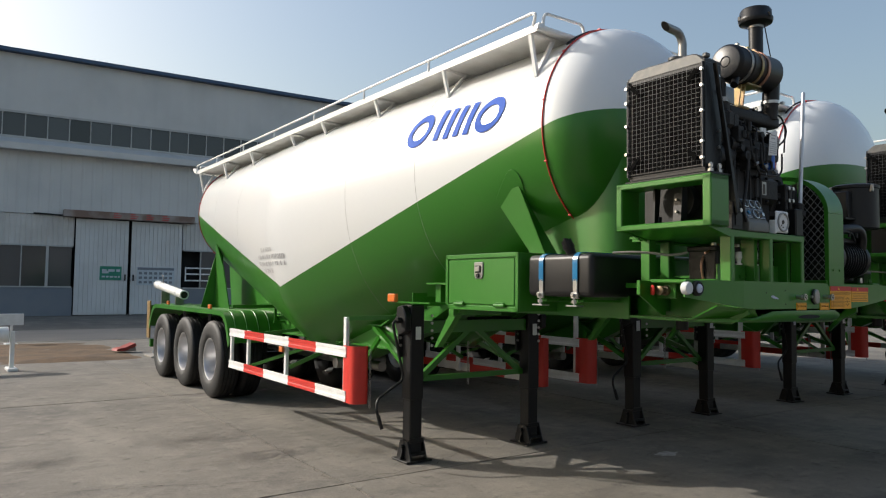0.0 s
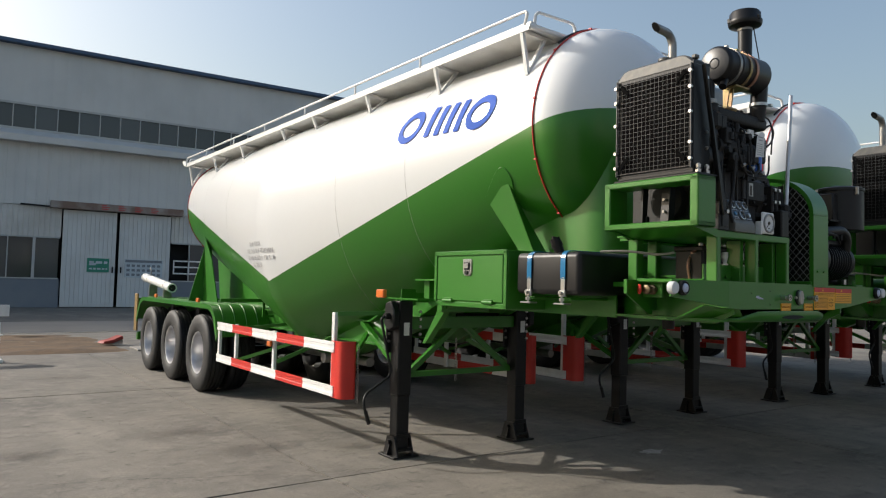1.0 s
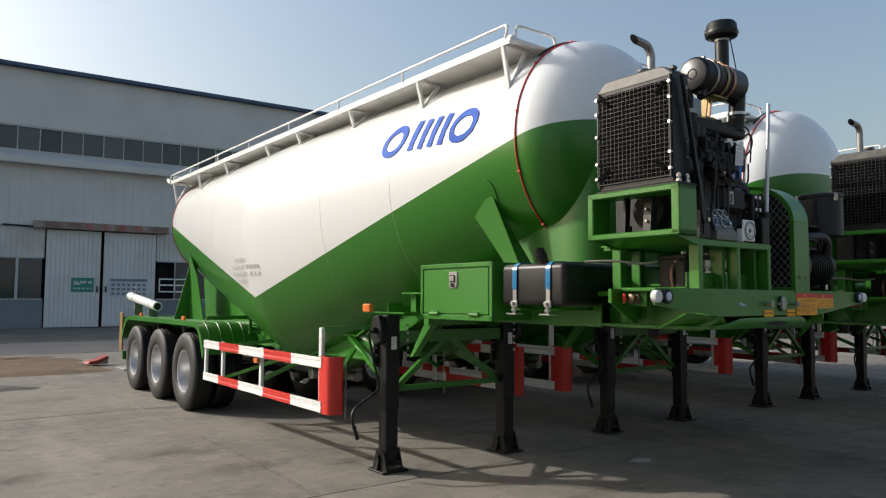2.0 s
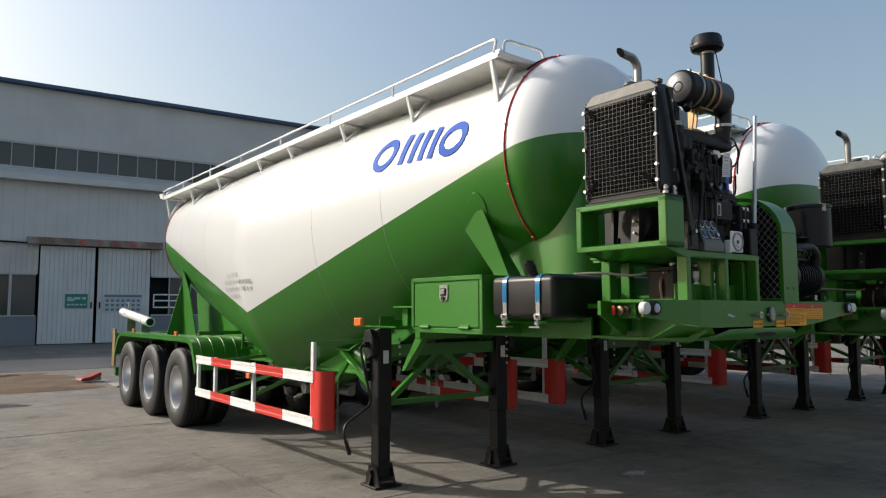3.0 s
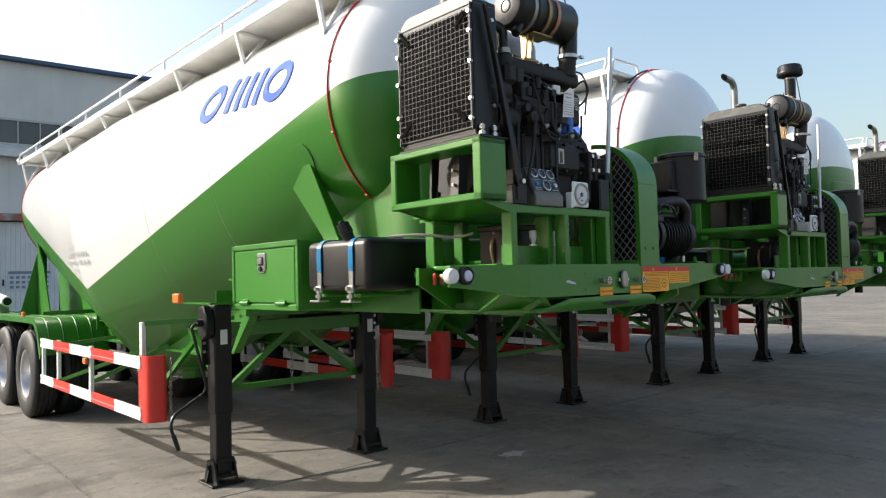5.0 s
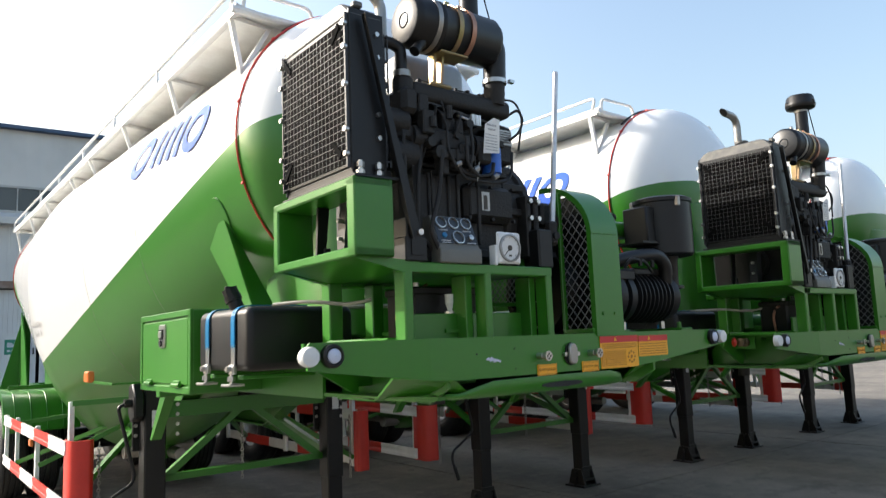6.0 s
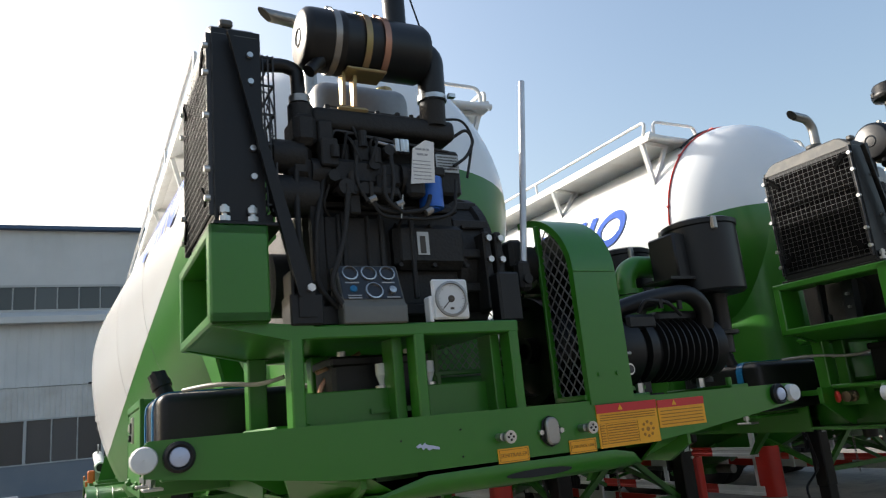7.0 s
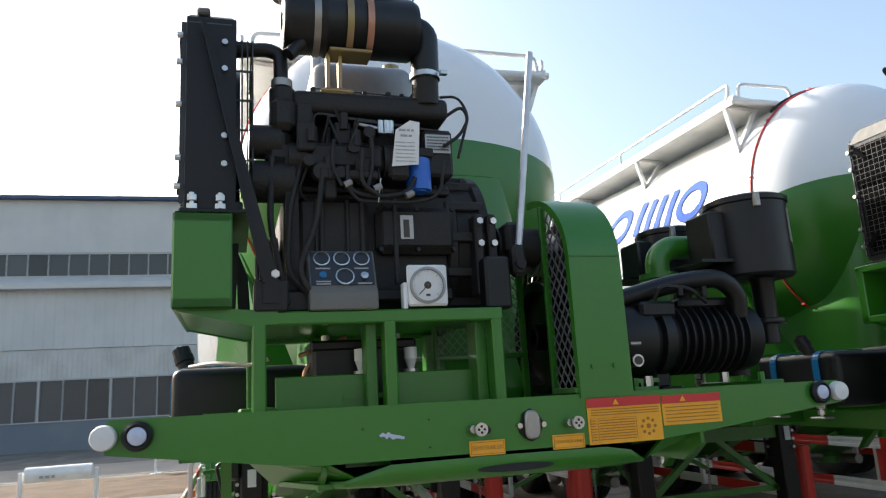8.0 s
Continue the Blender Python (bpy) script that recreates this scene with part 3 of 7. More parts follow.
def build_tank(tr):
    n = 96
    bm = bmesh.new()
    prof = []
    depth = 0.46
    for i in range(13):
        t = math.pi / 2 * i / 12
        prof.append((YF - depth * math.cos(t) ** 0.95, RF * math.sin(t) ** 0.82 if i else 0.0))
    rings = []
    for y, r in prof[1:-1]:
        rings.append((y, r, TOP - RF))
    for i in range(0, 25):
        y = YF + (YM - YF) * i / 24
        rings.append((y, tank_r(y), TOP - tank_r(y)))
    for i in range(1, 25):
        y = YM + (YR - YM) * i / 24
        rings.append((y, tank_r(y), TOP - tank_r(y)))
    for y, r in prof[1:-1][::-1]:
        rings.append((YR + (YF - y), r, TOP - RR))
    def at(y, r, c, a):
        s = sag(y) if YF < y < YR and math.cos(a) < 0 else 1.0
        return (CX + r * math.sin(a), y, c + r * s * math.cos(a))
    vs = [[bm.verts.new(at(y, r, c, 2 * math.pi * j / n)) for j in range(n)] for y, r, c in rings]
    for a, b in zip(vs, vs[1:]):
        for j in range(n):
            bm.faces.new((a[j], a[(j + 1) % n], b[(j + 1) % n], b[j]))
    for ring, y, c in ((vs[0], YF - depth, TOP - RF), (vs[-1], YR + depth, TOP - RR)):
        tip = bm.verts.new((CX, y, c))
        for j in range(n):
            bm.faces.new((tip, ring[j], ring[(j + 1) % n]))
    # the border between white and green: rising lines from a point low on the flank, level on the ends
    vy, vz, fz, rz = 5.73, 1.60, 2.79, 2.79
    cuts = [((0, vy, vz), (0, vz - fz, -(vy - YF)), -9, vy), ((0, vy, vz), (0, rz - vz, -(YR - vy)), vy, 99)]
    for co, no, lo, hi in cuts:
        fs = [f for f in bm.faces if lo - 0.02 <= f.calc_center_median().y <= hi + 0.02]
        geom = list({v for f in fs for v in f.verts}) + list({e for f in fs for e in f.edges}) + fs
        bmesh.ops.bisect_plane(bm, geom=geom, plane_co=co, plane_no=V(*no).normalized(), dist=1e-5)
    for f in bm.faces:
        c = f.calc_center_median()
        if c.y < vy:
            lim = vz + (fz - vz) * (vy - c.y) / (vy - YF)
        else:
            lim = vz + (rz - vz) * (c.y - vy) / (YR - vy)
        f.material_index = 0 if c.z > lim else 1
    tank = part("tank", bm, [WHITE, GREEN], tr, "glossy white tank shell with a green painted belly", sharp=24)
    # weld seams
    for y in (2.98, 4.12, 7.35, 8.75):
        bm = bmesh.new()
        tube(bm, [on_ring(y, 2 * math.pi * i / 72, -0.002) for i in range(72)], 0.0038, 5, closed=True)
        part("weld_seam", bm, GREYCAST, tank)
    for y in (YF, YR):
        bm = bmesh.new()
        tube(bm, [on_ring(y, 2 * math.pi * i / 72, 0.007) for i in range(72)], 0.0062, 6, closed=True)
        ring = part("red_hose", bm, REDLINE, tank, "thin red hose clipped round the end of the tank")
        for i in range(12):
            bm = bmesh.new()
            p = on_ring(y, 2 * math.pi * (i + 0.4) / 12, 0.012)
            box(bm, p - V(0.007, 0.014, 0.007), p + V(0.007, 0.014, 0.007), 0.002)
            part("clip", bm, LABELRED, ring)
    # brand mark: plain slanted shapes
    marks = bmesh.new()
    def stroke(bm, a, b, w):
        rows = []
        for i in range(5):
            t = i / 4
            y, z = a[0] + (b[0] - a[0]) * t, a[1] + (b[1] - a[1]) * t
            rows.append((y + w / 2, z, y - w / 2, z))
        decal(bm, rows)
    def arc(bm, cy, cz, ry, rz, w):
        rows = []
        for i in range(25):
            a = radians(360 * i / 24)
            def p(k):
                dz = (rz + k) * math.sin(a)
                return (cy - (ry + k) * math.cos(a) - dz * 0.34, cz + dz)
            (ya, za), (yb, zb) = p(-w / 2), p(w / 2)
            rows.append((ya, za, yb, zb))
        decal(bm, rows)
    arc(marks, 2.965, 3.0, 0.135, 0.115, 0.062)
    part("brand_mark", marks, BLUE, tank, "blue slanted brand mark shape")
    for ya, yb in ((2.72, 2.64),):
        bm = bmesh.new()
        stroke(bm, (ya, 2.875), (yb, 3.14), 0.075)
        part("brand_mark", bm, BLUE, tank)
    for a, b, w in (((2.585, 2.87), (2.505, 3.13), 0.07), ((2.455, 2.87), (2.375, 3.13), 0.07), ((2.325, 2.865), (2.245, 3.13), 0.07)):
        bm = bmesh.new()
        stroke(bm, a, b, w)
        part("brand_mark", bm, BLUE, tank)
    bm = bmesh.new()
    arc(bm, 2.05, 2.985, 0.13, 0.108, 0.06)
    part("brand_mark", bm, BLUE, tank)
    # small print near the point of the border, as bars
    bm = bmesh.new()
    rnd = random.Random(5)
    for r, (ya, yb) in enumerate(((6.24, 5.79), (6.41, 5.49), (6.41, 5.49), (6.24, 5.84))):
        y, z = ya, 2.02 - r * 0.085
        while y > yb:
            w = rnd.uniform(0.016, 0.034)
            decal(bm, [(y, z, y - w, z), (y, z + 0.05, y - w, z + 0.05)])
            y -= w + (0.013 if rnd.random() < 0.8 else 0.06)
    part("small_print", bm, GREYINK, tank, "rows of small grey print")
    # pad under the sloping bracket
    bm = bmesh.new()
    rows = [(2.04, 2.23, 1.80, 2.23), (2.06, 2.29, 1.76, 2.31), (1.98, 2.38, 1.74, 2.41), (1.90, 2.46, 1.755, 2.48), (1.85, 2.51, 1.80, 2.52)]
    decal(bm, rows)
    rim = [(r[0], r[1]) for r in rows] + [(r[2], r[3]) for r in rows[::-1]]
    tube(bm, rounded([on_tank(y, z, 0.004) for y, z in rim], 0.03), 0.004, 6)
    part("support_pad", bm, GREEN, tank)
    return tank


def build_walkway(tr):
    """One catwalk along each shoulder of the tank, with rails and brackets."""
    for side in (-1, 1):
        xo, xi = CX + (-0.845 if side < 0 else 0.94), CX + side * 0.32
        y0, y1, zd = 1.525, 10.25, 3.575
        bm = bmesh.new()
        k = 8
        top, low = [], []
        for i in range(k + 1):
            t = i / k
            x, z = xo + (xi - xo) * t, zd - 0.055 * t ** 1.6
            top.append((x, z))
            low.append((x, z - 0.012))
        prism(bm, [(xo, zd - 0.045)] + [(xo, zd + 0.012), (xo - side * 0.012, zd + 0.012)] + top[1:] + low[1:][::-1] + [(xo - side * 0.012, zd - 0.045)], "y", y0, y1)
        w = part("walkway", bm, RAILWHITE, tr, "white steel catwalk along the top of the tank", sharp=25)
        bm = bmesh.new()
        tube(bm, rounded([(xo, y0 + 0.07, zd), (xo, y0 + 0.03, zd + 0.102), (xo, y1 - 0.03, zd + 0.102), (xo, y1, zd)], 0.09), 0.0125, 8)
        part("handrail", bm, RAILWHITE, w)
        for y in (3.0, 4.22, 5.45, 6.7, 7.9, 9.15):
            bm = bmesh.new()
            tube(bm, [(xo, y, zd), (xo, y, zd + 0.102)], 0.0115, 8)
            part("handrail_post", bm, RAILWHITE, w)
        for y in (y0 + 0.015, y1 - 0.015):
            bm = bmesh.new()
            tube(bm, [(xo - side * 0.05, y, zd - 0.01), (xo - side * 0.06, y, zd + 0.102), (xi + side * 0.05, y, zd + 0.102), (xi + side * 0.03, y, zd - 0.02)], 0.0125, 8, rad=0.05)
            part("end_rail", bm, RAILWHITE, w)
            bm = bmesh.new()
            cyl(bm, (xo + side * 0.018, y, zd - 0.02), (xi - side * 0.05, y, zd - 0.03), 0.022, n=12)
            part("end_tube", bm, RAILWHITE, w)
        for y in (1.64, 2.79, 4.02, 5.28, 6.19, 7.65, 8.84, 10.1):
            yy = min(max(y, YF), YR)
            rr = tank_r(yy)
            zc = TOP - rr
            def shell(x):
                return zc + math.sqrt(max(0.0, rr * rr - (x - CX) ** 2))
            reach = min(abs(xo - CX) - 0.08, rr * 0.9)
            foot = V(CX + side * reach, y, shell(CX + side * reach))
            ends = (V(xo - side * 0.015, y, zd - 0.03), V(xo - side * 0.25, y, zd - 0.045))
            for p, q in ((ends[0], foot), (ends[1], foot), (ends[0], ends[1])):
                d = q - p
                if d.length < 0.05:
                    continue
                bm = bmesh.new()
                m = Matrix.Translation((p + q) / 2) @ d.to_track_quat("Z", "Y").to_matrix().to_4x4()
                bmesh.ops.create_cube(bm, size=1, matrix=m @ Matrix.Diagonal((0.032, 0.026, d.length + 0.02, 1)))
                part("bracket", bm, RAILWHITE, w)
            bm = bmesh.new()
            box(bm, (xo, y - 0.02, zd - 0.035), (xi + side * 0.03, y + 0.02, zd - 0.012 - 0.03), 0.003)
            part("cross_bar", bm, RAILWHITE, w)
    bm = bmesh.new()
    prism(bm, [(10.1, 3.50), (10.58, 3.60), (10.66, 3.67), (10.62, 3.69), (10.1, 3.56)], "x", CX - 0.80, CX - 0.76, 0.006)
    prism(bm, [(10.1, 3.50), (10.58, 3.60), (10.66, 3.67), (10.62, 3.69), (10.1, 3.56)], "x", CX - 0.46, CX - 0.42, 0.006)
    part("ladder_head", bm, RAILWHITE, tr, "white bent head of the rear ladder")
    for y in (3.0, 5.76, 8.5):
        bm = bmesh.new()
        revolve(bm, [(0.23, TOP - 0.06), (0.23, TOP + 0.08), (0.26, TOP + 0.08), (0.26, TOP + 0.105), (0.12, TOP + 0.125), (0.001, TOP + 0.13)], Matrix.Translation((CX, y, 0)), 28)
        part("manhole", bm, WHITE, tr, "round white hatch on top of the tank")
    # black hose over the tank's shoulder
    bm = bmesh.new()
    tube(bm, [on_ring(YF + 0.05, radians(a), 0.014) for a in range(-40, 5, 4)], 0.009, 8)
    part("black_hose", bm, TANKBLACK, tr)


def wheel_mesh():
    hub = bmesh.new()
    cyl(hub, (0.045, 0, 0), (0.09, 0, 0), 0.112, n=24)
    cyl(hub, (0.03, 0, 0), (0.045, 0, 0), 0.07, 0.085, n=20)
    for i in range(10):
        a = 2 * math.pi * i / 10
        p = V(0, math.cos(a) * 0.165, math.sin(a) * 0.165)
        cyl(hub, p + V(0.075, 0, 0), p + V(0.035, 0, 0), 0.014, n=6)
    rim = bmesh.new()
    revolve(rim, [(0.02, 0.07), (0.19, 0.07), (0.212, 0.058), (0.232, 0.085), (0.25, 0.07), (0.262, 0.0), (0.274, -0.10), (0.285, -0.125), (0.30, -0.13), (0.30, -0.115), (0.285, 0.12), (0.30, 0.13)], AXX, 48)
    tyre = bmesh.new()
    prof = [(0.292, -0.115), (0.31, -0.138), (0.37, -0.152), (0.44, -0.152), (0.50, -0.142), (0.532, -0.125), (0.545, -0.105)]
    for h in (-0.075, -0.02, 0.035, 0.085):
        prof += [(0.547, h - 0.022), (0.533, h - 0.018), (0.533, h - 0.006), (0.547, h - 0.002)]
    prof += [(0.545, 0.105), (0.532, 0.125), (0.50, 0.142), (0.44, 0.152), (0.37, 0.152), (0.31, 0.138), (0.292, 0.115)]
    revolve(tyre, prof, AXX, 56)
    return hub, rim, tyre


def build_wheels(tr):
    first = None
    for y in (8.0, 9.39, 10.77):
        for side in (-1, 1):
            for k, x in enumerate((1.10, 0.76)):
                turn = pose(side * x, y, 0.545, 0, 0, 0 if side < 0 else 180) @ pose(0, 0, 0, (y * 37) % 50, 0, 0 if k == 0 else 180)
                if first is None:
                    h, r, t = wheel_mesh()
                    hub = part("wheel", h, RIM, tr, "truck wheel with silver rim and black tyre", at=turn)
                    first = (hub, part("rim", r, RIM, hub, sharp=40), part("tyre", t, RUBBER, hub, "black ribbed truck tyre", sharp=40))
                else:
                    hub = share("wheel", first[0], tr, turn)
                    share("rim", first[1], hub, Matrix())
                    share("tyre", first[2], hub, Matrix())
        bm = bmesh.new()
        cyl(bm, (-1.0, y, 0.545), (1.0, y, 0.545), 0.075, n=16)
        box(bm, (-0.5, y - 0.09, 0.44), (-0.4, y + 0.09, 1.0), 0.01)
        box(bm, (0.4, y - 0.09, 0.44), (0.5, y + 0.09, 1.0), 0.01)
        part("axle", bm, BLACK, tr)
        for side in (-1, 1):
            bm = bmesh.new()
            cyl(bm, (side * 0.56, y, 0.545), (side * 0.83, y, 0.545), 0.235, 0.21, n=28)
            cyl(bm, (side * 0.54, y, 0.545), (side * 0.56, y, 0.545), 0.265, n=28)
            part("brake_drum", bm, BLACK, tr, "black brake drum behind the wheel")


def build_fenders(tr):
    for side in (-1, 1):
        line = rounded([(7.08, 0, 0.84), (7.28, 0, 1.25), (11.35, 0, 1.25), (11.6, 0, 0.85)], 0.32, 8)
        pts = [(p.x, p.z) for p in line]
        inner = [(p[0] + (0.012 if p[0] < 7.5 else (-0.012 if p[0] > 11.2 else 0)), p[1] - 0.012) for p in pts]
        bm = bmesh.new()
        prism(bm, pts + inner[::-1], "x", side * 1.25, side * 0.5)
        rim_in = [(p[0] + (0.05 if p[0] < 7.6 else (-0.05 if p[0] > 11.1 else 0)), p[1] - 0.06) for p in pts]
        prism(bm, pts + rim_in[::-1], "x", side * 1.262, side * 1.248)
        fender = part("fender", bm, GREEN, tr, "green steel mudguard over three axles", sharp=45)
        bm = bmesh.new()
        for i in range(4):
            x = side * (1.15 - i * 0.16)
            tube(bm, [V(x, p[0] - 0.004, p[1] + 0.004) for p in pts], 0.008, 6)
        part("pressed_rib", bm, GREEN, fender, sharp=60)
        bm = bmesh.new()
        box(bm, (side * 1.24, 7.04, 1.30), (side * 0.64, 7.075, 1.345), 0.004)
        box(bm, (side * 0.655, 7.04, 1.11), (side * 0.62, 7.06, 1.345), 0.003)
        box(bm, (side * 0.655, 7.04, 1.095), (side * 0.40, 7.075, 1.125), 0.003)
        part("angle_bar", bm, GREEN, fender, "dark green angle bar before the mudguard")
        bm = bmesh.new()
        box(bm, (side * 1.245, 7.9, 1.265), (side * 1.275, 8.02, 1.325), 0.006)
        box(bm, (side * 1.245, 10.2, 1.265), (side * 1.275, 10.32, 1.325), 0.006)
        part("side_lamp", bm, ORANGE, fender, "small orange side lamp")
        bm = bmesh.new()
        for y in (8.7, 10.08):
            prism(bm, [(y - 0.03, 0.62), (y + 0.03, 0.62), (y + 0.10, 1.2), (y - 0.06, 1.2)], "x", side * 1.02, side * 1.03)
        part("mud_flap", bm, RUBBER, fender)


def build_frame(tr):
    # two long beams: a high neck in front, lower behind the legs
    for side in (-1, 1):
        x0, x1 = side * 0.42, side * 0.56
        bm = bmesh.new()
        web = [(0.1, 1.70), (3.2, 1.70), (4.3, 1.20), (11.55, 1.20), (11.55, 0.95), (4.1, 0.95), (3.0, 1.44), (0.1, 1.48)]
        prism(bm, web, "x", side * 0.485, side * 0.495)
        top = [(0.1, 1.70), (3.2, 1.70), (4.3, 1.20), (11.55, 1.20), (11.55, 1.185), (4.29, 1.185), (3.19, 1.685), (0.1, 1.685)]
        bot = [(11.55, 0.965), (4.1, 0.965), (3.0, 1.455), (0.1, 1.495), (0.1, 1.48), (3.0, 1.44), (4.1, 0.95), (11.55, 0.95)]
        prism(bm, top, "x", x0, x1)
        prism(bm, bot, "x", x0, x1)
        part("chassis_beam", bm, GREEN, tr, "long green steel chassis beam")
    # front deck and its side channels
    bm = bmesh.new()
    box(bm, (-0.80, 0.08, 1.66), (0.80, 3.1, 1.675))
    for y in (0.6, 1.2, 1.8, 2.4, 3.0):
        box(bm, (-0.74, y - 0.04, 1.5), (0.74, y + 0.04, 1.66))
    part("deck", bm, GREEN, tr, "green front deck plate")
    for side in (-1, 1):
        bm = bmesh.new()
        prism(bm, [(0.80, 1.66), (2.45, 1.66), (2.45, 1.445), (0.80, 1.442)], "x", side * 0.755, side * 0.74)
        prism(bm, [(0.03, 1.66), (0.82, 1.66), (0.82, 1.442), (0.14, 1.44), (0.03, 1.50)], "x", side * 0.645, side * 0.63)
        box(bm, (side * 0.80, 0.35, 1.645), (side * 0.74, 2.45, 1.66))
        for y in (0.90, 1.235):
            box(bm, (side * 1.10, y - 0.03, 1.548), (side * 0.74, y + 0.03, 1.566), 0.003)
        part("side_channel", bm, GREEN, tr)
    # coupling plate under the nose
    bm = bmesh.new()
    prism(bm, [(-0.62, 0.10), (0.40, 0.10), (0.72, 0.50), (0.72, 2.3), (-0.72, 2.3), (-0.72, 0.30)], "z", 1.455, 1.47)
    lip = [(0.004, 1.520), (0.0, 1.50), (0.005, 1.480), (0.022, 1.462), (0.06, 1.452), (0.32, 1.452)]
    rings = []
    for x, s, top in ((-0.74, 0.34, 1.47), (-0.55, 0.05, 1.478), (-0.42, 0.0, 1.519), (-0.1, 0.0, 1.522), (0.28, 0.0, 1.520), (0.38, 0.02, 1.503), (0.45, 0.07, 1.468), (0.74, 0.45, 1.462)):
        k = (top - 1.452) / 0.068
        outer = [V(x, y + s, 1.452 + (z - 1.452) * k) for y, z in lip]
        inner = [V(x, min(y + 0.012, 0.32) + s, 1.452 + (z - 1.452) * k + (0.010 if y > 0.03 else 0.0)) for y, z in lip]
        rings.append([bm.verts.new(q) for q in outer + inner[::-1]])
    for a, c in zip(rings, rings[1:]):
        for q in range(12):
            bm.faces.new((a[q], a[(q + 1) % 12], c[(q + 1) % 12], c[q]))
    bm.faces.new(rings[0])
    bm.faces.new(rings[-1][::-1])
    for corner in (((-0.60, 0.014, 1.533), (-0.50, 0.05, 1.474), (-0.74, 0.34, 1.458), (-0.82, 0.10, 1.55)), ((0.50, 0.014, 1.535), (0.46, 0.08, 1.462), (0.74, 0.46, 1.458), (0.82, 0.10, 1.56))):
        a = [bm.verts.new(q) for q in corner]
        c = [bm.verts.new((q[0], q[1] + 0.012, q[2] + 0.004)) for q in corner]
        bm.faces.new(a)
        bm.faces.new(c[::-1])
        for q in range(4):
            bm.faces.new((a[q], c[q], c[(q + 1) % 4], a[(q + 1) % 4]))
    plate = part("coupling_plate", bm, GREEN, tr, "green coupling plate with a bent nose")
    bm = bmesh.new()
    prism(bm, [(-0.03 + 0.125 * math.cos(a), 1.483 + 0.012 * math.sin(a)) for a in [2 * math.pi * k / 24 for k in range(24)]], "y", 0.0005, 0.006)
    part("slot", bm, DARK, plate)
    bm = bmesh.new()
    cyl(bm, (0, 0.95, 1.44), (0, 0.95, 1.34), 0.045, n=16)
    part("king_pin", bm, BLACK, tr)
    # slim braces between the deck and the lower frame
    for side in (-1, 1):
        bm = bmesh.new()
        prism(bm, [(2.40, 1.47), (2.52, 1.47), (2.78, 1.12), (2.74, 1.12)], "x", side * 0.96, side * 0.90)
        box(bm, (side * 1.0, 2.45, 1.40), (side * 0.5, 2.52, 1.52), 0.004)
        part("gusset", bm, GREEN, tr)
        bm = bmesh.new()
        box(bm, (side * 0.805, 3.29, 1.40), (side * 0.64, 3.305, 1.555), 0.004)
        box(bm, (side * 0.66, 3.29, 1.43), (side * 0.49, 3.305, 1.52), 0.004)
        part("leg_bracket", bm, GREEN, tr)
        # lamp arm
        bm = bmesh.new()
        box(bm, (side * 1.285, 2.38, 1.50), (side * 1.27, 3.0, 1.512))
        box(bm, (side * 1.285, 2.38, 1.50), (side * 1.05, 2.40, 1.512))
        arm = part("lamp_arm", bm, GREEN, tr)
        bm = bmesh.new()
        box(bm, (side * 1.315, 2.86, 1.505), (side * 1.275, 2.98, 1.575), 0.008)
        part("side_lamp", bm, ORANGE, arm, "small orange side lamp")
    # hopper under the point of the tank
    bm = bmesh.new()
    m = Matrix.Translation((CX, YM, 0))
    revolve(bm, [(0.42, 1.0), (0.24, 0.74), (0.14, 0.64), (0.14, 0.56), (0.02, 0.56)], m, 32)
    part("hopper", bm, GREEN, tr, "green cone-shaped discharge hopper")
    bm = bmesh.new()
    cyl(bm, (CX - 0.35, YM, 0.66), (CX + 0.35, YM, 0.66), 0.07, n=16)
    tube(bm, [(CX + 0.1, YM - 0.4, 0.62), (CX + 0.1, 11.2, 0.62)], 0.06, 12)
    part("discharge_pipe", bm, PIPE, tr)
    # rear skirt plates and the fins that carry the tank
    for side in (-1, 1):
        bm = bmesh.new()
        prism(bm, [(9.4, 2.5), (9.1, 1.22), (6.75, 1.22), (6.3, 1.02), (6.08, 0.80), (5.96, 0.80), (6.0, 1.25), (6.6, 1.7), (8.0, 2.3)], "x", side * 0.56, side * 0.545)
        part("rear_skirt", bm, GREEN, tr, "green skirt plate below the tank")
        bm = bmesh.new()
        prism(bm, [(side * 0.78, 1.24), (side * 1.12, 1.24), (side * 0.86, 2.25), (side * 0.78, 2.25)], "y", 8.9, 8.915)
        prism(bm, [(8.9, 1.24), (8.2, 1.24), (8.55, 1.9), (8.9, 2.25)], "x", side * 0.9, side * 0.885)
        part("rear_fin", bm, GREEN, tr)
        bm = bmesh.new()
        outer = [V(-0.832, 1.796, 2.435), V(-0.832, 1.985, 2.245), V(-0.762, 1.735, 1.90), V(-0.72, 1.64, 1.645), V(-0.70, 1.44, 1.645), V(-0.745, 1.586, 1.89)]
        a = [bm.verts.new((-side * q.x, q.y, q.z)) for q in outer]
        c = [bm.verts.new((-side * (q.x + 0.016), q.y, q.z)) for q in outer]
        bm.faces.new(a)
        bm.faces.new(c[::-1])
        for i in range(6):
            bm.faces.new((a[i], c[i], c[(i + 1) % 6], a[(i + 1) % 6]))
        edge = [outer[0], outer[5], outer[4], outer[4] + V(0.16, 0.03, 0), outer[5] + V(0.14, 0.03, 0), outer[0] + V(0.05, 0.03, -0.05)]
        a = [bm.verts.new((-side * (q.x + 0.004), q.y - 0.002, q.z)) for q in edge]
        c = [bm.verts.new((-side * (q.x + 0.004), q.y + 0.012, q.z)) for q in edge]
        bm.faces.new(a)
        bm.faces.new(c[::-1])
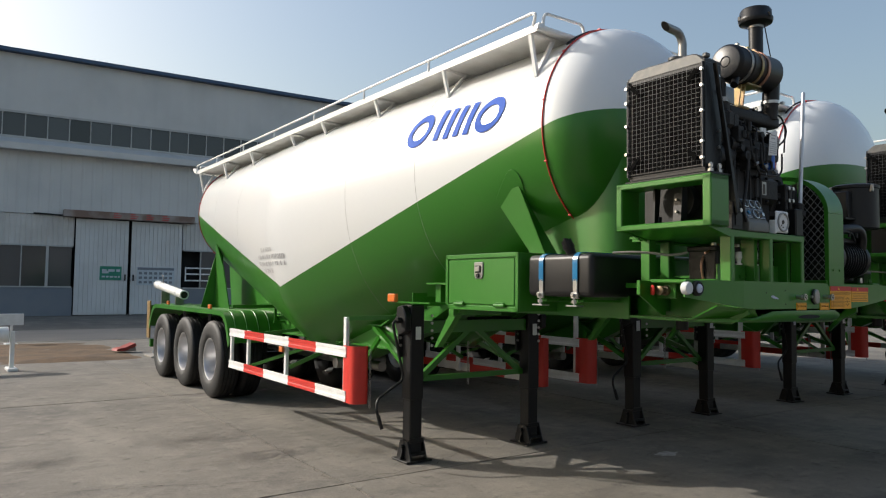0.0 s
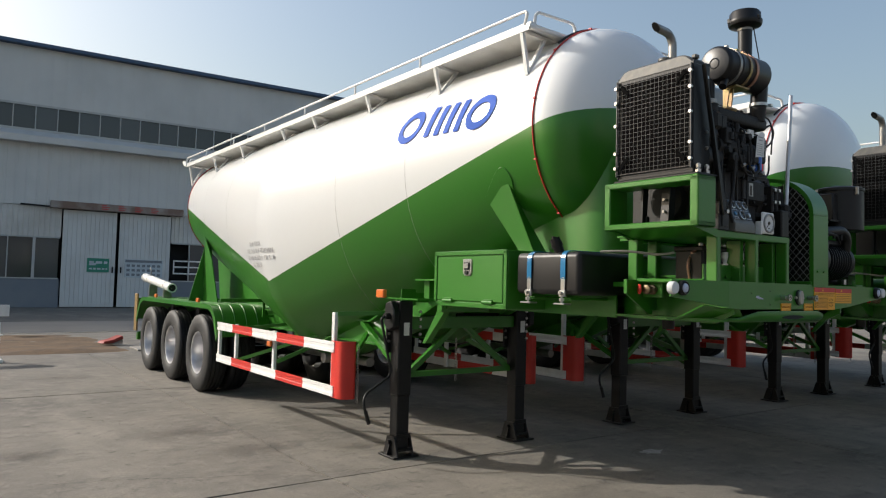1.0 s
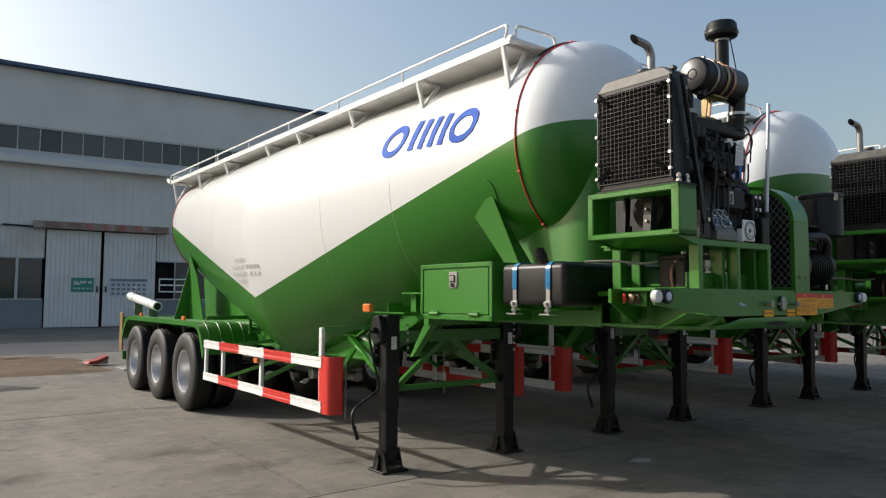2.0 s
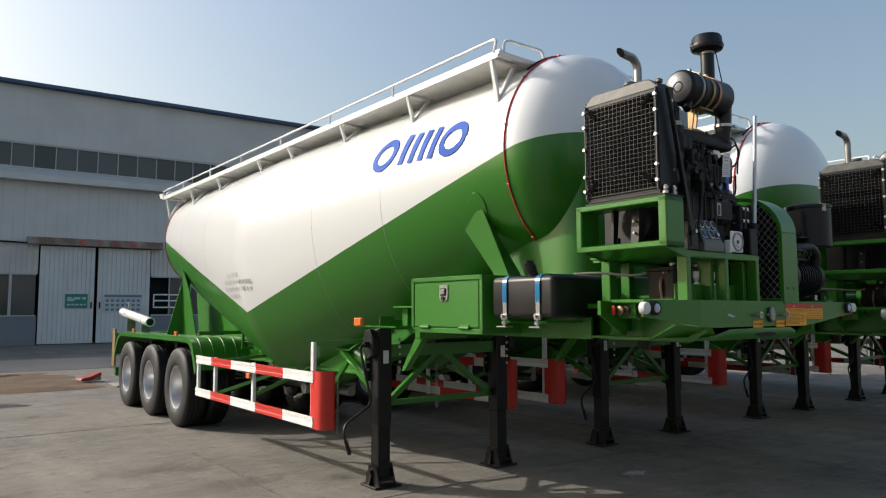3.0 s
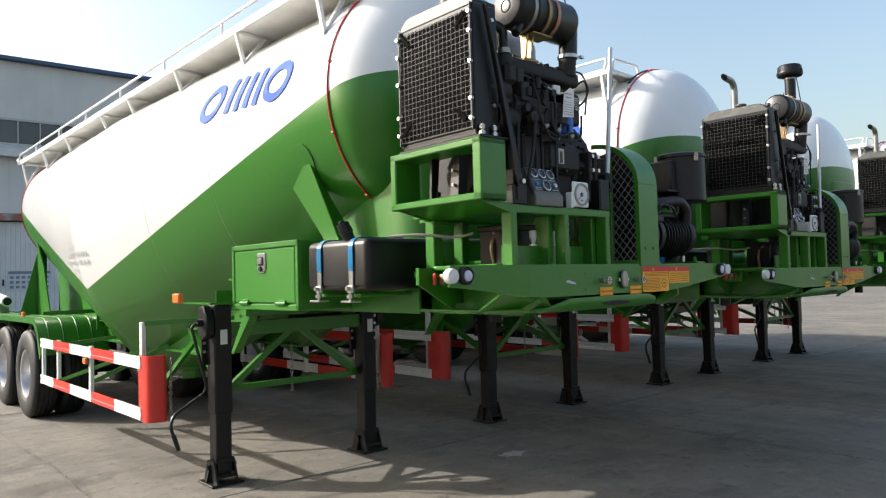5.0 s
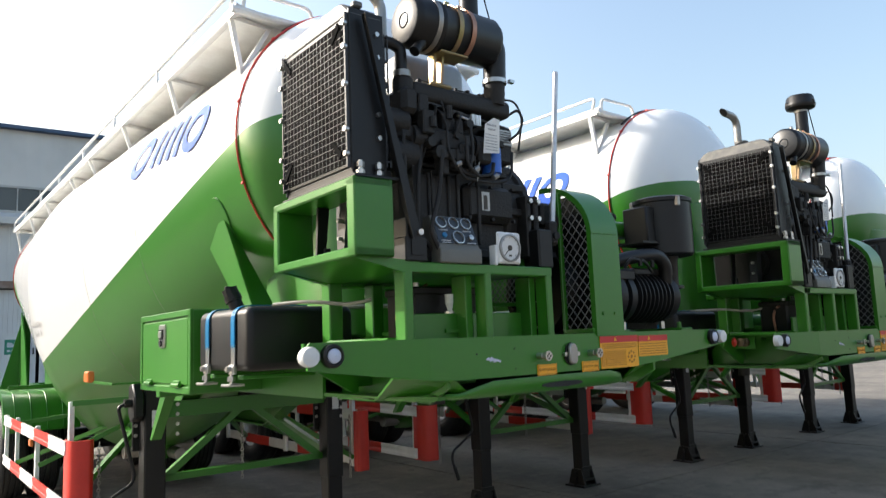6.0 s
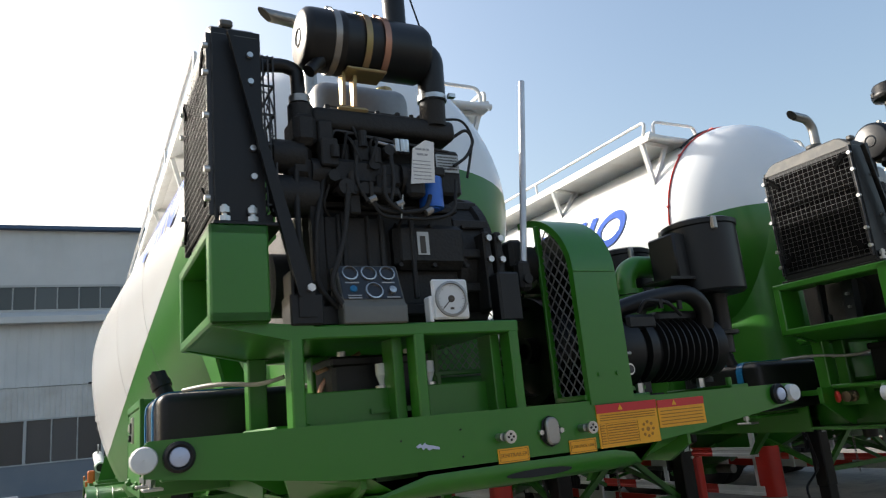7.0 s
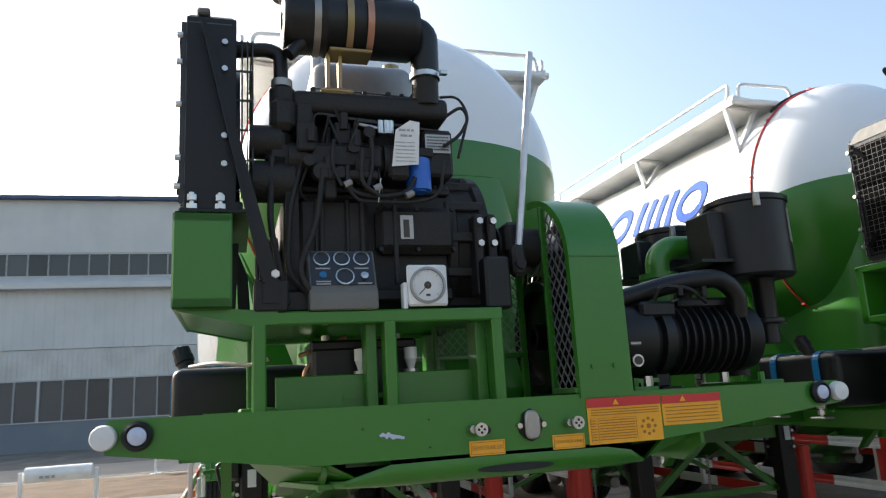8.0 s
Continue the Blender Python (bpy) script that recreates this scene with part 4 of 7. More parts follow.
        for i in range(6):
            bm.faces.new((a[i], c[i], c[(i + 1) % 6], a[(i + 1) % 6]))
        part("front_fin", bm, GREEN, tr, "green sloping bracket between deck and tank")
    # rounded neck under the front end of the tank
    bm = bmesh.new()
    def arch(w, d):
        return [(CX - w, 1.80), (CX - w, 1.50)] + [(CX - w * math.cos(t) ** 0.5 if t < math.pi / 2 else CX + w * abs(math.cos(t)) ** 0.5, 1.50 - d * math.sin(t) ** 0.5) for t in [math.pi * i / 40 for i in range(1, 40)]] + [(CX + w, 1.50), (CX + w, 1.80)]
    pts = arch(0.56, 0.52)
    rings = []
    for w, d, z in ((0.56, 0.52, 1.66), (0.56, 0.52, 1.868), (0.553, 0.515, 1.876), (0.55, 0.512, 2.0), (0.545, 0.508, 2.3), (0.54, 0.50, 2.74), (0.52, 0.47, 2.77)):
        rings.append([bm.verts.new((x, y, z)) for x, y in arch(w, d)])
    for a, c in zip(rings, rings[1:]):
        for k in range(len(a)):
            bm.faces.new((a[k], a[(k + 1) % len(a)], c[(k + 1) % len(a)], c[k]))
    bm.faces.new(rings[0][::-1])
    bm.faces.new(rings[-1])
    neck = part("neck", bm, GREEN, tr, "rounded green neck under the tank front", sharp=30)
    bm = bmesh.new()
    tube(bm, [(x + 0.0, y - 0.004, 1.865) for x, y in pts], 0.011, 6)
    part("rim_strip", bm, CREAM, neck)
    # ribs below the middle, seen under the belly
    bm = bmesh.new()
    for y in (7.6,):
        box(bm, (-1.0, y - 0.03, 0.98), (1.0, y + 0.03, 1.16))
    part("cross_member", bm, GREEN, tr)
    # tail: cross beam, lamps and bright marker strip
    bm = bmesh.new()
    box(bm, (-1.22, 11.6, 0.9), (1.22, 11.7, 1.22), 0.01)
    box(bm, (-1.22, 11.6, 0.45), (1.22, 11.7, 0.6), 0.01)
    box(bm, (-0.6, 11.6, 0.6), (-0.5, 11.68, 0.95))
    box(bm, (0.5, 11.6, 0.6), (0.6, 11.68, 0.95))
    part("tail_beam", bm, GREEN, tr)
    for side in (-1, 1):
        bm = bmesh.new()
        box(bm, (side * 1.262, 11.55, 0.62), (side * 1.235, 11.75, 1.3), 0.004)
        part("marker_strip", bm, TAN, tr, "yellow-brown marker plate at the tail")
    # hose holder on the fender
    bm = bmesh.new()
    m = Matrix.Translation((-1.05, 10.07, 1.43)) @ (V(0, 1.83, 0.17)).to_track_quat("Z", "Y").to_matrix().to_4x4()
    revolve(bm, [(0.058, 0), (0.072, 0), (0.072, 1.84), (0.058, 1.84), (0.056, 0.02)], m, 24)
    for h in (0.03, 0.36, 1.5, 1.8):
        revolve(bm, [(0.072, h - 0.03), (0.079, h - 0.03), (0.079, h + 0.03), (0.072, h + 0.03)], m, 24)
    holder = part("hose_holder", bm, RAILWHITE, tr, "pale tube for hoses lying on the mudguard")
    bm = bmesh.new()
    revolve(bm, [(0.001, 0.015), (0.058, 0.015)], m, 24)
    part("hose_end", bm, RUBBER, holder)
    bm = bmesh.new()
    for y, z in ((10.35, 1.39), (11.3, 1.47)):
        box(bm, (-1.12, y, 1.245), (-0.98, y + 0.04, z))
    tube(bm, [(-1.05, 11.5, 1.25), (-1.05, 11.5, 1.74), (-1.05, 11.6, 1.78)], 0.012, 6, rad=0.05)
    part("hose_bracket", bm, PIPE, tr)


def sweep(x):
    """How far the front beam's face lies back: its wings bend away from the flat middle."""
    return -0.043 + 0.043 * max(0.0, min(1.0, (abs(x) - 0.70) / 0.45))


def swept(x):
    """Stretches the beam's wings outwards, more on one end than on the other."""
    return x + (0.022 if x < 0 else 0.06) * max(0.0, min(1.0, (abs(x) - 0.72) / 0.45))


def build_bumper(tr):
    bm = bmesh.new()
    prof = [(-1.215, 1.60), (-1.195, 1.597), (-0.72, 1.54), (-0.60, 1.532), (0.50, 1.532), (0.66, 1.545), (1.215, 1.607), (1.225, 1.625), (1.225, 1.665), (1.21, 1.685), (-1.205, 1.692), (-1.215, 1.68)]
    left = [prof[-1], prof[0], prof[1], prof[2], (-0.72, 1.691), prof[-2]]
    middle = [(-0.72, 1.691), prof[2], prof[3], prof[4], prof[5], (0.66, 1.687)]
    right = [(0.66, 1.687), prof[5], prof[6], prof[7], prof[8], prof[9]]
    for piece in (left, middle, right):
        prism(bm, piece, "y", 0.0, 0.012)
    box(bm, (-0.95, 0.012, 1.676), (0.95, 0.16, 1.688))
    prism(bm, [(-0.72, 1.54), (-0.60, 1.532), (0.50, 1.532), (0.66, 1.545), (0.66, 1.557), (0.50, 1.544), (-0.60, 1.544), (-0.72, 1.552)], "y", 0.012, 0.12)
    for v in bm.verts:
        v.co.x, v.co.y = swept(v.co.x), v.co.y + sweep(v.co.x)
    bumper = part("front_beam", bm, GREEN, tr, "green front beam with lamps and labels")
    # lamps
    for side in (-1, 1):
        for x, rr in ((1.194, 0.034), (1.109, 0.04)):
            bm = bmesh.new()
            m = Matrix.Translation((side * x + (0.06 if side > 0 else 0.0), sweep(x), 1.646)) @ Matrix.Rotation(radians(90), 4, "X")
            if rr < 0.035:
                revolve(bm, [(rr, -0.002), (rr, 0.022), (rr * 0.9, 0.03), (0.001, 0.034)], m, 24)
                part("marker_lamp", bm, LENS, bumper, "round white marker lamp")
            else:
                revolve(bm, [(rr, -0.002), (rr, 0.022), (rr * 0.8, 0.03), (rr * 0.66, 0.026), (rr * 0.62, 0.018)], m, 24)
                lamp = part("marker_lamp", bm, BLACK, bumper, "round lamp in a black rubber ring")
                bm = bmesh.new()
                revolve(bm, [(rr * 0.66, 0.018), (rr * 0.6, 0.029), (rr * 0.3, 0.035), (0.001, 0.036)], m, 24)
                part("lens", bm, LENSBLUE, lamp)
    # sockets
    for x in (-0.150, 0.169):
        bm = bmesh.new()
        cyl(bm, (x, 0, 1.603), (x, -0.035, 1.603), 0.013, n=12)
        cyl(bm, (x, -0.035, 1.603), (x, -0.045, 1.603), 0.02, n=16)
        cyl(bm, (x - 0.02, 0, 1.604), (x - 0.02, -0.03, 1.604), 0.012, n=8)
        s = part("air_socket", bm, STEEL, bumper, "steel air line socket")
        bm = bmesh.new()
        for i in range(4):
            a = i * math.pi / 2
            cyl(bm, (x + 0.009 * math.cos(a), -0.045, 1.603 + 0.009 * math.sin(a)), (x + 0.009 * math.cos(a), -0.047, 1.603 + 0.009 * math.sin(a)), 0.004, n=8)
        part("hole", bm, DARK, s)
    bm = bmesh.new()
    cyl(bm, (-0.118, 0, 1.598), (-0.118, -0.004, 1.598), 0.012, n=12)
    for x, z in ((-0.5, 1.625), (-0.3, 1.64), (-0.3, 1.56)):
        cyl(bm, (x, 0, z), (x, -0.003, z), 0.003, n=6)
    part("drilled_hole", bm, DARK, bumper)
    bm = bmesh.new()
    prism(bm, [(-0.015, 1.585), (-0.002, 1.64), (0.025, 1.655), (0.05, 1.64), (0.068, 1.61), (0.05, 1.565), (0.025, 1.555), (0.002, 1.565)], "y", -0.008, 0.0, 0.002)
    plug = part("electric_socket", bm, BLACK, bumper, "black electric socket with a grey flap")
    bm = bmesh.new()
    prism(bm, [(0.0, 1.575), (0.0, 1.635), (0.012, 1.65), (0.038, 1.648), (0.05, 1.63), (0.05, 1.575), (0.038, 1.562), (0.012, 1.562)], "y", -0.026, -0.008, 0.005)
    part("flap", bm, PIPE, plug)
    bm = bmesh.new()
    for x in (-0.014, 0.066):
        cyl(bm, (x, 0, 1.604), (x, -0.014, 1.604), 0.009, n=6)
    part("bolt", bm, STEEL, plug)
    # labels
    for x0, x1, zc, word in ((-0.178, -0.064, 1.546, "SEMITRAILER"), (0.095, 0.205, 1.546, "CONTROL LINE")):
        bm = bmesh.new()
        box(bm, (x0, -0.003, zc - 0.022), (x1, 0.0, zc + 0.022))
        lab = part("name_label", bm, YELLOW, bumper, "orange label on the front beam")
        bm = bmesh.new()
        a, c = (x0 + 0.004, zc - 0.018), (x1 - 0.004, zc + 0.018)
        for p, q in (((a[0], a[1]), (c[0], a[1] + 0.0015)), ((a[0], c[1] - 0.0015), (c[0], c[1])), ((a[0], a[1]), (a[0] + 0.0015, c[1])), ((c[0] - 0.0015, a[1]), (c[0], c[1]))):
            box(bm, (p[0], -0.0042, p[1]), (q[0], -0.003, q[1]))
        part("border", bm, BROWNINK, lab)
        mesh_text("lettering", word, 0.0175 if len(word) == 11 else 0.0132, BROWNINK, lab, Matrix.Translation(((x0 + x1) / 2, -0.0036, zc)) @ Matrix.Rotation(radians(90), 4, "X"))
    bm = bmesh.new()
    box(bm, (0.222, -0.003, 1.529), (0.490, 0.0, 1.672))
    big = part("warning_label", bm, YELLOW, bumper, "orange instruction label with a red heading")
    bm = bmesh.new()
    box(bm, (0.222, -0.0045, 1.643), (0.490, -0.003, 1.672))
    part("heading", bm, LABELRED, big)
    bm = bmesh.new()
    box(bm, (0.496, -0.003, 1.572), (0.722, 0.0, 1.668))
    small = part("warning_label", bm, YELLOW, bumper, "orange instruction label with a red heading")
    bm = bmesh.new()
    box(bm, (0.496, -0.0045, 1.641), (0.722, -0.003, 1.668))
    part("heading", bm, LABELRED, small)
    for owner, xc, zc in ((big, 0.325, 1.6575), (small, 0.575, 1.655)):
        bm = bmesh.new()
        prism(bm, [(xc - 0.011, zc - 0.008), (xc + 0.011, zc - 0.008), (xc, zc + 0.01)], "y", -0.006, -0.0045)
        part("warning_triangle", bm, YELLOW, owner)
    bm = bmesh.new()
    bars(bm, -0.003, [(0.235, 0.48, 1.635 - i * 0.008) for i in range(3)], 0.0028, seed=7)
    bars(bm, -0.003, [(0.262, 0.39, 1.602 - i * 0.0085) for i in range(8)], 0.003, seed=8)
    bars(bm, -0.003, [(0.232, 0.25, 1.602 - i * 0.0085) for i in range(8)], 0.003, seed=9)
    for i in range(5):
        box(bm, (0.23, -0.0042, 1.608 - i * 0.0165), (0.395, -0.003, 1.609 - i * 0.0165))
    for x in (0.23, 0.256, 0.394):
        box(bm, (x, -0.0042, 1.536), (x + 0.001, -0.003, 1.608))
    for i in range(8):
        a = 2 * math.pi * i / 8
        x, z = 0.438 + 0.024 * math.cos(a), 1.575 + 0.024 * math.sin(a)
        cyl(bm, (x, -0.003, z), (x, -0.0044, z), 0.0055, n=8)
    cyl(bm, (0.438, -0.003, 1.575), (0.438, -0.0044, 1.575), 0.008, n=8)
    part("small_print", bm, BROWNINK, big)
    bm = bmesh.new()
    bars(bm, -0.003, [(0.506, 0.71, 1.629 - i * 0.0115) for i in range(5)], 0.003, seed=11)
    part("small_print", bm, BROWNINK, small)
    # small arrow-shaped paint mark
    bm = bmesh.new()
    prism(bm, [(-0.453, 1.604), (-0.44, 1.612), (-0.432, 1.606), (-0.424, 1.613), (-0.416, 1.606), (-0.40, 1.603), (-0.376, 1.596), (-0.377, 1.589), (-0.40, 1.593), (-0.412, 1.590), (-0.422, 1.599), (-0.43, 1.592), (-0.438, 1.601), (-0.447, 1.599)], "y", -0.0015, 0.0)
    part("paint_mark", bm, LENSBLUE, bumper, "small pale blue paint mark")
    for ob in bumper.children:
        if ob.name.split(".")[0] not in ("beam_flange", "marker_lamp", "lens"):
            ob.matrix_basis = Matrix.Translation((0, sweep(0), 0)) @ ob.matrix_basis
    # end plate behind the beam, with the air valve on a small plate
    for side in (-1, 1):
        bm = bmesh.new()
        prism(bm, [(side * p, q) for p, q in ((0.955, 1.69), (0.955, 1.61), (0.73, 1.48), (0.70, 1.48), (0.70, 1.69))], "y", 0.50, 0.512)
        box(bm, (side * 0.96, 0.485, 1.605), (side * 0.95, 0.512, 1.692), 0.002)
        plate = part("end_plate", bm, GREEN, tr, "green end plate behind the front beam")
        bm = bmesh.new()
        box(bm, (side * 0.795, 0.355, 1.585), (side * 0.785, 0.50, 1.692), 0.003)
        box(bm, (side * 0.795, 0.355, 1.683), (side * 0.70, 0.50, 1.692), 0.003)
        v = part("valve_plate", bm, GREEN, plate)
        bm = bmesh.new()
        revolve(bm, [(0.001, 0.0), (0.030, 0.0), (0.030, 0.018), (0.022, 0.022), (0.020, 0.05), (0.028, 0.053), (0.028, 0.07), (0.012, 0.076), (0.001, 0.076)], Matrix.Translation((side * 0.795, 0.42, 1.632)) @ Matrix.Rotation(radians(side * 90), 4, "Y"), 18)
        box(bm, (side * 0.835, 0.385, 1.622), (side * 0.81, 0.455, 1.642), 0.004)
        part("brass_coupling", bm, BRASS, v, "brass air coupling")
        bm = bmesh.new()
        revolve(bm, [(0.001, -0.008), (0.028, -0.008), (0.031, -0.003), (0.031, 0.004), (0.026, 0.009), (0.001, 0.009)], Matrix.Translation((side * 0.882, 0.455, 1.634)) @ Matrix.Rotation(radians(side * -50), 4, "Z") @ Matrix.Rotation(radians(90), 4, "X"), 24)
        part("red_cap", bm, RED, v, "red valve cap")


def build_box_and_tank(tr):
    bm = bmesh.new()
    box(bm, (-1.085, 1.475, 1.455), (-0.55, 2.395, 1.875), 0.006)
    tool = part("tool_box", bm, GREEN, tr, "green steel tool box with a latch")
    bm = bmesh.new()
    for a, b in (((1.475, 1.455), (2.395, 1.49)), ((1.475, 1.845), (2.395, 1.878)), ((1.475, 1.455), (1.51, 1.878)), ((2.36, 1.455), (2.395, 1.878))):
        box(bm, (-1.098, a[0], a[1]), (-1.08, b[0], b[1]), 0.003)
    part("frame", bm, GREEN, tool)
    bm = bmesh.new()
    box(bm, (-1.096, 1.52, 1.50), (-1.08, 2.35, 1.836), 0.005)
    part("door", bm, GREEN, tool)
    bm = bmesh.new()
    for y in (1.68, 2.19):
        cyl(bm, (-1.107, y - 0.06, 1.497), (-1.107, y + 0.06, 1.497), 0.011, n=10)
        box(bm, (-1.106, y - 0.05, 1.485), (-1.09, y + 0.05, 1.52), 0.003)
    part("hinge", bm, GREEN, tool)
    bm = bmesh.new()
    prism(bm, [(1.885, 1.815), (1.995, 1.815), (1.995, 1.715), (1.975, 1.69), (1.905, 1.69), (1.885, 1.715)], "x", -1.106, -1.09, 0.004)
    latch = part("latch", bm, STEEL, tool, "bright steel latch")
    bm = bmesh.new()
    box(bm, (-1.112, 1.905, 1.735), (-1.105, 1.975, 1.79), 0.003)
    cyl(bm, (-1.105, 1.94, 1.715), (-1.118, 1.94, 1.715), 0.016, n=12)
    part("lock", bm, DARK, latch)
    bm = bmesh.new()
    box(bm, (-1.119, 1.915, 1.745), (-1.110, 1.965, 1.782), 0.003)
    part("latch_lever", bm, STEEL, latch)
    # fuel tank
    bm = bmesh.new()
    box(bm, (-1.085, 0.765, 1.572), (-0.56, 1.39, 1.85), 0.038, seg=5)
    fuel = part("fuel_tank", bm, TANKBLACK, tr, "black fuel tank with two blue straps", sharp=50)
    for y in (1.235, 0.905):
        bm = bmesh.new()
        c, s = 0.065, 0.006
        line = rounded([(-0.74, y, 1.856), (-1.091, y, 1.856), (-1.091, y, 1.675)], 0.065, 6)
        for a, b in zip(line, line[1:]):
            d = (b - a).normalized()
            nrm = V(-d.z, 0, d.x)
            v = [bm.verts.new(q) for q in (a + V(0, -0.022, 0), a + V(0, 0.022, 0), b + V(0, 0.022, 0), b + V(0, -0.022, 0))]
            w = [bm.verts.new(q.co - nrm * 0.005) for q in v]
            bm.faces.new(v)
            bm.faces.new(w[::-1])
            for i in range(4):
                bm.faces.new((v[i], w[i], w[(i + 1) % 4], v[(i + 1) % 4]))
        st = part("strap", bm, STRAP, fuel, "blue metal strap", sharp=60)
        bm = bmesh.new()
        box(bm, (-1.096, y - 0.02, 1.60), (-1.088, y + 0.02, 1.69), 0.003)
        box(bm, (-1.104, y - 0.03, 1.56), (-1.086, y + 0.03, 1.602), 0.004)
        cyl(bm, (-1.10, y, 1.575), (-1.10, y, 1.52), 0.008, n=8)
        cyl(bm, (-1.10, y, 1.552), (-1.10, y, 1.532), 0.018, n=6)
        cyl(bm, (-1.125, y, 1.585), (-1.085, y, 1.585), 0.012, n=8)
        box(bm, (-1.13, y - 0.05, 1.51), (-1.06, y + 0.05, 1.52), 0.002)
        part("buckle", bm, STEEL, st, "bright steel tension buckle")
    bm = bmesh.new()
    d = V(-0.35, 0.25, 1).normalized()
    p = V(-1.03, 0.99, 1.83)
    cyl(bm, p, p + d * 0.07, 0.033, n=16)
    cyl(bm, p + d * 0.06, p + d * 0.085, 0.04, n=16)
    cyl(bm, p + d * 0.085, p + d * 0.12, 0.036, n=10)
    box(bm, p + d * 0.12 - V(0.02, 0.01, 0.01), p + d * 0.12 + V(0.02, 0.01, 0.012), 0.004)
    part("filler_cap", bm, BLACK, fuel)


def build_legs(tr):
    for side in (-1, 1):
        x, y = side * 0.735, 3.44
        bm = bmesh.new()
        box(bm, (x - 0.067, y - 0.067, 0.07), (x + 0.067, y + 0.067, 0.86), 0.008)
        box(bm, (x - 0.076, y - 0.076, 0.56), (x + 0.076, y + 0.076, 1.44), 0.01)
        box(bm, (x - 0.12, y + 0.07, 0.95), (x + 0.12, y + 0.095, 1.42), 0.004)
        leg = part("landing_leg", bm, BLACK, tr, "black telescopic landing leg on a flared foot")
        bm = bmesh.new()
        box(bm, (x - 0.142, y - 0.14, 0.0), (x + 0.142, y + 0.14, 0.018), 0.005)
        for k in (-1, 1):
            prism(bm, [(y - 0.122, 0.017), (y + 0.122, 0.017), (y + 0.065, 0.185), (y - 0.065, 0.185)], "x", x + k * 0.078, x + k * 0.092)
            prism(bm, [(x + k * 0.09, 0.017), (x + k * 0.135, 0.017), (x + k * 0.092, 0.175)], "y", y - 0.008, y + 0.008)
        cyl(bm, (x - 0.125, y, 0.135), (x + 0.125, y, 0.135), 0.02, n=12)
        cyl(bm, (x - 0.078, y - 0.1, 0.07), (x + 0.078, y - 0.1, 0.07), 0.014, n=10)
        box(bm, (x - 0.08, y - 0.08, 0.17), (x + 0.08, y - 0.066, 0.21), 0.003)
        part("foot", bm, BLACK, leg)
        bm = bmesh.new()
        xo = x + side * 0.085
        prism(bm, [(y - 0.10, 1.20), (y - 0.10, 1.34), (y - 0.03, 1.44), (y + 0.06, 1.42), (y + 0.08, 1.22), (y, 1.16)], "x", xo, xo + side * 0.07, 0.01)
        cyl(bm, (xo + side * 0.07, y - 0.02, 1.30), (xo + side * 0.12, y - 0.02, 1.30), 0.03, n=12)
        part("gearbox", bm, BLACK, leg)
        bm = bmesh.new()
        if side < 0:
            tube(bm, [(xo - 0.10, y - 0.02, 1.30), (xo - 0.16, y - 0.02, 1.28), (xo - 0.045, y - 0.03, 0.80), (xo - 0.06, y - 0.03, 0.74), (xo - 0.33, y - 0.06, 0.60), (xo - 0.36, y - 0.08, 0.52), (xo - 0.31, y - 0.1, 0.36)], 0.013, 8, rad=0.05)
            cyl(bm, (xo - 0.34, y - 0.09, 0.46), (xo - 0.305, y - 0.1, 0.34), 0.018, n=10)
        else:
            tube(bm, [(xo + 0.02, y, 1.30), (xo - 0.9, y, 1.30)], 0.02, 8)
        part("crank", bm, BLACK, leg)
        bm = bmesh.new()
        for i in range(5):
            cyl(bm, (x + side * -0.05 + 0.1, y - 0.0845, 1.06 + i * 0.07), (x + side * -0.05 + 0.1, y - 0.098, 1.06 + i * 0.07), 0.014, n=6)
            cyl(bm, (x - 0.1, y - 0.0845 + 0.16, 1.06 + i * 0.07), (x - 0.1, y + 0.06, 1.06 + i * 0.07), 0.014, n=6)
        part("bolt", bm, STEEL, leg)
        bm = bmesh.new()
        box(bm, (x - 0.03, y - 0.0875, 1.12), (x + 0.03, y - 0.0855, 1.24))
        part("paper_label", bm, PAPER, leg)
    # truss between and behind the legs
    bm = bmesh.new()
    z = 0.74
    for a, b in (((-0.66, 3.48, z), (0.66, 3.48, z)), ((-0.64, 3.48, z), (-0.06, 3.48, 1.19)), ((0.64, 3.48, z), (0.06, 3.48, 1.19)),
                 ((-0.70, 3.5, 0.78), (-0.5, 4.6, 1.18)), ((0.70, 3.5, 0.78), (0.5, 4.6, 1.18))):
        d = V(*b) - V(*a)
        m = Matrix.Translation((V(*a) + V(*b)) / 2) @ d.to_track_quat("Z", "Y").to_matrix().to_4x4()
        bmesh.ops.create_cube(bm, size=1, matrix=m @ Matrix.Diagonal((0.05, 0.05, d.length, 1)))
    part("leg_truss", bm, GREEN, tr, "green angle-iron truss between the legs")
    bm = bmesh.new()
    prism(bm, [(3.41, 1.175), (3.52, 1.175), (3.52, 1.19), (3.425, 1.19), (3.425, 1.275), (3.52, 1.275), (3.52, 1.29), (3.41, 1.29)], "x", -0.66, 0.66)
    part("leg_beam", bm, GREEN, tr, "green channel beam between the landing legs")
    bm = bmesh.new()
    for i in range(16):
        tube(bm, [(-0.02 + 0.012 * math.cos(a) * (i % 2), 3.52 + 0.012 * math.cos(a) * ((i + 1) % 2), 1.05 - i * 0.026 + 0.018 * math.sin(a)) for a in [2 * math.pi * j / 8 for j in range(8)]], 0.0035, 4, closed=True)
    part("chain", bm, PIPE, tr)


